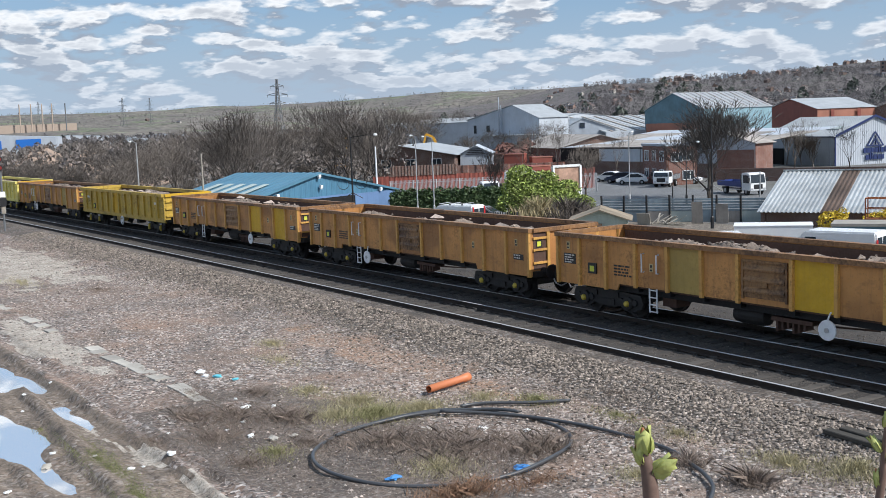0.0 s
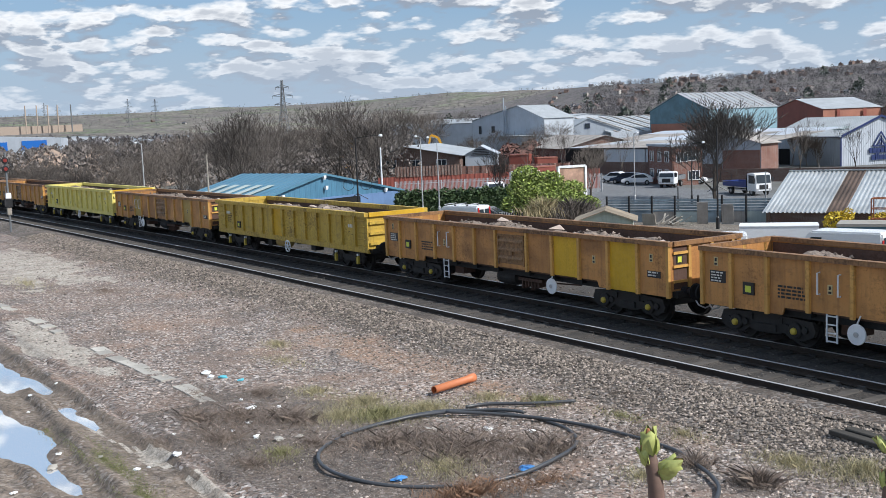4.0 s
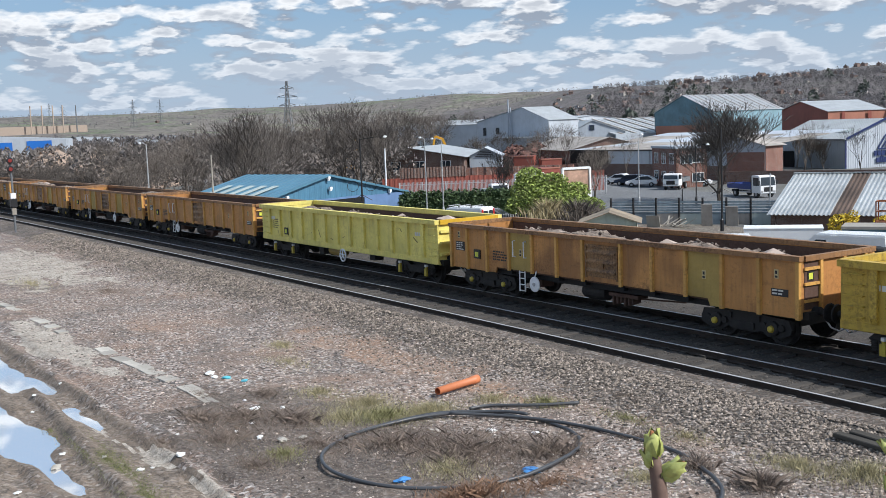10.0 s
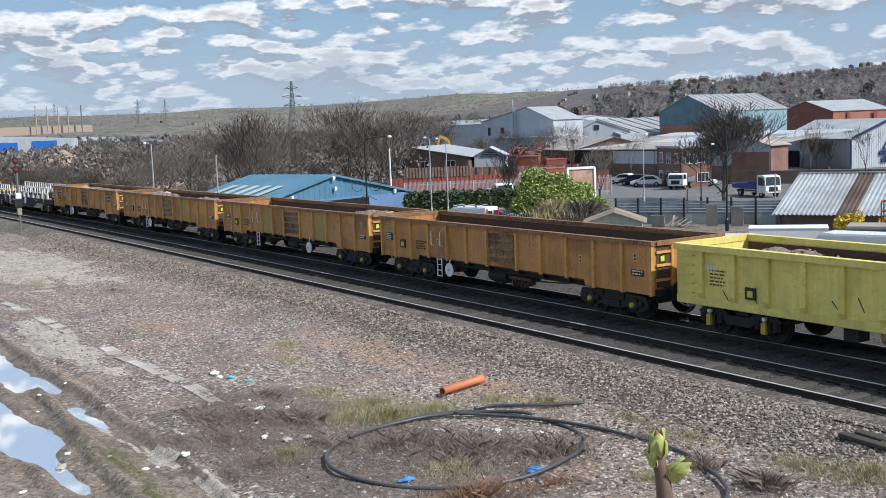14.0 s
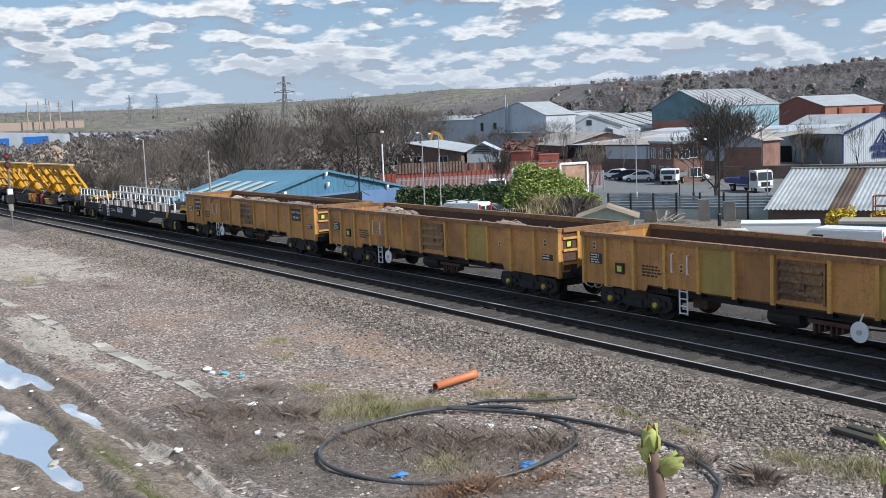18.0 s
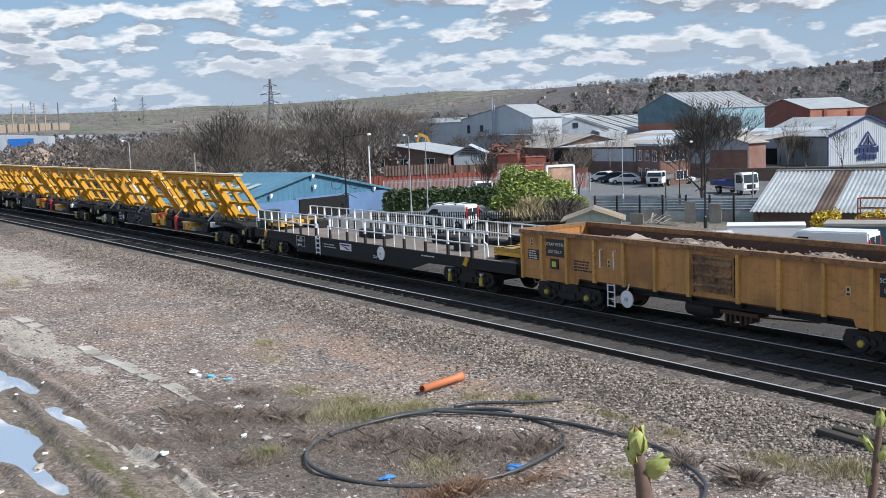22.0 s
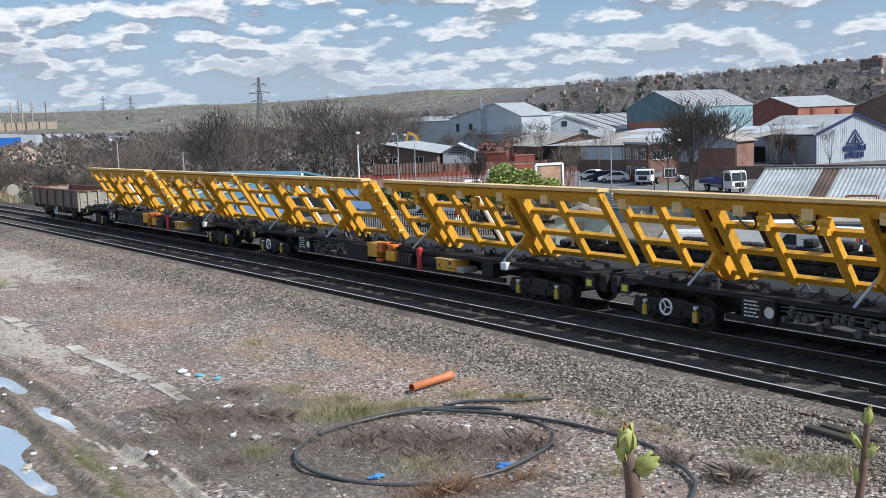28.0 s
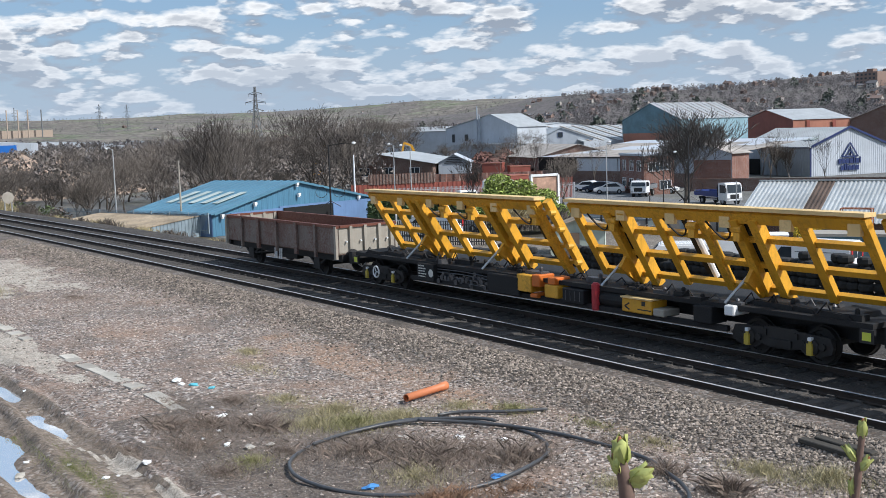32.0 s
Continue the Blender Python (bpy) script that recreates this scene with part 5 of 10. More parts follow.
def tilt_wagon(centre, half, front, rear, seed):
    w = rolling("tilting_wagon", "black tilting wagon carrying yellow lattice track-panel frames", "rail wagon", centre, "tilting wagons of the train")
    part("deck", shape((-half + 0.4, half - 0.4, -1.2, 1.2, 1.08, 1.2)), BLACK_STEEL, w)
    part("centre_sill", shape((-half + 0.6, half - 0.6, -0.45, 0.45, 0.62, 1.08)), BLACK_STEEL, w)
    part("side_beam", shape((-7.2, 7.0, -1.24, -1.12, 0.52, 0.66), (-7.2, 7.0, 1.12, 1.24, 0.52, 1.1)), BLACK_STEEL, w)
    for e in (-1, 1):
        part("headstock", shape((e * half - 0.12, e * half + 0.12, -1.2, 1.2, 0.72, 1.18)), BLACK_STEEL, w)
        lp = part("end_lamp", shape((e * (half - 0.5) - 0.18, e * (half - 0.5) + 0.18, -1.28, -1.2, 0.78, 1.08)), LABEL_BLACK, w)
        part("lamp_card", shape((e * (half - 0.5) - 0.11, e * (half - 0.5) + 0.11, -1.29, -1.28, 0.84, 1.02)), LIME, lp, "lime-yellow card")
        for k in range(3):
            x = e * (half - 1.5 - k * 1.1)
            bm = bmesh.new()
            prism(bm, [(x - 0.6, 1.16), (x + 0.6, 1.16), (x + 0.45, 1.30), (x - 0.2, 1.34)], "y", -1.15 + 0.2 * k, 0.2)
            part("bogie_cover", bm, BLACK_STEEL, w)
    bogie(w, half - 2.9, "plate", DAMPER)
    bogie(w, -half + 2.1, "plate", DAMPER)
    buffers(w, half)
    # gear along the near side
    rnd = random.Random(seed)
    for x0, x1, z0, z1, mat, nm in ((-1.1, -0.42, 0.74, 1.26, FRAME_Y, "yellow power pack"), (-0.38, -0.02, 0.94, 1.30, ORANGE_BOX, "orange cabinet"), (-0.48, -0.12, 0.60, 0.72, ORANGE_BOX, "orange cabinet"), (0.2, 0.8, 0.68, 1.06, FRAME_Y, "yellow gearbox"), (1.0, 1.9, 0.62, 1.04, BLACK_STEEL, "black battery box"), (0.35, 0.68, 1.07, 1.28, ORANGE_BOX, "small orange cabinet"), (3.45, 4.55, 0.64, 1.02, FRAME_Y, "yellow tool locker"), (4.6, 5.0, 0.64, 0.84, GREY_PALE, "grey box"), (-2.6, -1.0, 0.56, 1.16, BLACK_STEEL, "black tank box"), (-6.6, -5.6, 0.56, 1.16, BLACK_STEEL, "black valve box"), (6.0, 6.6, 0.66, 1.1, BLACK_STEEL, "black box"), (7.0, 7.3, 0.95, 1.2, WHITE_PAINT, "white plate")):
        bm = bmesh.new()
        box(bm, x0, x1, -1.36, -0.75, z0, z1)
        bmesh.ops.bevel(bm, geom=bm.edges[:], offset=0.025, segments=1, affect="EDGES")
        b = part("equipment_box", bm, mat, w, nm)
        if nm == "yellow tool locker":
            part("lid", shape((x0 - 0.03, x1 + 0.03, -1.39, -0.72, z1, z1 + 0.04)), FRAME_TOPLIT, b)
            mk = bmesh.new()
            bar(mk, (x0 + 0.12, -1.365, 0.80), (x0 + 0.3, -1.365, 0.9), 0.04, 0.006, (0, 1, 0))
            bar(mk, (x0 + 0.12, -1.365, 0.80), (x0 + 0.3, -1.365, 0.72), 0.04, 0.006, (0, 1, 0))
            box(mk, x0 + 0.75, x0 + 0.88, -1.365, -1.36, 0.86, 0.98)
            box(mk, x0 + 0.6, x0 + 1.1, -1.365, -1.36, 0.74, 0.77)
            part("arrow_mark", mk, LABEL_BLACK, b)
        if nm == "black valve box":
            mk = bmesh.new()
            text_bars(mk, x0 + 0.1, 1.1, 0.5, 5, 0.09, 0.04, -1.362, seed)
            lathe(mk, [(0.14, -1.365), (0.14, -1.36)], "y", (x1 - 0.15, 0, 0.86), 14)
            part("stencil_text", mk, PALE_INK, b)
        if nm == "black battery box":
            mk = bmesh.new()
            for q in range(4):
                box(mk, x0 + 0.14 + q * 0.2, x0 + 0.17 + q * 0.2, -1.37, -1.36, 0.70, 0.98)
            part("strap", mk, PIPEWORK, b)
    bm = bmesh.new()
    lathe(bm, [(0.11, 0.52), (0.12, 0.57), (0.12, 1.24), (0.07, 1.30)], "z", (2.3, -1.24, 0), 14)
    part("extinguisher_case", bm, RED_PAINT, w, "red cylinder case")
    bm = bmesh.new()
    lathe(bm, [(0.05, -0.68), (0.21, -0.62), (0.24, -0.5), (0.24, 0.5), (0.21, 0.62), (0.05, 0.68)], "x", (2.85, -1.0, 0.86), 14)
    part("air_tank", bm, BLACK_STEEL, w)
    bm = bmesh.new()
    for q in range(14):
        x = -5.4 + q * 0.2
        z = rnd.uniform(0.62, 0.95)
        lathe(bm, [(rnd.uniform(0.05, 0.11), -1.3), (0.05, -1.12)], "y", (x, 0, z), 8)
        box(bm, x - 0.06, x + 0.08, -1.25, -1.0, z - 0.1, z + rnd.uniform(0.05, 0.2))
    for z in (0.66, 0.78, 0.92, 1.02):
        tube(bm, [(-5.5, -1.24, z), (-4.1, -1.24, z + 0.03), (-2.6, -1.24, z - 0.02)], 0.018, 5)
    part("valve_gear", bm, PIPEWORK, w, "dark pipes and valves")
    bm = bmesh.new()
    for q in range(5):
        lathe(bm, [(0.16, 0.7 + q * 0.07), (0.16, 0.73 + q * 0.07)], "z", (6.3, -1.2, 0), 10)
    part("spring_pack", bm, BLACK_STEEL, w)
    bm = bmesh.new()
    c = (-half + 2.15, -1.40, 0.62)
    ring = [(c[0] + 0.2 * math.cos(2 * math.pi * k / 20), c[1], c[2] + 0.2 * math.sin(2 * math.pi * k / 20)) for k in range(21)]
    tube(bm, ring, 0.03, 6)
    for k in range(3):
        a = 2 * math.pi * k / 3
        tube(bm, [c, (c[0] + 0.2 * math.cos(a), c[1], c[2] + 0.2 * math.sin(a))], 0.02, 5)
    part("hand_wheel", bm, WHITE_PAINT, w, "white hand wheel")
    # clutter along the deck: valve blocks, brackets and loops of hose
    for q in range(26):
        x = -half + 1.2 + (2 * half - 2.4) * (q + rnd.uniform(-0.3, 0.3)) / 25
        y = rnd.uniform(-1.1, -0.45)
        l, d_, h = rnd.uniform(0.1, 0.45), rnd.uniform(0.06, 0.2), rnd.uniform(0.06, 0.26)
        bm = bmesh.new()
        box(bm, x - l, x + l, y - d_, y + d_, 1.2, 1.2 + h * 0.6)
        lathe(bm, [(0.05, 1.2), (0.06, 1.2 + h), (0.03, 1.24 + h)], "z", (x + l * 0.5, y, 0), 8)
        tube(bm, [(x - l, y, 1.22), (x - l - 0.12, y - 0.05, 1.3 + h), (x - l - 0.4, y, 1.24)], 0.02, 5)
        part("deck_fitting", bm, PIPEWORK if q % 3 == 0 else BLACK_STEEL, w)
    a, b = front
    L = b - a
    panel(w, a, b, [a + 0.12, a + 0.34 * L, a + 0.50 * L, b - 0.18 * L, b - 0.12], [a + 0.19 * L, a + 0.65 * L], [a + 0.12 * L, a + 0.42 * L, a + 0.57 * L])
    a, b = rear
    L = b - a
    panel(w, a, b, [a + 0.12, a + 0.14 * L, a + 0.46 * L, a + 0.62 * L], [a + 0.30 * L, a + 0.76 * L], [a + 0.42 * L, a + 0.58 * L, a + 0.92 * L], double_end=b - 0.15)


PIPEWORK = simple("dull_pipework", (0.09, 0.09, 0.095), 0.45, 0.4, 0.5, 6, 40)
tilt_wagon(-101.85, 11.2, (0.95, 10.4), (-11.0, -0.4), 41)
tilt_wagon(-125.0, 11.5, (0.3, 11.6), (-12.3, -1.15), 42)
tilt_wagon(-148.6, 11.4, (1.3, 10.9), (-9.7, -0.1), 43)


# ---- four-wheeled open wagon at the tail ----
def tail_wagon(centre):
    w = rolling("open_wagon", "weathered grey four-wheeled open wagon with a rusty red rim", "rail wagon", centre)
    h, z0, z1 = 5.1, 1.02, 2.1
    part("floor", shape((-h, h, -1.25, 1.25, 0.98, 1.06)), RUSTY, w)
    for s in (-1, 1):
        cuts = [-h, -1.75, 1.75, h]
        for a, b in zip(cuts, cuts[1:]):
            for q in range(2):
                x0, x1 = a + (b - a) * q / 2, a + (b - a) * (q + 1) / 2
                p = part("side_door", shape((x0 + 0.02, x1 - 0.02, s * 1.28 - 0.03, s * 1.28 + 0.03, z0, z1 - 0.08)), GREY_STEEL, w)
        for x in (-h + 0.06, -3.4, -1.75, 0, 1.75, 3.4, h - 0.06):
            d = 0.075 if x not in (-1.75, 1.75) else 0.12
            part("post", shape((x - d, x + d, s * 1.36 - 0.05, s * 1.36 + 0.05, 0.82, z1)), GREY_STEEL if abs(x) < 5 else GREY_PALE, w)
        part("side_lining", shape((-h + 0.05, h - 0.05, s * 1.235 - 0.012, s * 1.235 + 0.012, z0, z1 - 0.04)), RUST_RED, w)
        part("top_rail", shape((-h - 0.02, h + 0.02, s * 1.3 - 0.07, s * 1.3 + 0.07, z1 - 0.08, z1 + 0.04)), RUST_RED, w, "rusty red rim")
        part("sole_bar", shape((-h + 0.05, h - 0.05, s * 1.05 - 0.06, s * 1.05 + 0.06, 0.72, 1.0)), BLACK_STEEL, w)
        for x in (-3.02, 3.02):
            bm = bmesh.new()
            prism(bm, [(x - 0.75, 0.82), (x - 0.3, 0.60), (x + 0.3, 0.60), (x + 0.75, 0.82), (x + 0.75, 0.76), (x + 0.3, 0.50), (x - 0.3, 0.50), (x - 0.75, 0.76)], "y", s * 1.05 - 0.05, s * 1.05 + 0.05)
            part("leaf_spring", bm, BOGIE_MAT, w)
            part("axle_guard", shape((x - 0.24, x + 0.24, s * 1.05 - 0.09, s * 1.05 + 0.09, 0.30, 0.74)), BOGIE_MAT, w)
    for x in (-3.02, 3.02):
        ax = part("wheelset", WHEELSET, None, w)
        ax.location = (x, 0, 0.46)
        WHEELS.append((ax, x))
    for e in (-1, 1):
        x = e * h
        part("end_wall", shape((min(x, x - e * 0.05), max(x, x - e * 0.05), -1.25, 1.25, z0, z1)), GREY_PALE, w, "pale grey end sheet")
        for y in (-0.75, -0.1, 0.55, 1.1):
            part("end_post", shape((x - 0.04, x + 0.10, y - 0.06, y + 0.06, 0.95, z1)), GREY_PALE, w)
            bm = bmesh.new()
            lathe(bm, [(0.035, x), (0.035, x + e * 0.11)], "x", (0, y - 0.2, 1.5), 6)
            part("bolt", bm, WHITE_PAINT, w)
        part("end_rail", shape((x - 0.06, x + 0.06, -1.22, 1.22, z1 - 0.06, z1 + 0.04)), RUST_RED, w)
        part("headstock", shape((x - 0.1, x + 0.1, -1.2, 1.2, 0.76, 1.0)), BLACK_STEEL, w)
    buffers(w, h)
    bm = bmesh.new()
    for x in (-0.3, 0.15):
        tube(bm, [(x, -1.3, 0.95), (x, -1.33, 0.5), (x + 0.16, -1.33, 0.5), (x + 0.16, -1.3, 0.95)], 0.025, 5)
    part("step", bm, WHITE_PAINT, w, "white step irons")
    bm = bmesh.new()
    box(bm, -0.9, 0.9, -0.9, -0.6, 0.5, 0.75)
    bar(bm, (-2.6, -1.1, 0.55), (-0.2, -1.1, 0.8), 0.06, 0.05)
    part("brake_gear", bm, BOGIE_MAT, w)


tail_wagon(-165.85)


# ---- the estate beyond the line ----
def cladding(name, col, rough=0.5, var=0.12, dirt=0.25, metal=0.0):
    m, nt, b = base_mat(name, rough, metal)
    a, s = nnoise(nt, 0.35, 5, 0.6), nnoise(nt, 2.2, 5, 0.65, stretch=(1.5, 1.5, 0.15))
    f = nnoise(nt, 18, 3, 0.6)
    c = nmix(nt, nramp(nt, a, 0.35, 0.65), tuple(v * (1 - var) for v in col), tuple(min(v * (1 + var), 1) for v in col))
    c = nmix(nt, nmath(nt, "MULTIPLY", nramp(nt, s, 0.5, 0.75), dirt), c, tuple(0.35 * v + 0.02 for v in col))
    c = nmix(nt, nmath(nt, "MULTIPLY", nramp(nt, f, 0.5, 0.7), 0.25), c, tuple(0.6 * v for v in col))
    nt.links.new(c, b.inputs["Base Color"])
    return m


def brick_material(name, col, mortar=(0.3, 0.28, 0.26), scale=1.0):
    m, nt, b = base_mat(name, 0.9)
    tc = nt.nodes.new("ShaderNodeTexCoord")
    mp = nt.nodes.new("ShaderNodeMapping")
    mp.inputs["Rotation"].default_value = (radians(90), 0, 0)
    nt.links.new(tc.outputs["Object"], mp.inputs[0])
    t = nt.nodes.new("ShaderNodeTexBrick")
    t.inputs["Color1"].default_value, t.inputs["Color2"].default_value = (*col, 1), (*[v * 0.72 for v in col], 1)
    t.inputs["Mortar"].default_value, t.inputs["Scale"].default_value = (*mortar, 1), scale
    t.inputs["Mortar Size"].default_value, t.inputs["Brick Width"].default_value, t.inputs["Row Height"].default_value = 0.008, 0.225, 0.075
    nt.links.new(mp.outputs[0], t.inputs["Vector"])
    c = nmix(nt, nmath(nt, "MULTIPLY", nramp(nt, nnoise(nt, 0.6, 5), 0.45, 0.7), 0.5), t.outputs["Color"], tuple(0.5 * v for v in col))
    nt.links.new(c, b.inputs["Base Color"])
    return m


BLUE_ROOF = cladding("blue_roof_sheet", (0.08, 0.20, 0.285), 0.5)
BLUE_WALL = cladding("blue_wall_sheet", (0.07, 0.19, 0.29), 0.5)
BLUE_FLAT = cladding("blue_painted_wall", (0.12, 0.21, 0.38), 0.6)
PALE_SHEET = cladding("translucent_sheet", (0.42, 0.48, 0.46), 0.5)
WHITE_SHEET = cladding("white_grey_sheet", (0.46, 0.50, 0.55), 0.5, 0.08, 0.2)
GREY_SHEET = cladding("grey_sheet", (0.36, 0.40, 0.45), 0.5, 0.1, 0.25)
ROOF_GREY = cladding("pale_grey_roof", (0.37, 0.395, 0.41), 0.55, 0.12, 0.35)
ROOF_OLD = cladding("old_cement_roof", (0.34, 0.31, 0.28), 0.9, 0.3, 0.5)
ROOF_BROWN = cladding("mossy_cement_roof", (0.27, 0.22, 0.16), 0.95, 0.35, 0.5)
TEAL_WALL = cladding("teal_wall_sheet", (0.085, 0.17, 0.21), 0.5, 0.2, 0.3)
# lit copy of the teal sheet: sunlight is put into the paler colour
TEAL_SUNLIT = cladding("sunlit_teal_wall_sheet", (0.24, 0.38, 0.44), 0.5, 0.15, 0.3)
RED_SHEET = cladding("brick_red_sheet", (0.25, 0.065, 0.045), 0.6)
# paler copy of the red sheet, with sunlight put into the colour
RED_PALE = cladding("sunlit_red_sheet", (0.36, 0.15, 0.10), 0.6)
NAVY = cladding("navy_trim", (0.02, 0.035, 0.12), 0.4)
TIN = cladding("galvanised_tin", (0.50, 0.52, 0.52), 0.4, 0.2, 0.35, 0.35)
TIN_RUST = cladding("rusty_tin", (0.105, 0.072, 0.056), 0.8, 0.3, 0.4)
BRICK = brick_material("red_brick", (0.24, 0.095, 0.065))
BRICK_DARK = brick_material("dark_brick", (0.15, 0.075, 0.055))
FENCE_GREY = cladding("fence_grey_sheet", (0.23, 0.29, 0.33), 0.5, 0.3, 0.4, 0.0)
GLASS = simple("window_glass", (0.03, 0.04, 0.05), 0.08, 0.0, 0.2)
ASPHALT = ground_material("road_asphalt", ((0.14, 0.145, 0.15), (0.16, 0.165, 0.17), (0.12, 0.125, 0.13)), (0.2, 8.0), 0.2, 0.01)
GALV = simple("galvanised_post", (0.42, 0.43, 0.44), 0.5, 0.3, 0.15)
BLACK_PAINT = simple("black_paint", (0.015, 0.015, 0.017), 0.45, 0.0, 0.2)


def V2(p, z):
    return Vector((p[0], p[1], z))


def sheet(bm, e0, e1, r0, r1, pitch=0.0, depth=0.05, thick=0.06):
    """A sheeted face from the line e0-e1 up to the line r0-r1, folded into ribs when a pitch is given."""
    e0, e1, r0, r1 = (Vector(p) for p in (e0, e1, r0, r1))
    nrm = (e1 - e0).cross((r0 + r1) / 2 - (e0 + e1) / 2).normalized()
    if pitch:
        n = max(int(max((e1 - e0).length, (r1 - r0).length) / pitch), 1)
        fr = []
        for i in range(n):
            fr += [(i / n, 0), ((i + 0.45) / n, 0), ((i + 0.55) / n, 1), ((i + 0.9) / n, 1)]
        fr.append((1, 0))
    else:
        fr = [(0, 0), (1, 0)]
    rows = []
    for k in (1, 0):
        rows.append([(bm.verts.new(e0.lerp(e1, t) + nrm * (depth * up - (1 - k) * thick)), bm.verts.new(r0.lerp(r1, t) + nrm * (depth * up - (1 - k) * thick))) for t, up in fr])
    for row in rows:
        for (a, b), (c, d) in zip(row, row[1:]):
            bm.faces.new((a, c, d, b))
    f, k = rows
    for (a, b), (c, d), (p, q), (r, s) in zip(f, f[1:], k, k[1:]):
        bm.faces.new((a, p, r, c)), bm.faces.new((b, d, s, q))
    bm.faces.new((f[0][0], f[0][1], k[0][1], k[0][0])), bm.faces.new((f[-1][0], k[-1][0], k[-1][1], f[-1][1]))


def sheet_part(name, mat, parent, *args, label="", **kw):
    bm = bmesh.new()
    sheet(bm, *args, **kw)
    return part(name, bm, mat, parent, label)


def gabled(name, label, category, L, R, depth, z0, ze, zr, gable, side, roof, pitch=0.0, group="", over=0.3, apex=0.5):
    """A gabled building: its seen gable stands on L-R, and it runs back from there."""
    b = thing(name, label, category, group)
    L, R = Vector(L), Vector(R)
    u = (R - L).normalized()
    back = Vector((-u.y, u.x))
    if back.dot(L) < 0:
        back = -back
    LB, RB = L + back * depth, R + back * depth
    M, MB = L.lerp(R, apex), LB.lerp(RB, apex)
    for (l, m, r), nm in (((L, M, R), "gable_wall"), ((RB, MB, LB), "back_wall")):
        bm = bmesh.new()
        sheet(bm, V2(l, z0), V2(m, z0), V2(l, ze), V2(m, zr), pitch, 0.04)
        sheet(bm, V2(m, z0), V2(r, z0), V2(m, zr), V2(r, ze), pitch, 0.04)
        part(nm, bm, gable, b)
    sheet_part("side_wall", side, b, V2(LB, z0), V2(L, z0), V2(LB, ze), V2(L, ze), pitch=pitch, depth=0.04)
    sheet_part("side_wall", side, b, V2(R, z0), V2(RB, z0), V2(R, ze), V2(RB, ze), pitch=pitch, depth=0.04)
    f, o = -back * over, u * over
    k = (zr - ze) / max((M - L).length, 0.1) * over
    k2 = (zr - ze) / max((R - M).length, 0.1) * over
    sheet_part("roof_slope", roof, b, V2(LB - f - o, ze - k + 0.08), V2(L + f - o, ze - k + 0.08), V2(MB - f, zr + 0.08), V2(M + f, zr + 0.08), pitch=pitch * 1.3, depth=0.05)
    sheet_part("roof_slope", roof, b, V2(R + f + o, ze - k2 + 0.08), V2(RB - f + o, ze - k2 + 0.08), V2(M + f, zr + 0.08), V2(MB - f, zr + 0.08), pitch=pitch * 1.3, depth=0.05)
    return b, u, back


def on_wall(L, R, t, z, out=0.05):
    """A pose on the wall from L to R: t metres along it, z up, facing the viewer."""
    L, R = Vector(L), Vector(R)
    u = (R - L).normalized()
    q = L + u * t
    ang = math.degrees(math.atan2(u.y, u.x))
    n = Vector((u.y, -u.x))
    return pose(q.x + n.x * out, q.y + n.y * out, z, 0, 0, ang)


def wall_box(name, mat, parent, m, x0, x1, z0, z1, y0=-0.03, y1=0.03, label=""):
    bm = bmesh.new()
    box(bm, x0, x1, y0, y1, z0, z1, m)
    return part(name, bm, mat, parent, label)


def window(parent, m, w, h, frame_mat, bars=1):
    bm = bmesh.new()
    box(bm, -w / 2, w / 2, -0.015, 0.01, 0, h, m)
    wd = part("window", bm, GLASS, parent)
    pieces = [(-w / 2 - 0.06, w / 2 + 0.06, -0.06, 0.0), (-w / 2 - 0.06, w / 2 + 0.06, h, h + 0.06), (-w / 2 - 0.06, -w / 2, 0, h), (w / 2, w / 2 + 0.06, 0, h)]
    for k in range(bars):
        x = -w / 2 + w * (k + 1) / (bars + 1)
        pieces.append((x - 0.03, x + 0.03, 0, h))
    for x0, x1, z0, z1 in pieces:
        bm = bmesh.new()
        box(bm, x0, x1, -0.05, 0.04, z0, z1, m)
        part("frame_bar", bm, frame_mat, wd)
    return wd


# blue shed beside the line
SL, SR = (-97.6, 41.3), (-104.6, 63.4)
shed, su, sb = gabled("industrial_shed", "blue corrugated shed with pale rooflights", "shed", SL, SR, 12.2, LOW, -1.5, 0.98, BLUE_WALL, BLUE_FLAT, BLUE_ROOF, 0.75, apex=0.48)
shed_w = (Vector(SR) - Vector(SL)).length
# the doorway is a flat near-black sheet in place of the shade inside
wall_box("doorway_shade", DARK_FILL, shed, on_wall(SL, SR, 0, 0, 0.1), 9.2, 16.2, LOW, -1.55, -0.08, 0.0, "near-black sheet for the shade in an open doorway")
wall_box("lintel", BLUE_FLAT, shed, on_wall(SL, SR, 0, 0, 0.12), 8.6, 16.4, -1.55, -1.35, -0.08, 0.02)
wall_box("door_leaf", BLUE_FLAT, shed, on_wall(SL, SR, 0, 0, 0.12), 16.3, shed_w - 0.3, LOW, -1.45, -0.08, 0.02)
wall_box("door_leaf", BLUE_FLAT, shed, on_wall(SL, SR, 0, 0, 0.12), 2.2, 9.0, LOW, -1.5, -0.08, 0.02)
for q in (0.0, 1.0):
    a, z = (Vector(SL), -1.5) if q == 0 else (Vector(SR), -1.5)
    M = Vector(SL).lerp(Vector(SR), 0.48)
    bm = bmesh.new()
    bar(bm, V2(a, z + 0.02) - Vector((*sb, 0)) * 0.32, V2(M, 1.0) - Vector((*sb, 0)) * 0.32, 0.1, 0.22)
    part("barge_board", bm, BLUE_ROOF, shed)
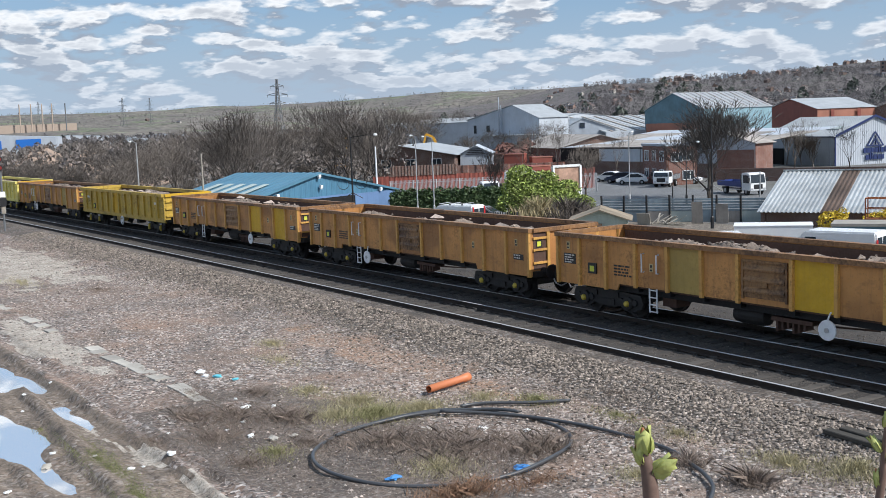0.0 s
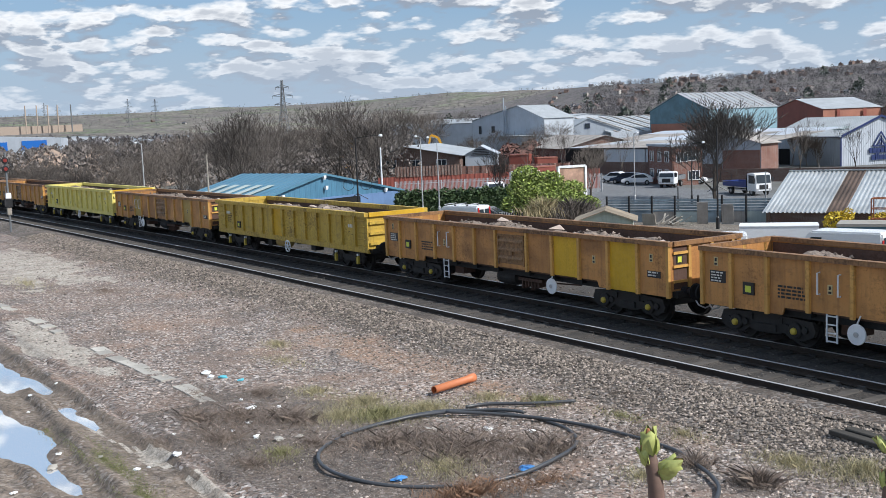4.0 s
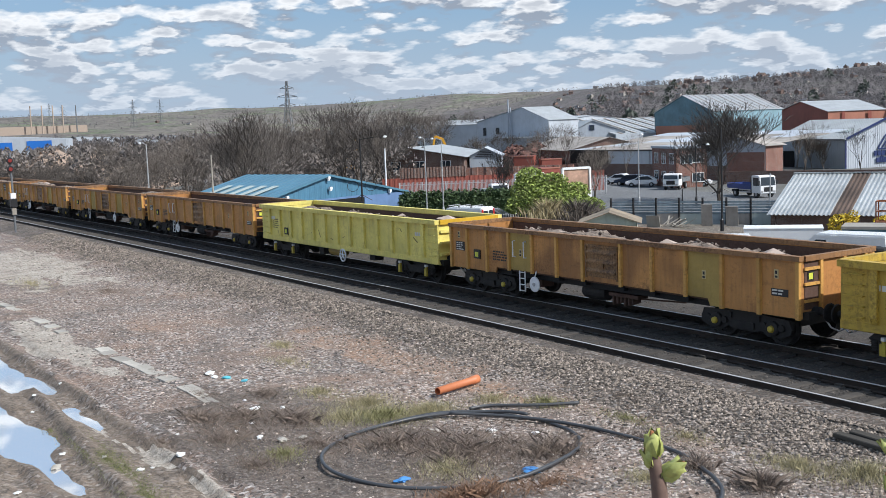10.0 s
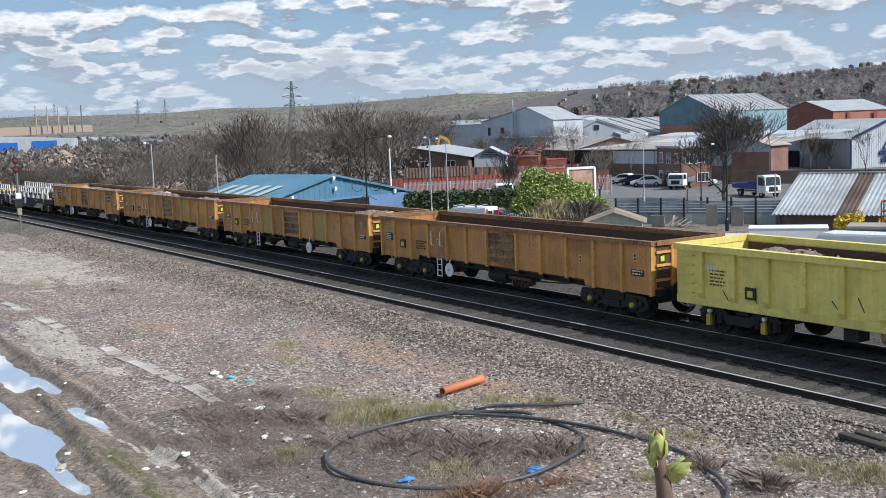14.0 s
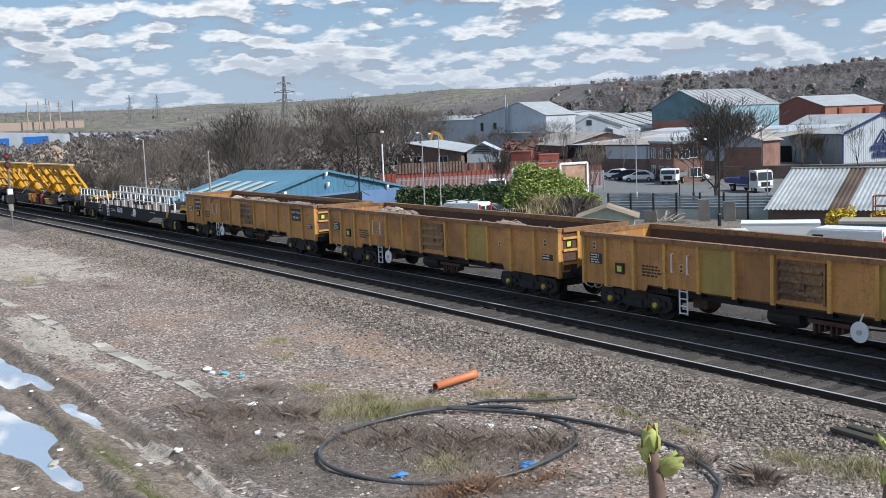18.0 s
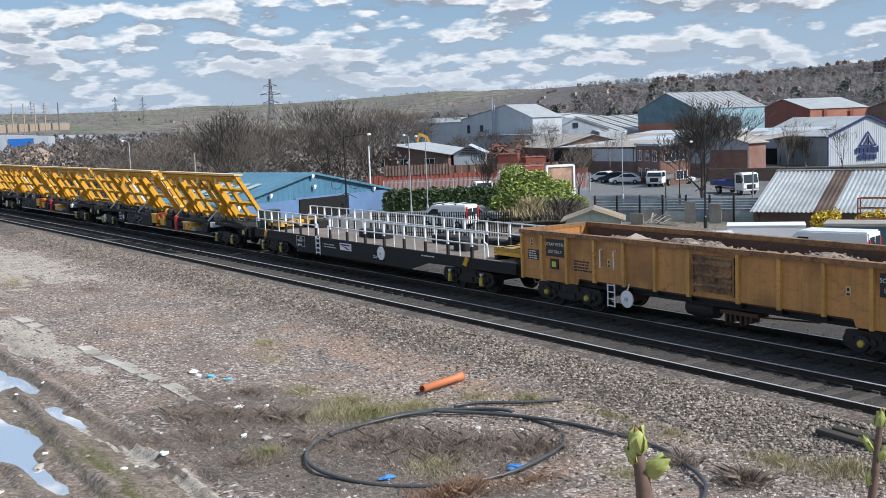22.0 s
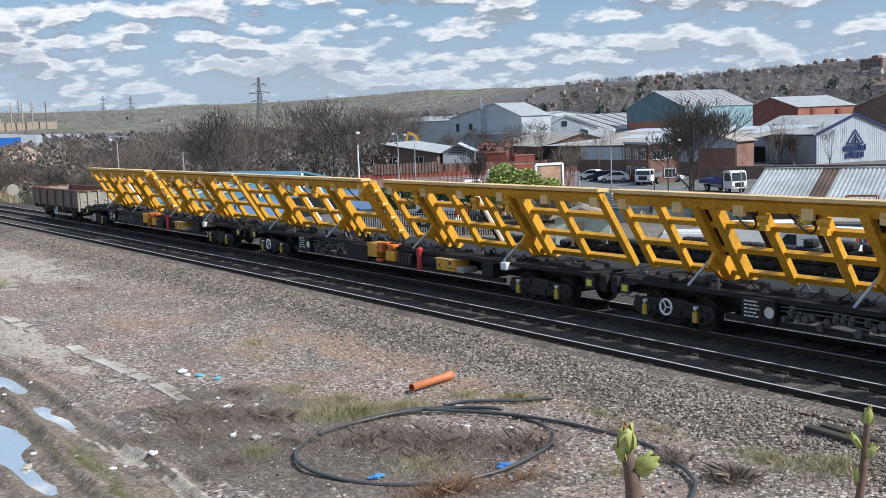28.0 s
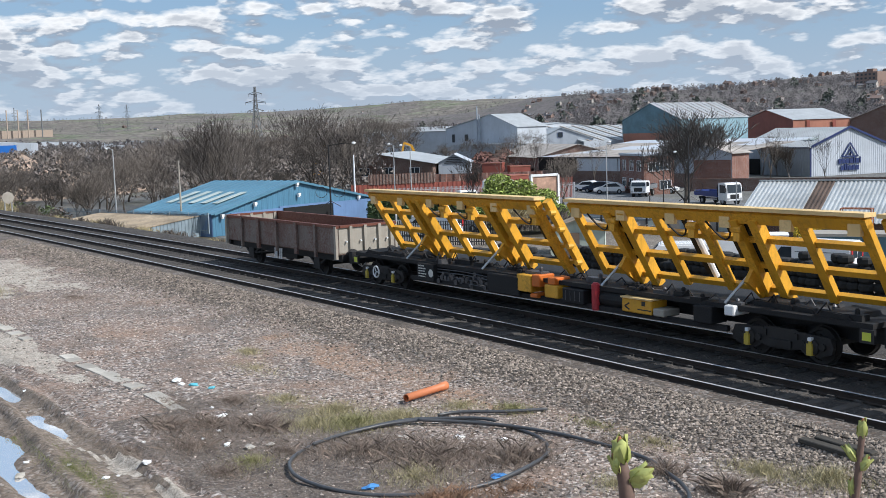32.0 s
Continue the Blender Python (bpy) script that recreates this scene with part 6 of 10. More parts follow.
for t, z in ((5.2, -0.85), (11.0, 0.72), (11.2, -0.35), (shed_w - 3.0, -1.2), (1.0, -1.7)):
    m = on_wall(SL, SR, t, z, 0.3)
    bm = bmesh.new()
    box(bm, -0.16, 0.16, -0.16, 0.1, -0.1, 0.16, m)
    lathe(bm, [(0.14, -0.05), (0.16, 0.1)], "z", tuple(m.translation + Vector((0, 0, -0.2))), 8)
    part("flood_lamp", bm, WHITE_PAINT, shed, "white flood lamp")
# rooflights on the seen slope
Lb, Mb = Vector(SL), Vector(SL).lerp(Vector(SR), 0.48)
for i in range(5):
    d0 = 2.4 + i * 1.75
    pts = []
    for d, fz in ((d0, 0.25), (d0 + 0.8, 0.25), (d0, 0.6), (d0 + 0.8, 0.6)):
        g = Lb + sb * d + (Mb - Lb) * fz
        pts.append(V2(g, -1.5 + 2.48 * fz + 0.22))
    sheet_part("rooflight", PALE_SHEET, shed, pts[1], pts[0], pts[3], pts[2], label="pale translucent rooflight", thick=0.04)

# lean-to at the shed's side, with its fence
lt = thing("lean_to", "low lean-to shed with a mossy cement sheet roof", "shed")
o0, o1 = Vector(SL) - su * 9.5, Vector(SL) - su * 0.1
sheet_part("roof_slope", ROOF_BROWN, lt, V2(o0 + sb * 17, -2.5), V2(o0 + sb * 1.5, -2.5), V2(o1 + sb * 17, -1.6), V2(o1 + sb * 1.5, -1.6), pitch=0.5, depth=0.05)
sheet_part("front_wall", FENCE_GREY, lt, V2(o0 + sb * 1.6, LOW), V2(o1 + sb * 1.6, LOW), V2(o0 + sb * 1.6, -2.55), V2(o1 + sb * 1.6, -1.7), pitch=0.4)
sheet_part("side_wall", FENCE_GREY, lt, V2(o0 + sb * 17, LOW), V2(o0 + sb * 1.6, LOW), V2(o0 + sb * 17, -2.55), V2(o0 + sb * 1.6, -2.55), pitch=0.4)


def palisade(name, label, p, q, z0, h, mat, step=0.16, w=0.07, group=""):
    """A palisade: pales of one fence run joined, posts and two rails."""
    f = thing(name, label, "fence", group)
    p, q = Vector(p), Vector(q)
    n = int((q - p).length / step)
    verts, faces = [], []
    u = (q - p).normalized()
    for i in range(n + 1):
        c = p + u * i * step
        for s in (-1, 1):
            a = c + u * s * w / 2
            verts += [(a.x, a.y, z0), (a.x, a.y, z0 + h - 0.08)]
        verts.append((c.x, c.y, z0 + h))
        k = i * 5
        faces += [(k, k + 2, k + 3, k + 4, k + 1)]
    me = bpy.data.meshes.new("paling")
    me.from_pydata(verts, [], faces)
    me.materials.append(mat)
    tagged(part("paling", me, None, f), "upright pales", kind="stuff")
    for z in (z0 + 0.3, z0 + h - 0.35):
        bm = bmesh.new()
        bar(bm, V2(p, z), V2(q, z), 0.05, 0.06)
        part("rail", bm, mat, f)
    m = max(int((q - p).length / 2.75), 1)
    for i in range(m + 1):
        c = p.lerp(q, i / m)
        bm = bmesh.new()
        box(bm, c.x - 0.05, c.x + 0.05, c.y - 0.05, c.y + 0.05, z0, z0 + h - 0.05)
        part("post", bm, mat, f)
    return f


palisade("palisade_fence", "weathered grey palisade fence below the shed", (-122, 33.5), (-96.8, 40.6), LOW + 0.4, 2.0, FENCE_GREY)
palisade("palisade_fence", "grey steel palisade fence behind the hedge", (-117, 70), (-104, 92), LOW, 2.4, GALV)
palisade("palisade_fence", "black palisade fence beside the parked van", (-80, 46.5), (-70, 53.5), LOW, 2.0, BLACK_PAINT, 0.2, 0.09)


def lamp_post(name, label, x, y, z0, z1, r=0.07, mat=None, arm=None, rings=0.0):
    p = thing(name, label, "street lamp" if arm else "post", "posts of the estate")
    bm = bmesh.new()
    tube(bm, [(x, y, z0), (x, y, z1)], r, 8, r * 0.6)
    part("pole", bm, mat or GALV, p)
    bm = bmesh.new()
    lathe(bm, [(r * 1.7, z0), (r * 1.7, z0 + 0.9), (r, z0 + 1.0)], "z", (x, y, 0), 8)
    part("base", bm, mat or GALV, p)
    if arm:
        bm = bmesh.new()
        tube(bm, [(x, y, z1 - 0.05), (x + arm[0] * 0.6, y + arm[1] * 0.6, z1 + 0.1), (x + arm[0], y + arm[1], z1 + 0.08)], 0.035, 6)
        part("arm", bm, mat or GALV, p)
        bm = bmesh.new()
        lathe(bm, [(0.05, 0.0), (0.17, 0.06), (0.15, 0.16), (0.05, 0.2)], "z", (x + arm[0], y + arm[1], z1), 10)
        part("lantern", bm, WHITE_PAINT, p)
    if rings:
        for s in (-1, 1):
            bm = bmesh.new()
            c = Vector((x + s * 0.4, y + s * 0.58, rings))
            ring = [c + Vector((0.26 * math.cos(a), 0.36 * math.cos(a), 0.42 * math.sin(a))) for a in [2 * math.pi * k / 18 for k in range(19)]]
            tube(bm, ring, 0.022, 5)
            part("ring", bm, mat or GALV, p, "round guard ring")
        for s in (-1, 1):
            bm = bmesh.new()
            tube(bm, [(x, y, rings - 0.7), (x + s * 0.45, y + s * 0.65, rings - 1.15)], 0.03, 5)
            part("spike", bm, mat or GALV, p)
    return p


lamp_post("mast", "black camera mast with round guard rings", -77.0, 42.6, LOW, 4.8, 0.09, BLACK_PAINT, (1.2, 1.6), 1.1)
lamp_post("mast", "black camera mast with round guard rings by the corrugated fence", -61.8, 66.8, LOW, 4.5, 0.085, BLACK_PAINT, None, 0.55)
lamp_post("post", "plain white post behind the shed", -112.3, 65.4, LOW, 3.15, 0.13, WHITE_PAINT)
lamp_post("street_lamp", "slim grey street lamp", -94.7, 59.8, LOW, 4.35, 0.07, GALV, (-0.5, -0.2))
lamp_post("street_lamp", "slim grey street lamp", -93.8, 61.2, LOW, 4.2, 0.07, GALV, (-0.9, -0.5))
lamp_post("street_lamp", "slim grey street lamp among the trees", -113.9, 37.7, LOW, 4.8, 0.09, GALV, (-1.0, -0.3))
lamp_post("post", "pale concrete post among the trees", -102.4, 40.2, LOW, 3.55, 0.12, GREY_PALE)
lamp_post("street_lamp", "grey street lamp in the estate road", -80.8, 83.6, LOW, 2.6, 0.07, BLACK_PAINT, (0.9, 0.8))
lamp_post("street_lamp", "grey street lamp by the brick office", -86.0, 80.6, LOW, 3.8, 0.07, GALV, (0.7, -0.2))
lamp_post("post", "grey fence post by the truck", -66.5, 78.0, LOW, 0.3, 0.08, GALV)
lamp_post("post", "black bollard post by the corrugated fence", -68.9, 69.6, LOW, -0.6, 0.07, BLACK_PAINT)


# long low things: hedge, red wall, corrugated fence
def leaf_mass(name, blobs, count, size, mat, seed, flat=0.0):
    """Many small tilted leaves filling lumpy volumes: (centre, radii)."""
    rnd = random.Random(seed)
    verts, faces = [], []
    vol = [b[1][0] * b[1][1] * b[1][2] for b in blobs]
    for _ in range(count):
        (c, r) = rnd.choices(blobs, vol)[0]
        d = Vector((rnd.gauss(0, 1), rnd.gauss(0, 1), rnd.gauss(0, 1))).normalized() * rnd.uniform(0.55, 1.08) ** 0.7
        p = Vector((c[0] + d.x * r[0], c[1] + d.y * r[1], c[2] + d.z * r[2]))
        a = Vector((rnd.gauss(0, 1), rnd.gauss(0, 1), rnd.gauss(0, 0.6))).normalized()
        b = a.cross(Vector((rnd.gauss(0, 1), rnd.gauss(0, 1), rnd.gauss(0, 1)))).normalized()
        s = size * rnd.uniform(0.6, 1.4)
        k = len(verts)
        verts += [tuple(p - a * s), tuple(p + b * s * 0.45), tuple(p + a * s), tuple(p - b * s * 0.45)]
        faces.append((k, k + 1, k + 2, k + 3))
    me = bpy.data.meshes.new(name)
    me.from_pydata(verts, [], faces)
    me.materials.append(mat)
    return me


def leaf_material(name, col, var=0.45):
    m, nt, b = base_mat(name, 0.65)
    g = nt.nodes.new("ShaderNodeNewGeometry")
    f = nramp(nt, g.outputs["Random Per Island"], 0, 1)
    c = nmix(nt, f, tuple(v * (1 - var) for v in col), tuple(v * (1 + var) for v in col))
    nt.links.new(c, b.inputs["Base Color"])
    return m


LEAF_DARK = leaf_material("dark_hedge_leaf", (0.05, 0.085, 0.03))
LEAF_BUSH = leaf_material("evergreen_leaf", (0.23, 0.29, 0.07), 0.6)
LEAF_DULL = leaf_material("dull_ivy_leaf", (0.06, 0.085, 0.03))
FORSYTHIA = leaf_material("yellow_blossom", (0.55, 0.40, 0.03), 0.35)
TWIG_PALE = leaf_material("pale_dead_stem", (0.36, 0.30, 0.17), 0.4)

hedge = thing("hedge", "clipped dark green hedge", "hedge")
blobs = []
for i in range(26):
    t = i / 25
    blobs.append(((-100.9 + 6.6 * t, 61.0 + 9.8 * t, LOW + 0.95), (0.75, 0.75, 1.35 + 0.15 * math.sin(i * 2.1))))
part("foliage", leaf_mass("foliage", blobs, 9000, 0.22, LEAF_DARK, 3), None, hedge)
bm = bmesh.new()
bar(bm, (-101.3, 60.5, LOW + 0.7), (-94.0, 71.0, LOW + 0.7), 0.9, 1.5)
part("inner_growth", bm, LEAF_DARK, hedge)

wall_red = thing("boundary_wall", "dark red painted sheet wall with tall red boards", "wall")
sheet_part("lower_wall", RED_SHEET, wall_red, (-122, 70.5, LOW), (-110, 97, LOW), (-122, 70.5, -0.9), (-110, 97, -0.95), pitch=0.6, depth=0.05)
sheet_part("upper_boards", BRICK_DARK, wall_red, (-121, 72.5, -0.95), (-117.5, 80.3, -0.95), (-121, 72.5, 0.35), (-117.5, 80.3, 0.35), pitch=0.4, depth=0.08)

cf = thing("corrugated_fence", "grey corrugated sheet fence with black posts", "fence")
FA, FB = Vector((-73.5, 65.6)), Vector((-61.9, 73.3))
for i in range(7):
    a, b = FA.lerp(FB, i / 7), FA.lerp(FB, (i + 1) / 7)
    bm = bmesh.new()
    # ribs lie level: the sheet climbs in folds
    zz = [LOW + 0.9 + 1.15 * k / 5 for k in range(6)]
    for z0, z1 in zip(zz, zz[1:]):
        sheet(bm, V2(a, z0), V2(b, z0), V2(a, z1 - 0.06), V2(b, z1 - 0.06), 0, 0, 0.05 + 0.03 * random.random())
    part("fence_sheet", bm, FENCE_GREY, cf)
    bm = bmesh.new()
    sheet(bm, V2(a, LOW), V2(b, LOW), V2(a, LOW + 0.95), V2(b, LOW + 0.95), 0, 0, 0.05)
    part("lower_sheet", bm, [PALE_SHEET, FENCE_GREY, ROOF_OLD][i % 3], cf)
    bm = bmesh.new()
    box(bm, a.x - 0.07, a.x + 0.07, a.y - 0.13, a.y - 0.02, LOW, LOW + 2.3)
    part("post", bm, BLACK_PAINT, cf)
for x, y, w, h, rot, mat, nm in ((-65.5, 69.3, 0.9, 1.9, 40, ROOF_OLD, "leaning_board"), (-63.9, 70.6, 1.0, 1.7, 32, ROOF_OLD, "leaning_board"), (-68.6, 66.2, 1.2, 1.0, 20, GREY_PALE, "leaning_board")):
    bm = bmesh.new()
    box(bm, -w / 2, w / 2, -0.03, 0.03, 0, h, pose(x, y - 0.3, LOW, 12, 0, rot))
    tagged(new(nm, mesh_of(nm, bm, mat)), "weathered board leaning on the corrugated fence", "board")
bm = bmesh.new()
rnd = random.Random(8)
for i in range(16):
    p = Vector((-67.0 + rnd.uniform(-1.2, 1.2), 66.6 + rnd.uniform(-0.6, 0.6), LOW + 0.08))
    a = rnd.uniform(0, 3.1)
    bar(bm, p, p + Vector((math.cos(a) * 1.1, math.sin(a) * 1.1, rnd.uniform(0, 0.8))), 0.14, 0.04)
tagged(new("scrap_timber", mesh_of("scrap_timber", bm, GREY_PALE)), "heap of broken pale boards by the fence", "timber", kind="stuff")

# small hut with a felt roof
HUT_GREEN = cladding("faded_green_boards", (0.46, 0.53, 0.47), 0.8, 0.25, 0.4)
OLD_BOARD = cladding("old_brown_boards", (0.20, 0.14, 0.10), 0.9, 0.25, 0.4)
hut, hu, hb = gabled("hut", "small green-grey hut with an old felt roof", "hut", (-60.6, 51.2), (-57.9, 54.0), 3.6, LOW, -1.66, -0.98, HUT_GREEN, HUT_GREEN, ROOF_BROWN, 0.0, over=0.35)
wall_box("boarded_door", OLD_BOARD, hut, on_wall((-60.6, 51.2), (-57.9, 54.0), 0, 0, 0.08), 1.1, 2.1, LOW, -1.9)

# tin-roofed shed
tin = thing("tin_shed", "low shed under a silvery tin roof with rusty bands", "shed")
E0, E1, R0, R1 = Vector((-59.9, 69.8, -2.45)), Vector((-43.4, 77.5, -2.45)), Vector((-63.4, 77.4, 0.35)), Vector((-46.9, 85.1, 0.35))
n = 26
for i in range(n):
    a, b = i / n, (i + 1) / n
    rust = i in (7, 8, 16, 17, 18)
    sheet_part("roof_sheet", TIN_RUST if rust else TIN, tin, E0.lerp(E1, a), E0.lerp(E1, b), R0.lerp(R1, a), R0.lerp(R1, b), label="rust-brown sheet" if rust else "", pitch=0.26, depth=0.07, thick=0.03)
back = Vector((-3.4, 7.5, 0))
sheet_part("rear_slope", TIN, tin, R1, R0, R1 + back * 1.0 + Vector((0, 0, -2.8)), R0 + back + Vector((0, 0, -2.8)), thick=0.03)
sheet_part("front_wall", BRICK_DARK, tin, V2(E0 + Vector((0, 0.5, 0)), LOW), V2(E1 + Vector((0, 0.5, 0)), LOW), V2(E0 + Vector((0, 0.5, 0)), -2.45), V2(E1 + Vector((0, 0.5, 0)), -2.45), thick=0.25)
bm = bmesh.new()
a, c, r = E0 + Vector((0.5, 0.4, 0)), R0 + back + Vector((0.5, -0.4, -2.8)), R0 + Vector((0.5, 0, 0))
pts = [V2(a, LOW), V2(a, -2.5), Vector(r) - Vector((0, 0, 0.1)), V2(c, -2.5), V2(c, LOW)]
bm.faces.new([bm.verts.new(p) for p in pts])
part("end_wall", bm, BRICK_DARK, tin)
tin_e = bmesh.new()
bar(tin_e, R0 + Vector((0, 0, 0.08)), R1 + Vector((0, 0, 0.08)), 0.35, 0.08)
part("ridge_cap", tin_e, TIN, tin)

# brick office and its neighbours
OL, OR = (-103.9, 103.9), (-102.3, 107.8)
office = thing("brick_office", "two-storey red brick office with a flat roof", "office")
u = (Vector(OR) - Vector(OL)).normalized()
nb = Vector((-u.y, u.x))
oa, ob_, oc, od = Vector(OL), Vector(OR), Vector(OR) + nb * 8.2, Vector(OL) + nb * 8.2
for p, q in ((oa, ob_), (ob_, oc), (oc, od), (od, oa)):
    sheet_part("wall", BRICK, office, V2(p, LOW), V2(q, LOW), V2(p, 1.5), V2(q, 1.5), thick=0.3)
bm = bmesh.new()
prism(bm, [tuple(p) for p in (oa - nb * 0.2 - u * 0.2, ob_ - nb * 0.2 + u * 0.2, oc + u * 0.2, od - u * 0.2)], "z", 1.45, 1.75)
part("flat_roof", bm, GREY_SHEET, office)
for t in (1.6, 4.2, 6.8):
    for z in (-2.9, -0.5):
        window(office, on_wall(tuple(od), tuple(oa), t, z, 0.06), 1.2, 1.3, WHITE_PAINT, 1)
for t, z in ((1.4, -0.5), (3.0, -0.4), (3.0, -2.9)):
    window(office, on_wall(OL, OR, t, z, 0.06), 1.5, 1.1, WHITE_PAINT, 2)

# low unit with a pale patched roof
FL, FR = (-146.3, 121.3), (-141.1, 134.6)
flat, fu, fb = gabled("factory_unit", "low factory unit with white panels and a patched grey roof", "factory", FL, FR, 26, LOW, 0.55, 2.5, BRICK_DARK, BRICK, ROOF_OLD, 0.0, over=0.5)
lowunit = thing("factory_unit", "long low factory unit with white wall panels above brick", "factory")
GA, GB = Vector((-146.0, 121.0)), Vector((-108.5, 122.0))
gu = (GB - GA).normalized()
gn = Vector((-gu.y, gu.x))
sheet_part("front_wall", BRICK_DARK, lowunit, V2(GA, LOW), V2(GB, LOW), V2(GA, -1.6), V2(GB, -1.6), thick=0.3)
for i in range(4):
    a, b = GA.lerp(GB, i / 4), GA.lerp(GB, (i + 1) / 4)
    mat = DARK_FILL if i == 0 else WHITE_SHEET
    sheet_part("wall_panel", mat, lowunit, V2(a + gu * 0.25, -1.6), V2(b, -1.6), V2(a + gu * 0.25, 0.4), V2(b, 0.4), label="dark loading door" if i == 0 else "white sheet panel", thick=0.2)
sheet_part("fascia", LABEL_BLACK, lowunit, V2(GA - gn * 0.1, 0.4), V2(GB - gn * 0.1, 0.4), V2(GA - gn * 0.1, 0.65), V2(GB - gn * 0.1, 0.65), thick=0.2)
for i in range(10):
    for j in range(5):
        a, b = GA.lerp(GB, i / 10), GA.lerp(GB, (i + 1) / 10)
        k0, k1 = j / 5, (j + 1) / 5
        pale = (i * 7 + j * 3) % 5 == 0 or (j == 2 and i in (3, 4))
        sheet_part("roof_sheet", WHITE_SHEET if pale or j == 4 else ROOF_OLD, lowunit, V2(a + gn * 24 * k0, 0.6 + 2.1 * k0), V2(b + gn * 24 * k0, 0.6 + 2.1 * k0), V2(a + gn * 24 * k1, 0.6 + 2.1 * k1), V2(b + gn * 24 * k1, 0.6 + 2.1 * k1), thick=0.1)
sheet_part("side_wall", BRICK_DARK, lowunit, V2(GA + gn * 24, LOW), V2(GA, LOW), V2(GA + gn * 24, 2.6), V2(GA, 0.5), thick=0.3)

# big sheds at the back
grey, gu2, gb2 = gabled("warehouse", "tall grey-white warehouse with a pitched roof", "warehouse", (-233.5, 163.4), (-204.6, 163.6), 9, LOW, 5.9, 9.1, WHITE_SHEET, WHITE_SHEET, ROOF_GREY, 0.0, apex=0.66)
for t in (14.2, 15.0):
    bm = bmesh.new()
    m = on_wall((-233.5, 163.4), (-204.6, 163.6), t, 0, 0.6)
    tube(bm, [m @ Vector((0, 0, 2.0)), m @ Vector((0, 0, 11.2 if t < 14.5 else 9.2))], 0.16, 8)
    part("flue", bm, GREY_SHEET, grey, "tall thin grey flue")
for t, z, w, h in ((3.5, 2.5, 1.2, 2.0), (9, 2.8, 1.4, 1.6)):
    window(grey, on_wall((-233.5, 163.4), (-204.6, 163.6), t, z, 0.1), w, h, GREY_SHEET, 0)
annex, _, _ = gabled("warehouse", "low grey block before the tall warehouse", "warehouse", (-222, 157.5), (-200, 159), 5, LOW, 1.9, 2.0, GREY_SHEET, GREY_SHEET, ROOF_GREY, 0.0)
mid1, _, _ = gabled("warehouse", "grey gabled warehouse with a long pale roof", "warehouse", (-222.0, 184.0), (-214.5, 196.5), 60, LOW, 2.3, 5.3, GREY_SHEET, WHITE_SHEET, ROOF_GREY, 0.0, apex=0.42)
window(mid1, on_wall((-222.0, 184.0), (-214.5, 196.5), 6.0, 2.9, 0.1), 1.2, 1.2, NAVY, 0)
mid2, _, _ = gabled("warehouse", "long white warehouse behind the others", "warehouse", (-236, 190), (-262, 240), 50, LOW, 5.4, 6.8, WHITE_SHEET, WHITE_SHEET, ROOF_GREY, 0.0)
long3 = thing("warehouse", "long shed with a ribbed pale roof", "warehouse")
LA, LBB = Vector((-213, 192)), Vector((-218, 228))
for i in range(14):
    a, b = LA.lerp(LBB, i / 14), LA.lerp(LBB, (i + 1) / 14)
    sheet_part("roof_bay", ROOF_GREY, long3, V2(a, 1.6), V2(b, 1.6) - Vector((0, 0.25, 0)), V2(a + Vector((-24, 6)), 5.6), V2(b + Vector((-24, 6)), 5.6) - Vector((0, 0.25, 0)), thick=0.3)
    if i % 2:
        bm = bmesh.new()
        bar(bm, V2(a, 1.75), V2(a + Vector((-24, 6)), 5.8), 0.6, 0.1)
        part("roof_strip", bm, ROOF_OLD, long3)
sheet_part("front_wall", GREY_SHEET, long3, V2(LA, LOW), V2(LBB, LOW), V2(LA, 1.6), V2(LBB, 1.6), thick=0.3)

# the gable takes the shaded teal, the side walls the sunlit copy
blue, bu, bb = gabled("warehouse", "tall teal warehouse with a pale ribbed roof", "warehouse", (-215.9, 208.3), (-195.0, 208.0), 25, LOW, 6.6, 10.8, TEAL_WALL, TEAL_SUNLIT, ROOF_GREY, 0.0)
for i in range(12):
    c = Vector((-195.0, 208.0)).lerp(Vector((-195.0, 208.0)) + bb * 25, (i + 0.5) / 12)
    m_ = Vector((-205.4, 208.1)).lerp(Vector((-205.4, 208.1)) + bb * 25, (i + 0.5) / 12)
    bm = bmesh.new()
    bar(bm, V2(c, 6.85), V2(m_, 11.05), 0.3, 0.08)
    part("roof_strip", bm, ROOF_OLD if i % 2 else ROOF_GREY, blue)
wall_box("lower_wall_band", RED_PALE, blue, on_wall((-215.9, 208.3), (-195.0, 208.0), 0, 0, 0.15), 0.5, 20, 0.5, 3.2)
# the side walls' sunlight is in their paler red
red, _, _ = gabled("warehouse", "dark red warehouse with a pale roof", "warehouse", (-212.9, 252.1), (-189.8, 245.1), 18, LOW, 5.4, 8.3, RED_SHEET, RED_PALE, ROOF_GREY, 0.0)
for i in range(2):
    wall_box("wall_band", RED_SHEET, red, on_wall((-189.8, 245.1), (-179, 277), 0, 0, 0.15), 4 + i * 8, 5 + i * 8, LOW, 5.2)
red2, _, _ = gabled("warehouse", "dark red gabled hall", "warehouse", (-186, 262), (-165, 268), 30, LOW, 4.4, 8.6, BRICK_DARK, BRICK_DARK, ROOF_OLD, 0.0)

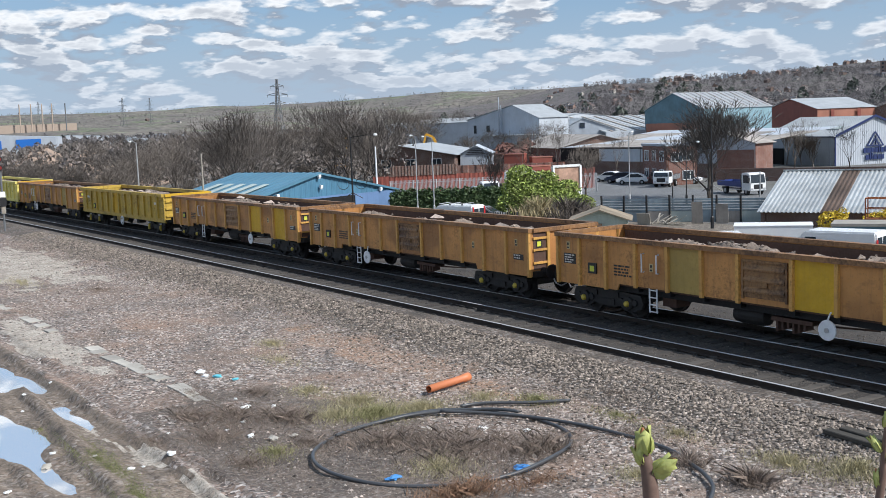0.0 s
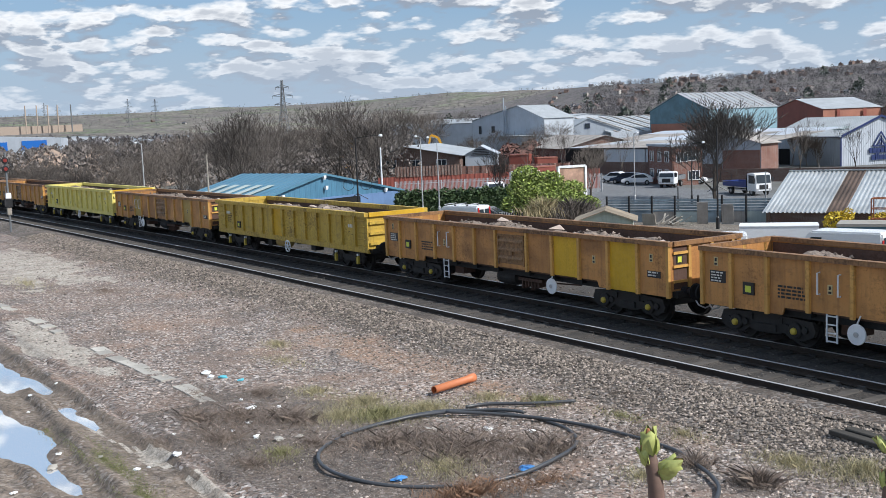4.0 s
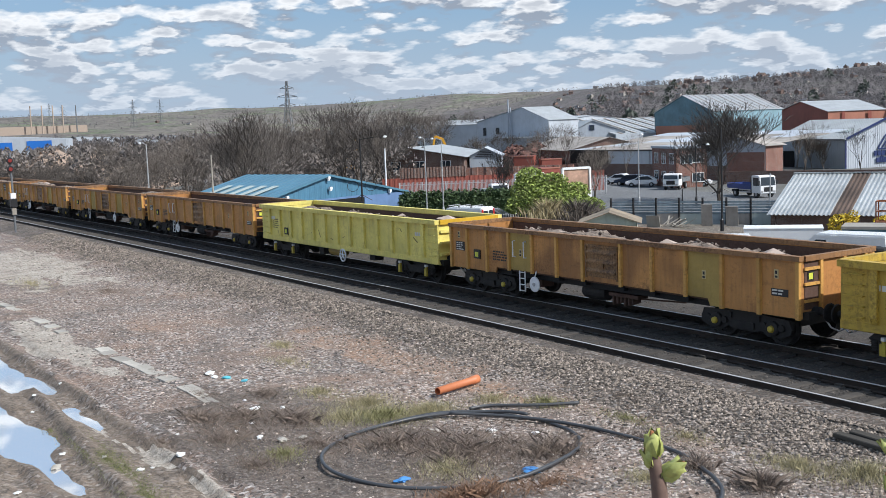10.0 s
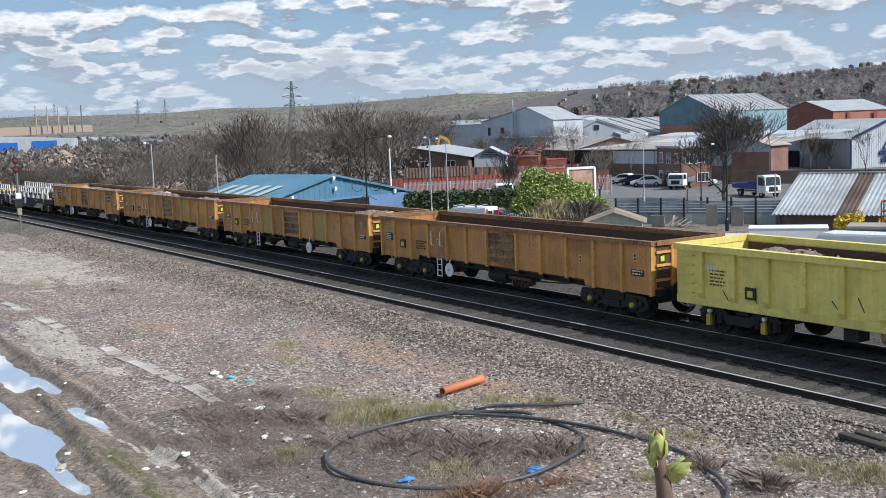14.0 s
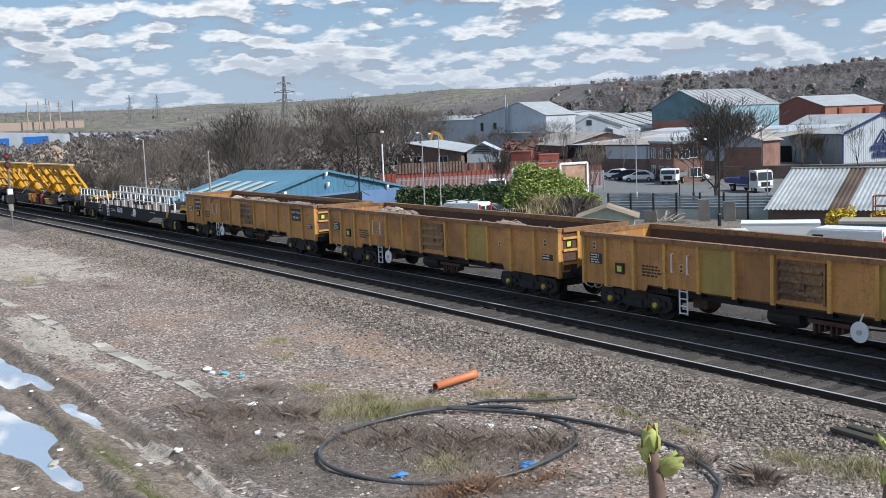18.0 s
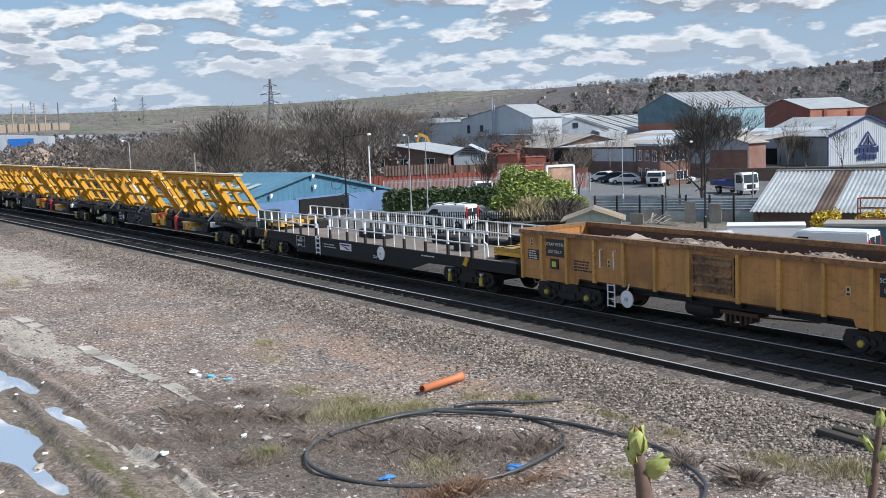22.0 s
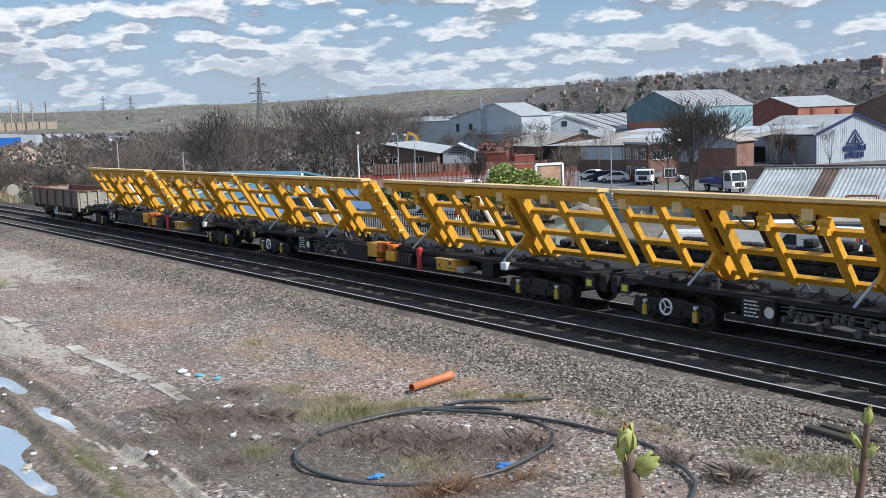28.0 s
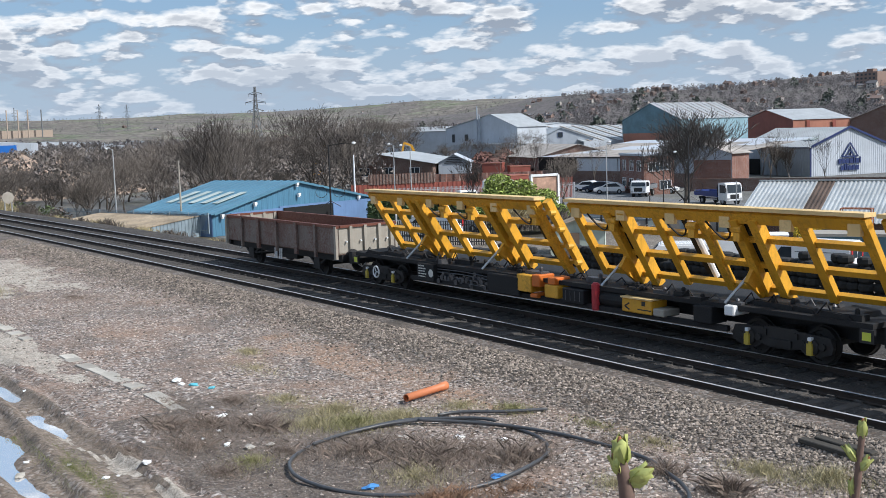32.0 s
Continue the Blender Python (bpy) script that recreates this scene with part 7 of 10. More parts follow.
# white sheeted works with blue trim and lettering
WM, WRp = (-111.8, 148.6), Vector((-108.28, 163.7))
works, wu, wb = gabled("works_building", "white ribbed works building with navy trim and a blue sign", "factory", WM, tuple(WRp), 18, LOW, 1.05, 4.0, WHITE_SHEET, WHITE_SHEET, ROOF_GREY, 0.45)
gm = on_wall(WM, WRp, 0, 0, 0.12)
gw = (WRp - Vector(WM)).length
wall_box("corner_trim", NAVY, works, gm, -0.12, 0.14, LOW, 1.05)
for x0, x1, z0, z1 in ((0, gw / 2, 1.05, 4.0), (gw / 2, gw, 4.0, 1.05)):
    bm = bmesh.new()
    bar(bm, gm @ Vector((x0, -0.2, z0 + 0.1)), gm @ Vector((x1, -0.2, z1 + 0.1)), 0.12, 0.34)
    part("barge_board", bm, NAVY, works)
sw = on_wall(tuple(Vector(WM) + wb * 18), WM, 0, 0, 0.1)
wall_box("eaves_gutter", NAVY, works, sw, 0, 18, 0.92, 1.12, -0.15, 0.05)
# flat near-black sheet painting the shade of the side doorway
wall_box("side_door", DARK_FILL, works, sw, 2.6, 5.6, LOW, -0.9, -0.05, 0.02, "near-black sheet for a shaded side doorway")
W3 = Vector(WM)
band = [V2(W3 + wu * d + wb * q, 1.05 + 2.95 * d / (gw / 2) + 0.2) for d, q in ((2.4, 14.5), (2.4, 2.0), (3.6, 14.5), (3.6, 2.0))]
sheet_part("rooflight_band", PALE_SHEET, works, *band, label="dull translucent strip", thick=0.05)
# the sign: two rows of plain dark blue bars under a triangle
for z, widths in ((-1.75, (0.55, 0.7, 0.65, 0.6, 0.3, 0.7, 0.25)), (-2.85, (0.65, 0.25, 0.25, 0.7, 0.65, 0.55))):
    x = gw / 2 - sum(widths) * 0.5 - 0.12 * len(widths) / 2
    for q in widths:
        tall = 1.0 if q < 0.4 else 0.78
        wall_box("sign_bar", NAVY, works, gm, x, x + q, z, z + tall, -0.16, -0.05)
        x += q + 0.12
bm = bmesh.new()
for a, b in (((-1.6, 0.0), (0.0, 2.2)), ((0.0, 2.2), (1.6, 0.0)), ((1.6, 0.0), (-1.6, 0.0)), ((-0.7, 0.15), (0.05, 1.2)), ((0.1, 0.15), (0.1, 1.6)), ((0.75, 0.1), (0.0, 1.0))):
    a, b = (a[0] + gw / 2, a[1] - 0.55), (b[0] + gw / 2, b[1] - 0.55)
    bar(bm, gm @ Vector((a[0], -0.12, a[1] - 0.1)), gm @ Vector((b[0], -0.12, b[1] - 0.1)), 0.08, 0.22)
part("sign_device", bm, NAVY, works, "blue triangular device")
sheet_part("front_wall", BRICK_DARK, thing("boundary_wall", "long dark brick boundary wall", "wall"), (-104, 112, LOW), (-70, 130, LOW), (-104, 112, -1.9), (-70, 130, -1.9), thick=0.3)
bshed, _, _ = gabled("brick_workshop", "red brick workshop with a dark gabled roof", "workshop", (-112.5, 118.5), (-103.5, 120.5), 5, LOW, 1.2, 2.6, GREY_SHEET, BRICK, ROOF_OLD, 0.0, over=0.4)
wall_box("brick_front", BRICK, bshed, on_wall((-112.5, 118.5), (-103.5, 120.5), 0, 0, 0.1), 3.4, 9.1, LOW, 0.3)
wall_box("brick_plinth", BRICK_DARK, bshed, on_wall((-112.5, 118.5), (-103.5, 120.5), 0, 0, 0.1), 0.1, 3.3, LOW, -1.6)

# bungalow, hut and yard stuff
bung, _, _ = gabled("bungalow", "brown brick bungalow under a pale shallow roof", "bungalow", (-151.5, 88.0), (-141.0, 96.0), 16, LOW, 0.7, 2.3, BRICK_DARK, BRICK_DARK, ROOF_GREY, 0.0, over=0.6, apex=0.3)
for t in (2.0, 6.0, 10.3):
    window(bung, on_wall((-151.5, 88.0), (-141.0, 96.0), t, -1.1, 0.08), 1.5, 1.2, WHITE_PAINT, 1)
wh, _, _ = gabled("hut", "small white gabled hut with dark slats", "hut", (-141.6, 97.5), (-138.6, 101.3), 9, LOW, 0.7, 1.9, GREY_SHEET, WHITE_SHEET, WHITE_SHEET, 0.0, over=0.4)
for k in range(4):
    wall_box("slat", LABEL_BLACK, wh, on_wall((-141.6, 97.5), (-138.6, 101.3), 0, 0, 0.12), 0.9 + 0.25 * k, 3.9 - 0.25 * k, 0.55 + 0.26 * k, 0.67 + 0.26 * k)
sheet_part("front_wall", BRICK, thing("boundary_wall", "red brick yard wall with piers", "wall"), (-140, 93, LOW), (-128, 107, LOW), (-140, 93, -0.9), (-128, 107, -0.9), pitch=2.0, depth=0.15)


# ---- trees and bushes ----
BARK = simple("grey_brown_bark", (0.07, 0.058, 0.048), 0.95, 0.0, 0.35, 2, 14, 0.3, 0.02, objrand=0.25)
TWIGS = simple("brown_twigs", (0.105, 0.089, 0.077), 0.95, 0.0, 0.3, 2, 14, island=0.3, objrand=0.3)
BIRCH = simple("silvery_bark", (0.32, 0.29, 0.27), 0.9, 0.0, 0.3)


class Bare:
    """Grows a leafless tree: limbs that fork and taper into many fine twigs."""
    def __init__(self, seed, height, spread, twig=0.02, forks=3, levels=5, upright=0.35, wide=1.25):
        self.r, self.height, self.wide = random.Random(seed), height, wide
        self.trunk, self.crown = ([], []), ([], [])
        self.twig, self.forks, self.levels, self.upright = twig, forks, levels, upright
        self.limb(Vector((0, 0, -0.2)), Vector((self.r.uniform(-0.08, 0.08), self.r.uniform(-0.08, 0.08), 1)), height * 0.3, height * 0.021, 0, spread, height)

    def seg(self, out, p, q, r0, r1):
        d = (q - p).normalized()
        a = d.cross(Vector((0.3, 0.9, 0.1))).normalized()
        b = d.cross(a)
        k = len(out[0])
        n = 5 if r0 > 0.08 else 3
        for c, r in ((p, r0), (q, r1)):
            for i in range(n):
                t = 2 * math.pi * i / n
                out[0].append(tuple(c + a * r * math.cos(t) + b * r * math.sin(t)))
        for i in range(n):
            out[1].append((k + i, k + (i + 1) % n, k + n + (i + 1) % n, k + n + i))

    def limb(self, p, d, length, rad, level, spread, height):
        r = self.r
        out = self.trunk if level < 2 else self.crown
        n = 3 if level < 3 else 2
        rad = max(rad, self.twig * 0.5)
        pts = [p]
        for i in range(n):
            d = (d + Vector((r.gauss(0, 0.10), r.gauss(0, 0.10), r.gauss(0.05, 0.07)))).normalized()
            q = p + d * length / n
            r1 = rad * (1 - 0.32 / n)
            self.seg(out, p, q, rad, r1)
            p, rad = q, r1
            pts.append(q)
        if level >= self.levels:
            return
        m = self.forks + (1 if level in (0, 1) else 0) + r.choice((0, 0, 1))
        for k in range(m):
            start = pts[-1] if k < 2 else pts[r.randint(1, n)]
            az = 2 * math.pi * (k + r.uniform(-0.3, 0.3)) / m
            s = spread * r.uniform(0.6, 1.25)
            side = Vector((math.cos(az), math.sin(az), 0))
            nd = (d + side * s + Vector((0, 0, self.upright))).normalized()
            self.limb(start, nd, length * r.uniform(0.68, 0.92), rad * r.uniform(0.52, 0.7), level + 1, spread, height)

    def build(self, label, category="tree", bark=None):
        t = thing("tree", label, category, "bare trees")
        top = max(p[2] for p in self.trunk[0] + self.crown[0])
        k = self.height / top
        for nm, (v, f), mat in (("trunk", self.trunk, bark or BARK), ("crown", self.crown, TWIGS)):
            me = bpy.data.meshes.new(nm)
            me.from_pydata([(x * k * self.wide, y * k * self.wide, z * k) for x, y, z in v], [], f)
            me.materials.append(mat)
            part(nm, me, None, t)
        return t


def plant(src, x, y, z, turn, s):
    t = copy_thing(src, pose(x, y, z, 0, 0, turn))
    t.scale = (s, s, s * 1.0)
    return t


TREES = [
    Bare(1, 11.8, 0.62, 0.05, 2, 7, 0.12).build("wide-crowned leafless tree in the wood"),
    Bare(2, 12.6, 0.5, 0.05, 2, 7, 0.18).build("tall leafless tree with fine twigs"),
    Bare(3, 10.5, 0.72, 0.05, 2, 7, 0.05).build("spreading leafless tree in the wood"),
    Bare(4, 9.5, 0.35, 0.025, 2, 6, 0.4).build("slender upright leafless young tree"),
    Bare(5, 6, 0.7, 0.03, 4, 4, 0.4).build("low leafless thicket of stems"),
]
# the sources stand in the wood by the line
for s, (x, y) in zip(TREES, ((-140.5, 61.5), (-143, 76.5), (-146, 66), (-118, 52.5), (-118, 36.5))):
    s.matrix_world = pose(x, y, LOW, 0, 0, 20)
rnd = random.Random(77)
SPOTS = [(-134, 57, 1, 0.98), (-136.5, 61.2, 0, 0.96), (-139, 58, 2, 1.0), (-136, 72, 1, 1.05), (-139.5, 76, 0, 1.05), (-133, 75.5, 1, 0.9), (-130, 77.5, 0, 0.95), (-128.5, 74.2, 1, 0.95), (-142.5, 70, 4, 0.72), (-150, 72, 3, 0.72), (-147, 60, 0, 0.85), (-152, 64, 2, 0.9), (-134, 42, 2, 0.8), (-138, 44, 0, 0.75), (-142, 39, 3, 0.9), (-130, 45, 3, 0.95), (-148, 47, 1, 0.75), (-152, 41, 2, 0.7), (-140, 34, 2, 0.72), (-133, 35.5, 4, 1.15), (-127, 37, 4, 1.0), (-122, 38.5, 4, 1.1), (-145, 33, 4, 1.3), (-155, 36, 0, 0.7), (-160, 33, 2, 0.75), (-137, 49, 0, 0.85), (-128, 49.5, 4, 0.72), (-125, 46.5, 3, 0.72), (-150, 55, 1, 0.9), (-158, 60, 3, 0.72), (-171, 42, 2, 0.7), (-166, 47, 0, 0.8), (-176, 52, 1, 0.85), (-165, 56, 2, 0.9), (-180, 37, 4, 1.3), (-190, 42, 0, 0.7), (-200, 50, 1, 0.8), (-206, 60, 2, 0.95), (-172, 66, 4, 0.72), (-185, 70, 3, 0.72), (-160, 80, 4, 0.72), (-170, 86, 2, 1.1), (-155, 84, 0, 0.9), (-178, 92, 1, 1.1)]
for x, y, k, s in SPOTS:
    plant(TREES[k], x + rnd.uniform(-1, 1), y + rnd.uniform(-1, 1), LOW, rnd.uniform(0, 360), s * rnd.uniform(0.92, 1.06) * (0.84 if y / -x < 0.36 else 1.0))
for i in range(46):
    # woods behind the sheds, further and further off
    az, d = radians(rnd.uniform(141, 168)), rnd.uniform(230, 420)
    x, y = d * math.cos(az), d * math.sin(az)
    plant(TREES[rnd.choice((0, 1, 2))], x, y, LOW - 0.5, rnd.uniform(0, 360), rnd.uniform(0.6, 0.85))
for i in range(9):
    az, d = radians(rnd.uniform(145, 149)), rnd.uniform(260, 330)
    plant(TREES[1], d * math.cos(az), d * math.sin(az), LOW, rnd.uniform(0, 360), rnd.uniform(0.9, 1.1))
# lone trees in the estate
big = Bare(21, 11.2, 0.66, 0.055, 3, 6, 0.2).build("wide leafless tree beside the brick office")
big.matrix_world = pose(-83.0, 89.4, LOW, 0, 0, 60)
t = Bare(23, 6.6, 0.55, 0.03, 3, 5, 0.3).build("young leafless tree by the road")
t.matrix_world = pose(-94.5, 81.8, LOW, 0, 0, 10)
t = Bare(24, 6.4, 0.4, 0.025, 3, 5, 0.45).build("thin leafless tree by the hedge")
t.matrix_world = pose(-98.4, 72.1, LOW, 0, 0, 80)
for k, (x, y, s) in enumerate(((-121.5, 149, 0.95), (-118, 148.5, 0.8), (-114.5, 147, 0.7))):
    t = Bare(30 + k, 7.2 * s, 0.35, 0.03, 3, 5, 0.5).build("pale birch before the white works", bark=BIRCH)
    t.matrix_world = pose(x, y, LOW, 0, 0, 40 * k)
for x, y, s in ((-96.5, 120, 0.9), (-91, 124, 0.8), (-120, 110, 0.8), (-134, 104, 0.8), (-131, 108, 0.9), (-150, 118, 0.9), (-153, 122, 0.8)):
    plant(TREES[3], x, y, LOW, rnd.uniform(0, 360), s)

# the green bush before the poster stand, with dead stems at its foot
bush = thing("bush", "large bright evergreen bush by the hoarding", "bush")
blobs = [((-80.4, 63.4, -1.6), (1.9, 2.6, 1.7)), ((-79.0, 64.8, -1.9), (1.8, 2.4, 1.3)), ((-81.4, 62.2, -0.9), (1.2, 1.5, 1.5)), ((-77.6, 66.0, -2.3), (1.4, 2.0, 1.0)), ((-81.2, 61.5, -2.2), (1.3, 1.6, 1.2)), ((-81.6, 62.9, 0.5), (1.1, 1.5, 0.95)), ((-80.2, 64.4, 0.0), (1.2, 1.6, 0.9)), ((-78.8, 65.8, -0.9), (1.2, 1.6, 0.9))]
part("foliage", leaf_mass("foliage", blobs, 20000, 0.15, LEAF_BUSH, 5), None, bush)
bm = bmesh.new()
for i in range(14):
    a = rnd.uniform(0, 6.28)
    tube(bm, [(-80.3, 63.5, LOW), (-80.3 + math.cos(a) * 0.8, 63.5 + math.sin(a) * 1.0, LOW + 1.2), (-80.3 + math.cos(a) * 1.6, 63.5 + math.sin(a) * 2.0, LOW + 2.3)], 0.07, 4, 0.02)
part("stems", bm, BARK, bush)


def stem_clump(name, label, category, x, y, z, rx, ry, h, n, mat, seed, lean=0.4, w=0.02, group=""):
    """A clump of many thin stems or blades rising from the ground."""
    r = random.Random(seed)
    verts, faces = [], []
    for _ in range(n):
        a, q = r.uniform(0, 6.283), min(abs(r.gauss(0, 0.62)), 1.5)
        bx, by = rx * q * math.cos(a), ry * q * math.sin(a)
        hh = h * r.uniform(0.4, 1.1) * max(1 - 0.45 * q, 0.3)
        dx, dy = r.gauss(0, lean) * hh, r.gauss(0, lean) * hh
        ang = r.uniform(0, 3.14)
        ux, uy = w * math.cos(ang), w * math.sin(ang)
        k = len(verts)
        verts += [(bx - ux, by - uy, 0), (bx + ux, by + uy, 0), (bx + dx * 0.4 + ux * 0.7, by + dy * 0.4 + uy * 0.7, hh * 0.6), (bx + dx, by + dy, hh), (bx + dx * 0.4 - ux * 0.7, by + dy * 0.4 - uy * 0.7, hh * 0.6)]
        faces.append((k, k + 1, k + 2, k + 3, k + 4))
    me = bpy.data.meshes.new(name)
    me.from_pydata(verts, [], faces)
    me.materials.append(mat)
    ob = new(name, me)
    ob.matrix_world = pose(x, y, z)
    return tagged(ob, label, category, group, "stuff")


stem_clump("dead_stems", "pale dead stems at the bush's foot", "dead plants", -75.5, 60.0, LOW + 0.9, 1.6, 2.2, 1.9, 700, TWIG_PALE, 4, 0.45, 0.04)
stem_clump("bramble", "brown bramble thicket below the bush", "bramble", -74.5, 62.5, LOW + 0.6, 2.2, 3.4, 1.9, 1500, TWIGS, 6, 0.6, 0.035)
for k, (x, y) in enumerate(((-52.4, 69.4), (-49.5, 70.6), (-46.3, 72.0))):
    f = thing("forsythia_bush", "yellow-flowering forsythia bush before the tin shed", "bush", "forsythia bushes")
    part("blossom", leaf_mass("blossom", [((x, y, -2.75), (1.0, 1.1, 0.75)), ((x + 0.5, y + 0.4, -2.4), (0.5, 0.5, 0.7))], 900, 0.13, FORSYTHIA, 9 + k), None, f)
    bm = bmesh.new()
    for i in range(10):
        a = rnd.uniform(0, 6.28)
        tube(bm, [(x, y, LOW), (x + math.cos(a) * 0.5, y + math.sin(a) * 0.5, LOW + 1.4)], 0.03, 4)
    part("stems", bm, TWIGS, f)
# scrub on the bank behind the line
for i in range(40):
    x = -34 - i * 3.6
    y = line_y(x) + 8.5 + rnd.uniform(0, 2.5)
    stem_clump("bank_scrub", "dry brown scrub and grass on the railway bank", "scrub", x, y, land(x, y) - 0.1, 2.2, 1.2, rnd.uniform(0.4, 0.9) * (1.6 if x < -100 else 1), 260, TWIGS if i % 3 else TWIG_PALE, 100 + i, 0.35, 0.025)
for i in range(12):
    x = -104 - i * 5 + rnd.uniform(-1.5, 1.5)
    y = line_y(x) + 11 + rnd.uniform(0, 2)
    b = thing("bush", "leafless grey-green bush on the railway bank", "bush", "bank bushes")
    part("foliage", leaf_mass("foliage", [((x, y, LOW + 1.6), (1.8, 1.5, 1.7))], 900, 0.2, LEAF_DULL if i % 2 else TWIGS, 60 + i), None, b)
    bm = bmesh.new()
    for q in range(6):
        a = rnd.uniform(0, 6.28)
        tube(bm, [(x, y, LOW), (x + math.cos(a) * 0.9, y + math.sin(a) * 0.9, LOW + 2.3)], 0.05, 4, 0.02)
    part("stems", bm, BARK, b)


# ---- vehicles ----
CAR_WHITE = simple("white_car_paint", (0.78, 0.79, 0.80), 0.25, 0.0, 0.05)
CAR_DARK = simple("dark_blue_car_paint", (0.03, 0.045, 0.075), 0.25, 0.0, 0.1)
CAR_GREY = simple("grey_car_paint", (0.18, 0.19, 0.20), 0.3, 0.0, 0.1)
TRUCK_BLUE = simple("truck_blue_paint", (0.03, 0.06, 0.22), 0.4, 0.0, 0.15)
TYRE = simple("black_tyre", (0.02, 0.02, 0.02), 0.85, 0.0, 0.2)
TAIL_RED = simple("red_lens", (0.5, 0.02, 0.02), 0.3, 0.0, 0.05)
RIM = simple("wheel_rim", (0.4, 0.41, 0.42), 0.35, 0.6, 0.1)


def wheel(parent, x, y, r=0.32, w=0.2):
    bm = bmesh.new()
    s = 1 if y > 0 else -1
    lathe(bm, [(r * 0.6, y - w / 2), (r * 0.94, y - w / 2), (r, y - w / 3), (r, y + w / 3), (r * 0.94, y + w / 2), (r * 0.6, y + w / 2)], "y", (x, 0, r), 18)
    wh_ = part("wheel", bm, TYRE, parent)
    bm = bmesh.new()
    lathe(bm, [(r * 0.6, y + s * (w / 2 - 0.03)), (r * 0.5, y + s * (w / 2 + 0.005)), (0.05, y + s * (w / 2 + 0.01))], "y", (x, 0, r), 14)
    part("rim", bm, RIM, wh_)


def car(x, y, turn, mat, label, estate=False, z=None):
    c = thing("car", label, "car", "parked cars")
    top = [(-2.1, 0.35), (2.1, 0.35), (2.15, 0.62), (1.95, 0.82), (1.05, 0.95), (0.35, 1.45), (-0.9, 1.5), (-1.75 if not estate else -1.95, 1.42 if estate else 1.05), (-2.1, 0.95)]
    bm = bmesh.new()
    prism(bm, top, "y", -0.86, 0.86)
    bmesh.ops.bevel(bm, geom=[e for e in bm.edges], offset=0.07, segments=2, affect="EDGES")
    part("body", bm, mat, c, smooth=False)
    for s in (-1, 1):
        bm = bmesh.new()
        prism(bm, [(0.85, 0.97), (0.3, 1.38), (-0.85, 1.43), (-1.5, 1.3 if estate else 1.02), (-1.5, 0.97)], "y", s * 0.862 - 0.006, s * 0.862 + 0.006)
        part("side_window", bm, GLASS, c)
    bm = bmesh.new()
    sheet(bm, (1.06, 0.7, 0.97), (1.06, -0.7, 0.97), (0.42, 0.62, 1.43), (0.42, -0.62, 1.43), thick=0.02)
    part("windscreen", bm, GLASS, c)
    bm = bmesh.new()
    sheet(bm, (-2.06, -0.7, 0.98), (-2.06, 0.7, 0.98), (-1.65, -0.62, 1.36), (-1.65, 0.62, 1.36), thick=0.02)
    part("rear_window", bm, GLASS, c)
    for s in (-1, 1):
        part("headlamp", shape((2.06, 2.16, s * 0.62 - 0.16, s * 0.62 + 0.16, 0.62, 0.76)), STEEL, c)
        part("tail_lamp", shape((-2.14, -2.06, s * 0.7 - 0.1, s * 0.7 + 0.1, 0.72, 0.92)), TAIL_RED, c)
        for q in (-1.32, 1.32):
            wheel(c, q, s * 0.78)
    c.matrix_world = pose(x, y, LOW if z is None else z, 0, 0, turn)
    return c


car(-117.6, 106.4, 205, CAR_WHITE, "white hatchback parked by the brick office")
car(-114.2, 105.4, 212, CAR_DARK, "dark blue estate car parked in the yard", True)
car(-110.4, 104.0, 222, CAR_WHITE, "white saloon car parked in the yard")
car(-104.0, 104.0 + 3.4, 32, CAR_WHITE, "white car parked behind the pickup")
car(-112.6, 68.6, 140, CAR_GREY, "pale grey car behind the hedge")
car(-81.5, 61.5 - 3.0, 35, CAR_GREY, "dark grey car with a folded soft top by the road", z=LOW + 0.1)


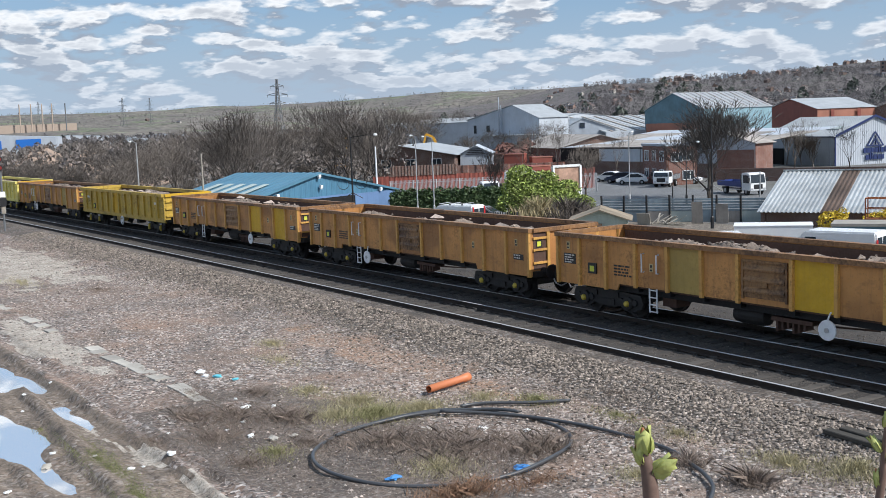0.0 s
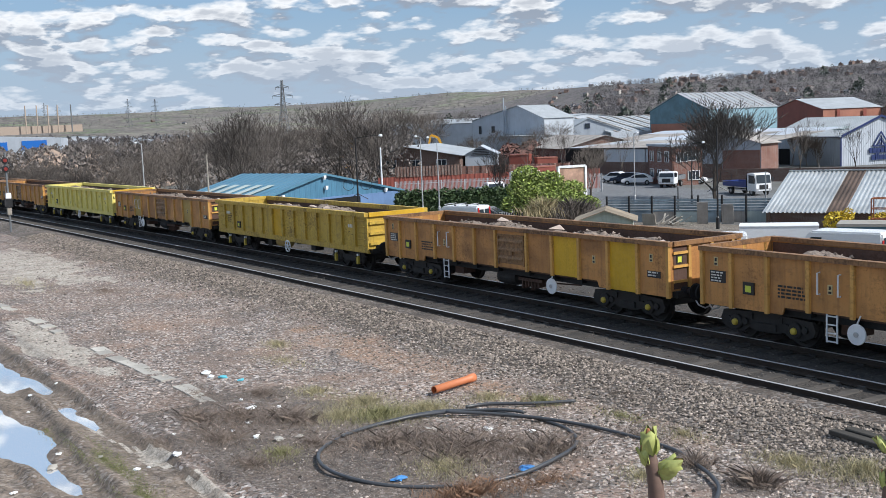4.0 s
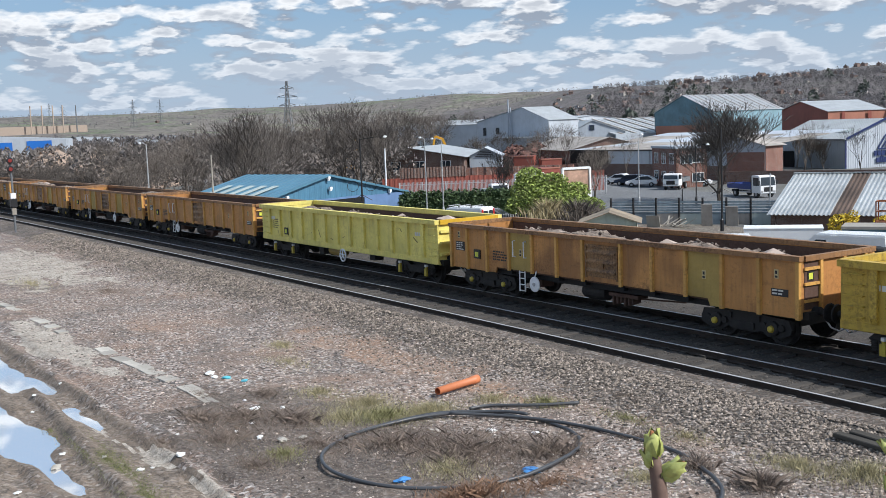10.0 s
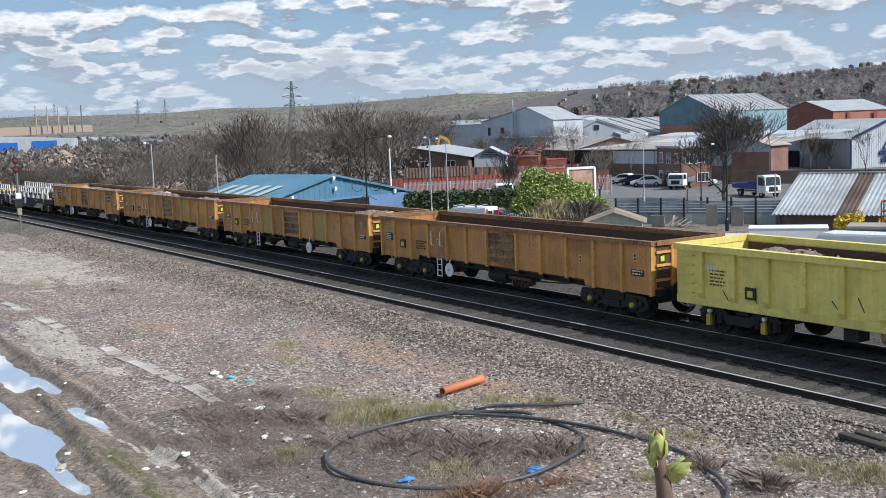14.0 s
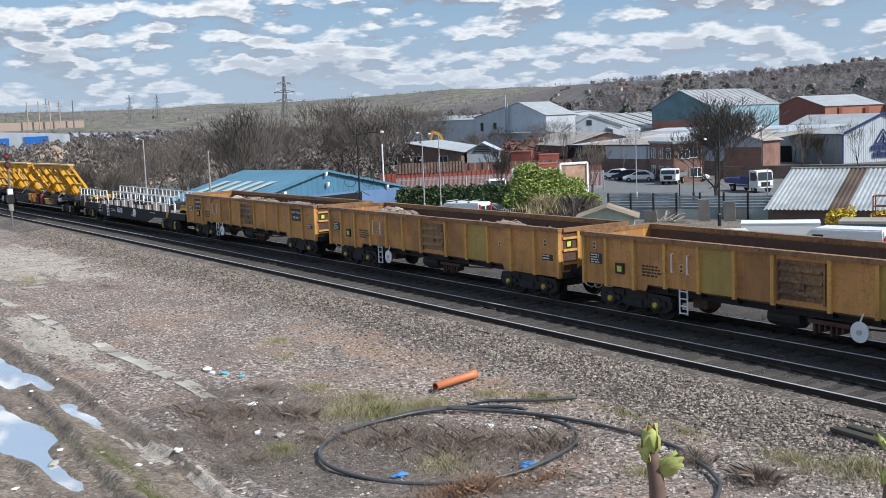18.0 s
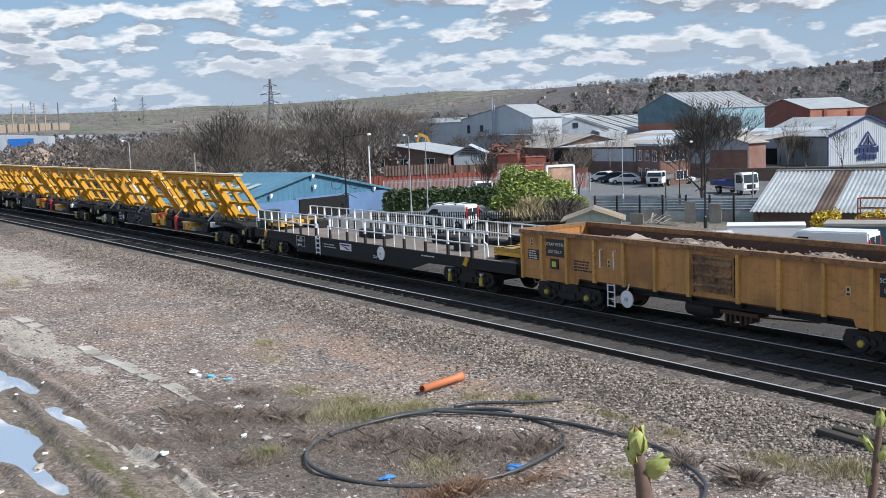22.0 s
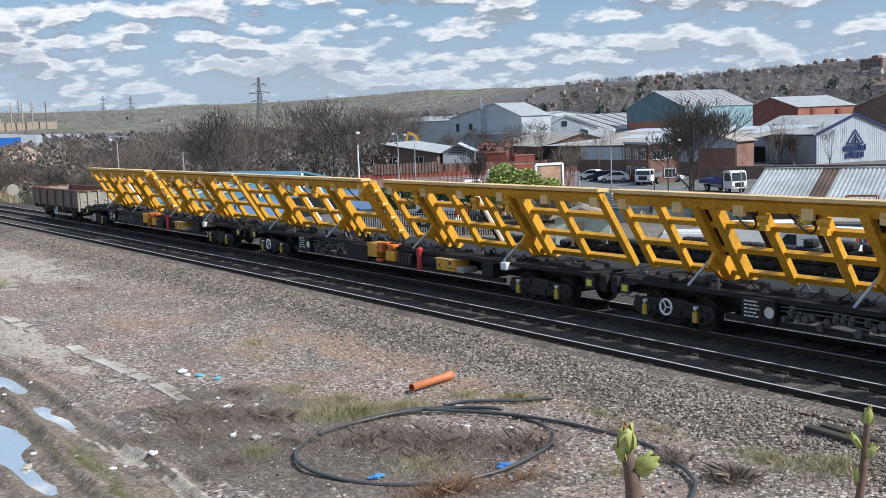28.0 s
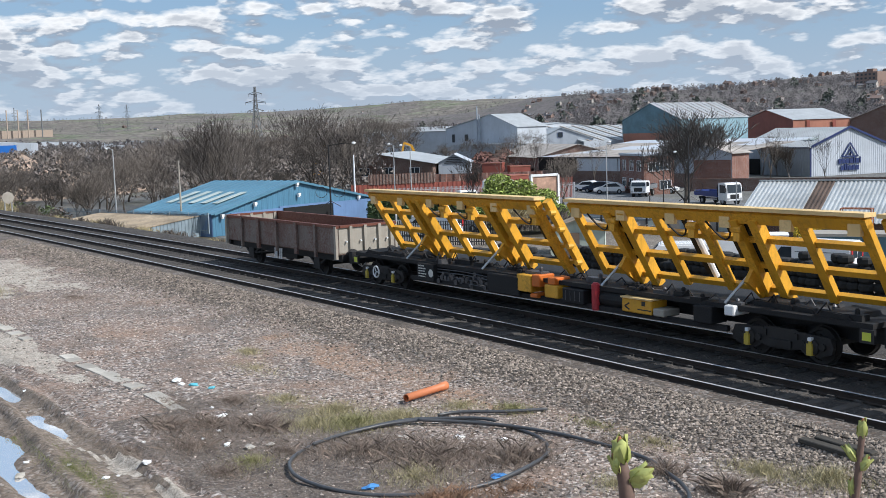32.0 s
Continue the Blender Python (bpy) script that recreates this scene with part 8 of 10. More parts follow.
def truck(x, y, turn, cab, bed, label, length=6.4, tall=2.35, flat=False):
    t = thing("truck", label, "truck")
    L = length / 2
    part("chassis", shape((-L, L - 0.3, -0.45, 0.45, 0.5, 0.75)), BLACK_STEEL, t)
    bm = bmesh.new()
    prism(bm, [(L - 1.7, 0.5), (L, 0.5), (L, 1.35), (L - 0.18, tall), (L - 0.5, tall + 0.12), (L - 1.7, tall + 0.1)], "y", -1.02, 1.02)
    bmesh.ops.bevel(bm, geom=bm.edges[:], offset=0.06, segments=2, affect="EDGES")
    part("cab", bm, cab, t)
    bm = bmesh.new()
    sheet(bm, (L + 0.012, 0.9, 1.38), (L + 0.012, -0.9, 1.38), (L - 0.15, 0.85, tall - 0.08), (L - 0.15, -0.85, tall - 0.08), thick=0.02)
    part("windscreen", bm, GLASS, t)
    for s in (-1, 1):
        bm = bmesh.new()
        prism(bm, [(L - 1.35, 1.35), (L - 0.2, 1.35), (L - 0.32, tall - 0.15), (L - 1.35, tall - 0.1)], "y", s * 1.022 - 0.006, s * 1.022 + 0.006)
        part("side_window", bm, GLASS, t)
        part("headlamp", shape((L - 0.02, L + 0.03, s * 0.78 - 0.14, s * 0.78 + 0.14, 0.62, 0.82)), STEEL, t)
        part("mirror", shape((L - 0.15, L, s * 1.18 - 0.1, s * 1.18 + 0.1, 1.5, 1.95)), BLACK_PAINT, t)
        for q in (L - 0.85, -L + 1.5):
            wheel(t, q, s * 0.88, 0.42, 0.26)
        if not flat:
            part("side_guard", shape((-L + 2.3, L - 1.9, s * 1.0 - 0.03, s * 1.0 + 0.03, 0.55, 0.68), (-L + 2.3, L - 1.9, s * 1.0 - 0.03, s * 1.0 + 0.03, 0.78, 0.9)), STEEL, t)
    part("grille", shape((L - 0.01, L + 0.02, -0.55, 0.55, 0.7, 1.2)), BLACK_PAINT, t)
    part("load_floor", shape((-L, L - 1.75, -1.05, 1.05, 0.92, 1.05)), bed, t)
    for s in (-1, 1):
        part("drop_side", shape((-L, L - 1.75, s * 1.05 - 0.03, s * 1.05 + 0.03, 1.05, 1.5)), bed, t)
    part("headboard", shape((L - 1.8, L - 1.74, -1.05, 1.05, 1.05, tall - 0.1)), bed if flat else BLACK_PAINT, t)
    part("tailboard", shape((-L - 0.03, -L + 0.03, -1.05, 1.05, 1.05, 1.5)), bed, t)
    t.matrix_world = pose(x, y, LOW, 0, 0, turn)
    return t


truck(-85.0, 96.6, -15, CAR_WHITE, TRUCK_BLUE, "white-cabbed truck with a blue dropside bed")
truck(-102.6, 102.6, -62, CAR_WHITE, CAR_GREY, "small white tipper pickup parked in the yard", 4.9, 1.95, True)
truck(-106.5, 76.8, -20, CAR_WHITE, GREY_SHEET, "small white truck behind the hedge", 5.0, 2.1, True)


def van(x, y, turn, label, z=LOW, length=5.6, high=2.45, bars=False):
    v = thing("van", label, "van", "parked vans")
    L = length / 2
    bm = bmesh.new()
    prism(bm, [(-L, 0.4), (L, 0.4), (L + 0.05, 0.85), (L - 0.35, 1.15), (L - 1.0, 1.6), (L - 1.55, high), (-L + 0.05, high), (-L, high - 0.25)], "y", -0.98, 0.98)
    bmesh.ops.bevel(bm, geom=bm.edges[:], offset=0.09, segments=2, affect="EDGES")
    part("body", bm, CAR_WHITE, v)
    for s in (-1, 1):
        bm = bmesh.new()
        prism(bm, [(L - 0.95, 1.2), (L - 1.6, high - 0.35), (L - 2.2, high - 0.35), (L - 2.2, 1.2)], "y", s * 0.985 - 0.006, s * 0.985 + 0.006)
        part("side_window", bm, GLASS, v)
        part("side_strip", shape((-L + 0.3, L - 2.4, s * 0.99 - 0.01, s * 0.99 + 0.01, high - 0.62, high - 0.58)), CAR_GREY, v)
        for q in (-L + 1.0, L - 0.95):
            wheel(v, q, s * 0.88, 0.34, 0.22)
        part("tail_lamp", shape((-L - 0.03, -L + 0.02, s * 0.84 - 0.09, s * 0.84 + 0.09, 0.9, 1.9)), TAIL_RED, v, "tall red tail lamp")
        bm = bmesh.new()
        prism(bm, [(-0.42, high - 0.9), (0.42, high - 0.9), (0.36, high - 0.3), (-0.36, high - 0.3)], "x", -L - 0.015, -L - 0.005, pose(0, s * 0.44, 0))
        part("rear_window", bm, GLASS, v)
    bm = bmesh.new()
    sheet(bm, (L - 0.92, 0.82, 1.62), (L - 0.92, -0.82, 1.62), (L - 1.5, 0.75, high - 0.08), (L - 1.5, -0.75, high - 0.08), thick=0.02)
    part("windscreen", bm, GLASS, v)
    if bars:
        for q in (-1.4, -0.1, 1.0):
            bm = bmesh.new()
            bar(bm, (q, -0.9, high + 0.12), (q, 0.9, high + 0.12), 0.06, 0.06)
            part("roof_bar", bm, STEEL, v)
            part("bar_foot", shape((q - 0.06, q + 0.06, -0.85, -0.75, high - 0.02, high + 0.1), (q - 0.06, q + 0.06, 0.75, 0.85, high - 0.02, high + 0.1)), BLACK_PAINT, v)
    v.matrix_world = pose(x, y, z, 0, 0, turn)
    return v


van(-80.6, 54.7, -160, "white van with roof bars and red tail lamps", length=5.2, high=2.05, bars=True)
van(-45.4, 47.9, 223, "white high-roofed van beside the line", length=4.9, high=2.3)
van(-40.3, 53.4, 196, "long white panel van beside the line", length=5.6, high=2.32)
bt = thing("box_trailer", "plain white box trailer parked by the vans", "trailer")
part("body", shape((-2.4, 2.4, -1.1, 1.1, 0.5, 1.93)), CAR_WHITE, bt)
part("roof", shape((-2.43, 2.43, -1.13, 1.13, 1.93, 1.98)), WHITE_PAINT, bt)
for s in (-1, 1):
    for q in (-0.5, 0.3):
        wheel(bt, q, s * 0.95, 0.32, 0.2)
part("drawbar", shape((2.4, 3.4, -0.06, 0.06, 0.42, 0.52)), BLACK_STEEL, bt)
bt.matrix_world = pose(-47.4, 56.8, LOW, 0, 0, 40)
ct = thing("shipping_container", "dark green steel container with a pale roof", "container")
part("body", shape((-3.0, 3.0, -1.2, 1.2, 0, 2.25)), TEAL_WALL, ct)
part("roof", shape((-3.05, 3.05, -1.25, 1.25, 2.25, 2.42)), GREY_PALE, ct)
for i in range(14):
    x = -2.8 + i * 0.43
    part("rib", shape((x - 0.06, x + 0.06, -1.24, -1.2, 0.1, 2.2)), TEAL_WALL, ct)
ct.matrix_world = pose(-39.9, 57.9, LOW + 0.0, 0, 0, 32)

# rusty orange access basket above the container
bk = thing("access_basket", "rusty orange lift basket on a boom", "access lift")
RUST_ORANGE = paint("rusty_orange_paint", (0.34, 0.10, 0.03), amount=0.6)
B0 = Vector((-43.6, 61.0, -1.5))
for i, (dx, dy) in enumerate(((0, 0), (1.7, 0.75), (1.35, 1.5), (-0.35, 0.75))):
    bm = bmesh.new()
    tube(bm, [B0 + Vector((dx, dy, 0)), B0 + Vector((dx, dy, 1.35))], 0.04, 6)
    part("post", bm, RUST_ORANGE, bk)
C = [(0, 0), (1.7, 0.75), (1.35, 1.5), (-0.35, 0.75)]
for z in (0.05, 0.7, 1.35):
    for (a, b), (c, d) in zip(C, C[1:] + C[:1]):
        bm = bmesh.new()
        tube(bm, [B0 + Vector((a, b, z)), B0 + Vector((c, d, z))], 0.035, 6)
        part("rail", bm, RUST_ORANGE, bk)
part("platform", shape((-43.95, -41.9, 61.3, 62.1, -1.6, -1.5)), RUST_ORANGE, bk)
bm = bmesh.new()
bar(bm, (-42.9, 61.9, -1.6), (-41.0, 62.6, LOW), 0.3, 0.4)
part("boom", bm, RUST_ORANGE, bk)

# poster stand in a V, with white frames
POSTER = simple("faded_poster", (0.42, 0.26, 0.19), 0.7, 0.0, 0.55, 0.8, 3)
for (a, b, z0, z1) in (((-84.8, 63.6), (-82.6, 65.3), -2.4, 0.75), ((-80.9, 66.2), (-80.2, 68.9), -1.5, 1.15)):
    ps = thing("poster_stand", "white-framed advertising hoarding with a faded poster", "hoarding", "hoardings")
    sheet_part("poster", POSTER, ps, V2(a, z0 + 0.2), V2(b, z0 + 0.2), V2(a, z1 - 0.12), V2(b, z1 - 0.12), thick=0.08)
    for p, q, w in ((V2(a, LOW), V2(a, z1), 0.2), (V2(b, LOW), V2(b, z1), 0.2), (V2(a, z1), V2(b, z1), 0.2), (V2(a, z0 + 0.1), V2(b, z0 + 0.1), 0.2)):
        bm = bmesh.new()
        bar(bm, p, q, w, 0.22)
        part("frame", bm, WHITE_PAINT, ps)


def digger(x, y, turn, s, label):
    """A tracked grab on its scrap heap, arm bent over."""
    d = thing("excavator", label, "excavator", "excavators")
    part("cab", shape((-1.0, 0.4, -1.4, -0.2, 1.2, 2.9)), FRAME_Y, d)
    part("engine_deck", shape((-2.6, -0.2, -1.3, 1.3, 1.1, 2.1)), FRAME_Y, d)
    part("window", shape((-0.6, 0.42, -1.42, -0.3, 1.9, 2.7)), GLASS, d)
    for k in (-1.1, 1.1):
        part("track", shape((-2.2, 1.8, k - 0.3, k + 0.3, 0.0, 0.9)), BLACK_STEEL, d)
    for p, q, w in (((0, 0.3, 1.8), (1.6, 0.3, 5.4), 0.34), ((1.6, 0.3, 5.4), (2.6, 0.3, 5.8), 0.3), ((2.6, 0.3, 5.8), (3.4, 0.3, 2.6), 0.26)):
        bm = bmesh.new()
        bar(bm, p, q, w, w)
        part("arm", bm, FRAME_Y, d)
    bm = bmesh.new()
    for k in (-0.5, 0, 0.5):
        bar(bm, (3.4, 0.3 + k, 2.6), (3.7 + k * 0.3, 0.3 + k * 1.4, 1.5), 0.2, 0.15)
    part("grab", bm, BLACK_STEEL, d)
    d.matrix_world = pose(x, y, LOW, 0, 0, turn)
    d.scale = (s, s, s)


digger(-166, 111, 235, 1.25, "yellow material handler with a raised arm")
digger(-189, 103, 335, 1.3, "yellow excavator seen behind the trees")


def rubble_heap(name, label, x, y, rx, ry, h, mat, seed, turn=0, n=900):
    noise.seed_set(seed)
    verts, faces = [], []
    m = 34
    for i in range(m + 1):
        for j in range(m + 1):
            u, v = 2 * i / m - 1, 2 * j / m - 1
            k = max(0, 1 - (u * u + v * v))
            z = h * k ** 0.8 * (0.7 + 0.6 * noise.noise((u * 3, v * 3, seed))) + 0.5 * k * noise.noise((u * 9, v * 9, seed))
            verts.append((u * rx, v * ry, z - 0.05))
    for i in range(m):
        for j in range(m):
            a = i * (m + 1) + j
            faces.append((a, a + m + 1, a + m + 2, a + 1))
    r = random.Random(seed)
    for _ in range(n):
        p = Vector(verts[r.randrange((m + 1) ** 2)])
        if p.z < 0.1:
            continue
        s = r.uniform(0.1, 0.5)
        k = len(verts)
        for d in ((1, 0, 0), (-1, 0, 0), (0, 1, 0), (0, -1, 0), (0, 0, 1), (0, 0, -1)):
            verts.append(tuple(p + Vector([c * s * r.uniform(0.4, 1.2) for c in d]) + Vector((r.uniform(-0.3, 0.3), r.uniform(-0.3, 0.3), 0.1))))
        for f in ((0, 2, 4), (2, 1, 4), (1, 3, 4), (3, 0, 4), (2, 0, 5), (1, 2, 5), (3, 1, 5), (0, 3, 5)):
            faces.append(tuple(k + q for q in f))
    me = bpy.data.meshes.new(name)
    me.from_pydata(verts, [], faces)
    me.materials.append(mat)
    ob = new(name, me)
    ob.matrix_world = pose(x, y, LOW, 0, 0, turn)
    tagged(ob, label, "heap", kind="stuff")


SCRAP_RUST = simple("rusty_scrap", (0.11, 0.055, 0.045), 0.85, 0.2, 0.5, 0.8, 6, island=0.6)
RUBBLE = simple("brick_rubble", (0.25, 0.19, 0.15), 0.95, 0.0, 0.4, 0.6, 5, island=0.5)
rubble_heap("scrap_heap", "heap of rusty red scrap metal", -166, 127, 11, 9, 5.9, SCRAP_RUST, 5, 40, 1500)
rubble_heap("rubble_heap", "long heap of pale brick rubble", -196, 50, 26, 9, 7.4, RUBBLE, 6, 105, 1500)
rubble_heap("scrap_heap", "low mixed scrap heap behind the wall", -155, 118, 10, 6, 4.2, SCRAP_RUST, 7, 30, 900)
for i, (x, y, h) in enumerate(((-148.5, 113.5, 3.6), (-145.5, 116.5, 3.0), (-126, 100, 2.6))):
    s = thing("skip_container", "rusty red steel skip in the scrap yard", "skip", "scrap yard skips")
    part("body", shape((-1.7, 1.7, -1.1, 1.1, 0, h)), RED_SHEET, s)
    part("rim", shape((-1.78, 1.78, -1.18, -1.1, h - 0.15, h), (-1.78, 1.78, 1.1, 1.18, h - 0.15, h)), RED_PALE, s)
    s.matrix_world = pose(x, y, LOW, 0, 0, 40 + 25 * i)

# dark stacked tyres and white tables behind the line
tw = tagged(new("tyre_wall"), "long wall of stacked black tyres behind the line", "tyre wall")
bm = bmesh.new()
rnd = random.Random(31)
for i in range(80):
    x = -54 + i * 0.5
    y = line_y(x) + 21.5 + rnd.uniform(-0.2, 0.2)
    top = (-1.5 if x < -45 else -0.95 if x < -37 else -0.5 if x < -30 else -0.3) + rnd.choice((0, 0, -0.2, 0.12))
    for k in range(math.ceil((top - LOW) / 0.36)):
        lathe(bm, [(0.18, 0.0), (0.29, 0.02), (0.34, 0.1), (0.34, 0.26), (0.29, 0.34), (0.18, 0.36)], "z", (x + rnd.uniform(-0.06, 0.06), y + rnd.uniform(-0.06, 0.06), LOW + 0.36 * k), 9)
tagged(part("tyres", bm, TYRE, tw), "black tyres", kind="stuff")

# ---- the far town and landmarks ----
HOUSE_WALLS = [simple("house_brick", (0.21, 0.145, 0.12), 0.9, 0, 0.25, objrand=0.3), simple("house_render", (0.40, 0.37, 0.34), 0.9, 0, 0.15, objrand=0.2)]
HOUSE_ROOFS = [simple("slate_roof", (0.10, 0.10, 0.11), 0.8, 0, 0.25, objrand=0.3), simple("tile_roof", (0.16, 0.115, 0.10), 0.85, 0, 0.25, objrand=0.3)]


def house_kind(i):
    h = thing("house", ("brick", "brick", "pale rendered", "pale rendered")[i] + " house on the distant hillside", "house", "houses on the hill")
    bm = bmesh.new()
    prism(bm, [(-4, 0), (4, 0), (4, 5), (0, 7.4), (-4, 5)], "x", -4.5, 4.5)
    part("wall", bm, HOUSE_WALLS[i // 2], h)
    bm = bmesh.new()
    prism(bm, [(-4.4, 4.8), (0, 7.5), (0, 7.8), (-4.4, 5.1)], "x", -4.8, 4.8)
    part("roof_slope", bm, HOUSE_ROOFS[i % 2], h)
    bm = bmesh.new()
    prism(bm, [(4.4, 4.8), (4.4, 5.1), (0, 7.8), (0, 7.5)], "x", -4.8, 4.8)
    part("roof_slope", bm, HOUSE_ROOFS[i % 2], h)
    part("chimney", shape((-3.6, -2.6, -0.5, 0.5, 6.5, 9.0)), HOUSE_WALLS[0], h)
    for x in (-2.4, 2.2):
        for z in (0.9, 3.3):
            part("window", shape((x - 0.7, x + 0.7, -4.06, -3.98, z, z + 1.2)), GLASS, h)
    return h


HOUSES = [house_kind(i) for i in range(4)]
rnd = random.Random(5)
first = True
for i in range(190):
    az = radians(rnd.uniform(122, 141) if i < 165 else rnd.uniform(147, 162))
    d = rnd.uniform(880, 1420) if i < 165 else rnd.uniform(900, 2000)
    x, y = d * math.cos(az), d * math.sin(az)
    m = pose(x, y, land(x, y) - 0.6, 0, 0, rnd.choice((0, 20, 90, 115, 45)) + rnd.uniform(-8, 8))
    if i < 4:
        HOUSES[i].matrix_world = m
    else:
        copy_thing(HOUSES[rnd.randrange(4)], m @ Matrix.Scale(rnd.uniform(0.5, 0.68), 4))

# winter twig colour, greyed and evened: some distance haze is put into it
FAR_TREE = leaf_material("hazed_winter_trees", (0.125, 0.115, 0.118), 0.12)
THICKET = leaf_material("thicket_twigs", (0.16, 0.138, 0.125), 0.3)
FAR_GREEN = leaf_material("far_conifers", (0.06, 0.075, 0.06), 0.3)


def far_woods(name, label, n, az0, az1, d0, d1, hgt, mat, seed, per=26, clumpy=0.0, fleck=0.12):
    """Far trees as loose upright clumps of twig flecks."""
    r = random.Random(seed)
    verts, faces = [], []
    done = 0
    while done < n:
        az, d = radians(az0 + (az1 - az0) * r.random() ** 1.35), math.sqrt(r.uniform(d0 * d0, d1 * d1))
        x, y = d * math.cos(az), d * math.sin(az)
        if clumpy and noise.noise((x * 0.006, y * 0.006, seed)) < clumpy:
            if r.random() < 0.9:
                continue
        done += 1
        z = land(x, y)
        h = hgt * r.uniform(0.6, 1.3)
        for _ in range(per):
            a, q = r.uniform(0, 6.283), math.sqrt(r.random())
            zz = h * r.uniform(0.12, 1.0)
            w = h * 0.42 * math.sin(math.pi * min(zz / h * 0.85 + 0.12, 1)) * q
            p = Vector((x + w * math.cos(a), y + w * math.sin(a), z + zz))
            s = h * fleck * r.uniform(0.67, 1.33)
            k = len(verts)
            e = Vector((r.gauss(0, 1), r.gauss(0, 1), 0)).normalized() * s
            up = Vector((r.gauss(0, 0.4), r.gauss(0, 0.4), 1)) * s
            verts += [tuple(p - e), tuple(p + e * 0.7 - up * 0.4), tuple(p + up)]
            faces.append((k, k + 1, k + 2))
    me = bpy.data.meshes.new(name)
    me.from_pydata(verts, [], faces)
    me.materials.append(mat)
    tagged(new(name, me), label, "woodland", kind="stuff")


far_woods("hillside_trees", "leafless trees among the hillside houses", 6000, 121, 139, 430, 1330, 5.0, FAR_TREE, 1, 34, fleck=0.075)
far_woods("hillside_trees", "leafless trees along the valley side", 1500, 137, 150, 430, 1000, 5.5, FAR_TREE, 5, 34, fleck=0.075)
far_woods("valley_trees", "leafless trees across the valley floor", 1500, 144, 172, 330, 1000, 6.5, FAR_TREE, 2, 34)
far_woods("distant_woods", "distant dark woods on the ridge", 2400, 121, 175, 1500, 2900, 4, FAR_TREE, 3, 14, 0.1)
far_woods("thicket", "brown leafless thicket behind the nearer trees", 900, 148.5, 171, 165, 330, 6.2, THICKET, 8, 110, 0.0, 0.045)
far_woods("conifers", "dark conifers on the hillside", 45, 122, 147, 450, 1200, 10, FAR_GREEN, 4, 60)

# tower block on the hill
tb = thing("tower_block", "dark brick block of flats on the hilltop", "flats")
TX, TY = 1150 * math.cos(radians(124.2)), 1150 * math.sin(radians(124.2))
tz = land(TX, TY)
part("wall", shape((TX - 12, TX + 12, TY - 8, TY + 8, tz - 3, tz + 12.5)), HOUSE_WALLS[0], tb)
part("lift_house", shape((TX - 3, TX + 4, TY - 3, TY + 3, tz + 12.5, tz + 15.5)), HOUSE_WALLS[0], tb)
for i in range(5):
    for j in range(3):
        part("window", shape((TX - 10.5 + i * 4.4, TX - 8.3 + i * 4.4, TY - 8.1, TY - 7.9, tz + 2 + j * 3.6, tz + 3.8 + j * 3.6)), GLASS, tb)


def pylon(x, y, z, h, turn):
    p = thing("pylon", "grey steel lattice electricity pylon", "pylon", "pylons")
    wid = lambda k: 0.085 * h * (1 - k) ** 1.5 + 0.011 * h
    lv = [0, 0.14, 0.27, 0.39, 0.5, 0.6, 0.68, 0.76, 0.84, 0.92, 1.0]
    for sx, sy in ((1, 1), (1, -1), (-1, 1), (-1, -1)):
        bm = bmesh.new()
        tube(bm, [(sx * wid(k), sy * wid(k), k * h) for k in lv], 0.16, 4)
        part("leg", bm, GALV_DARK, p)
    bm = bmesh.new()
    for a, b in zip(lv, lv[1:]):
        c = [(1, 1), (1, -1), (-1, -1), (-1, 1)]
        for (px, py), (qx, qy) in zip(c, c[1:] + c[:1]):
            tube(bm, [(px * wid(a), py * wid(a), a * h), (qx * wid(b), qy * wid(b), b * h)], 0.09, 3)
            tube(bm, [(qx * wid(a), qy * wid(a), a * h), (px * wid(b), py * wid(b), b * h)], 0.09, 3)
    part("bracing", bm, GALV_DARK, p)
    for k, l in ((0.66, 0.12), (0.78, 0.15), (0.90, 0.10)):
        bm = bmesh.new()
        for s in (-1, 1):
            tube(bm, [(0, 0, k * h + 0.03 * h), (s * l * h, 0, k * h)], 0.14, 3)
            tube(bm, [(0, 0, k * h - 0.01 * h), (s * l * h, 0, k * h)], 0.14, 3)
            tube(bm, [(s * l * h, 0, k * h), (s * l * h, 0, k * h - 0.035 * h)], 0.1, 3)
        part("cross_arm", bm, GALV_DARK, p)
    p.matrix_world = pose(x, y, z, 0, 0, turn)
    return p


GALV_DARK = simple("weathered_lattice_steel", (0.16, 0.17, 0.18), 0.6, 0.2, 0.15)
pylon(-452, 214.5, LOW, 31.0, 45)
for az, d, h in ((162.2, 1500, 46), (160.9, 1650, 48), (165.5, 1800, 42), (166.1, 2000, 42)):
    x, y = d * math.cos(radians(az)), d * math.sin(radians(az))
    pylon(x, y, land(x, y) - 6, h, 30)

works_l = thing("power_works", "long tan works hall with tall thin chimneys", "works")
TAN = simple("tan_works_wall", (0.40, 0.32, 0.26), 0.8, 0, 0.15)
for az0, az1, z0, z1, mat in ((164.4, 169.5, 12, 22, TAN),):
    a, b = [(1450 * math.cos(radians(q)), 1450 * math.sin(radians(q))) for q in (az0, az1)]
    sheet_part("hall_wall", mat, works_l, V2(b, -10), V2(a, -10), V2(b, z1), V2(a, z1), thick=8)
for az in (166.97, 166.45, 165.95, 165.5, 164.88):
    bm = bmesh.new()
    x, y = 1440 * math.cos(radians(az)), 1440 * math.sin(radians(az))
    tube(bm, [(x, y, -8), (x, y, 46.5)], 0.9, 8, 0.7)
    part("chimney", bm, TAN if az > 165 else GALV_DARK, works_l)
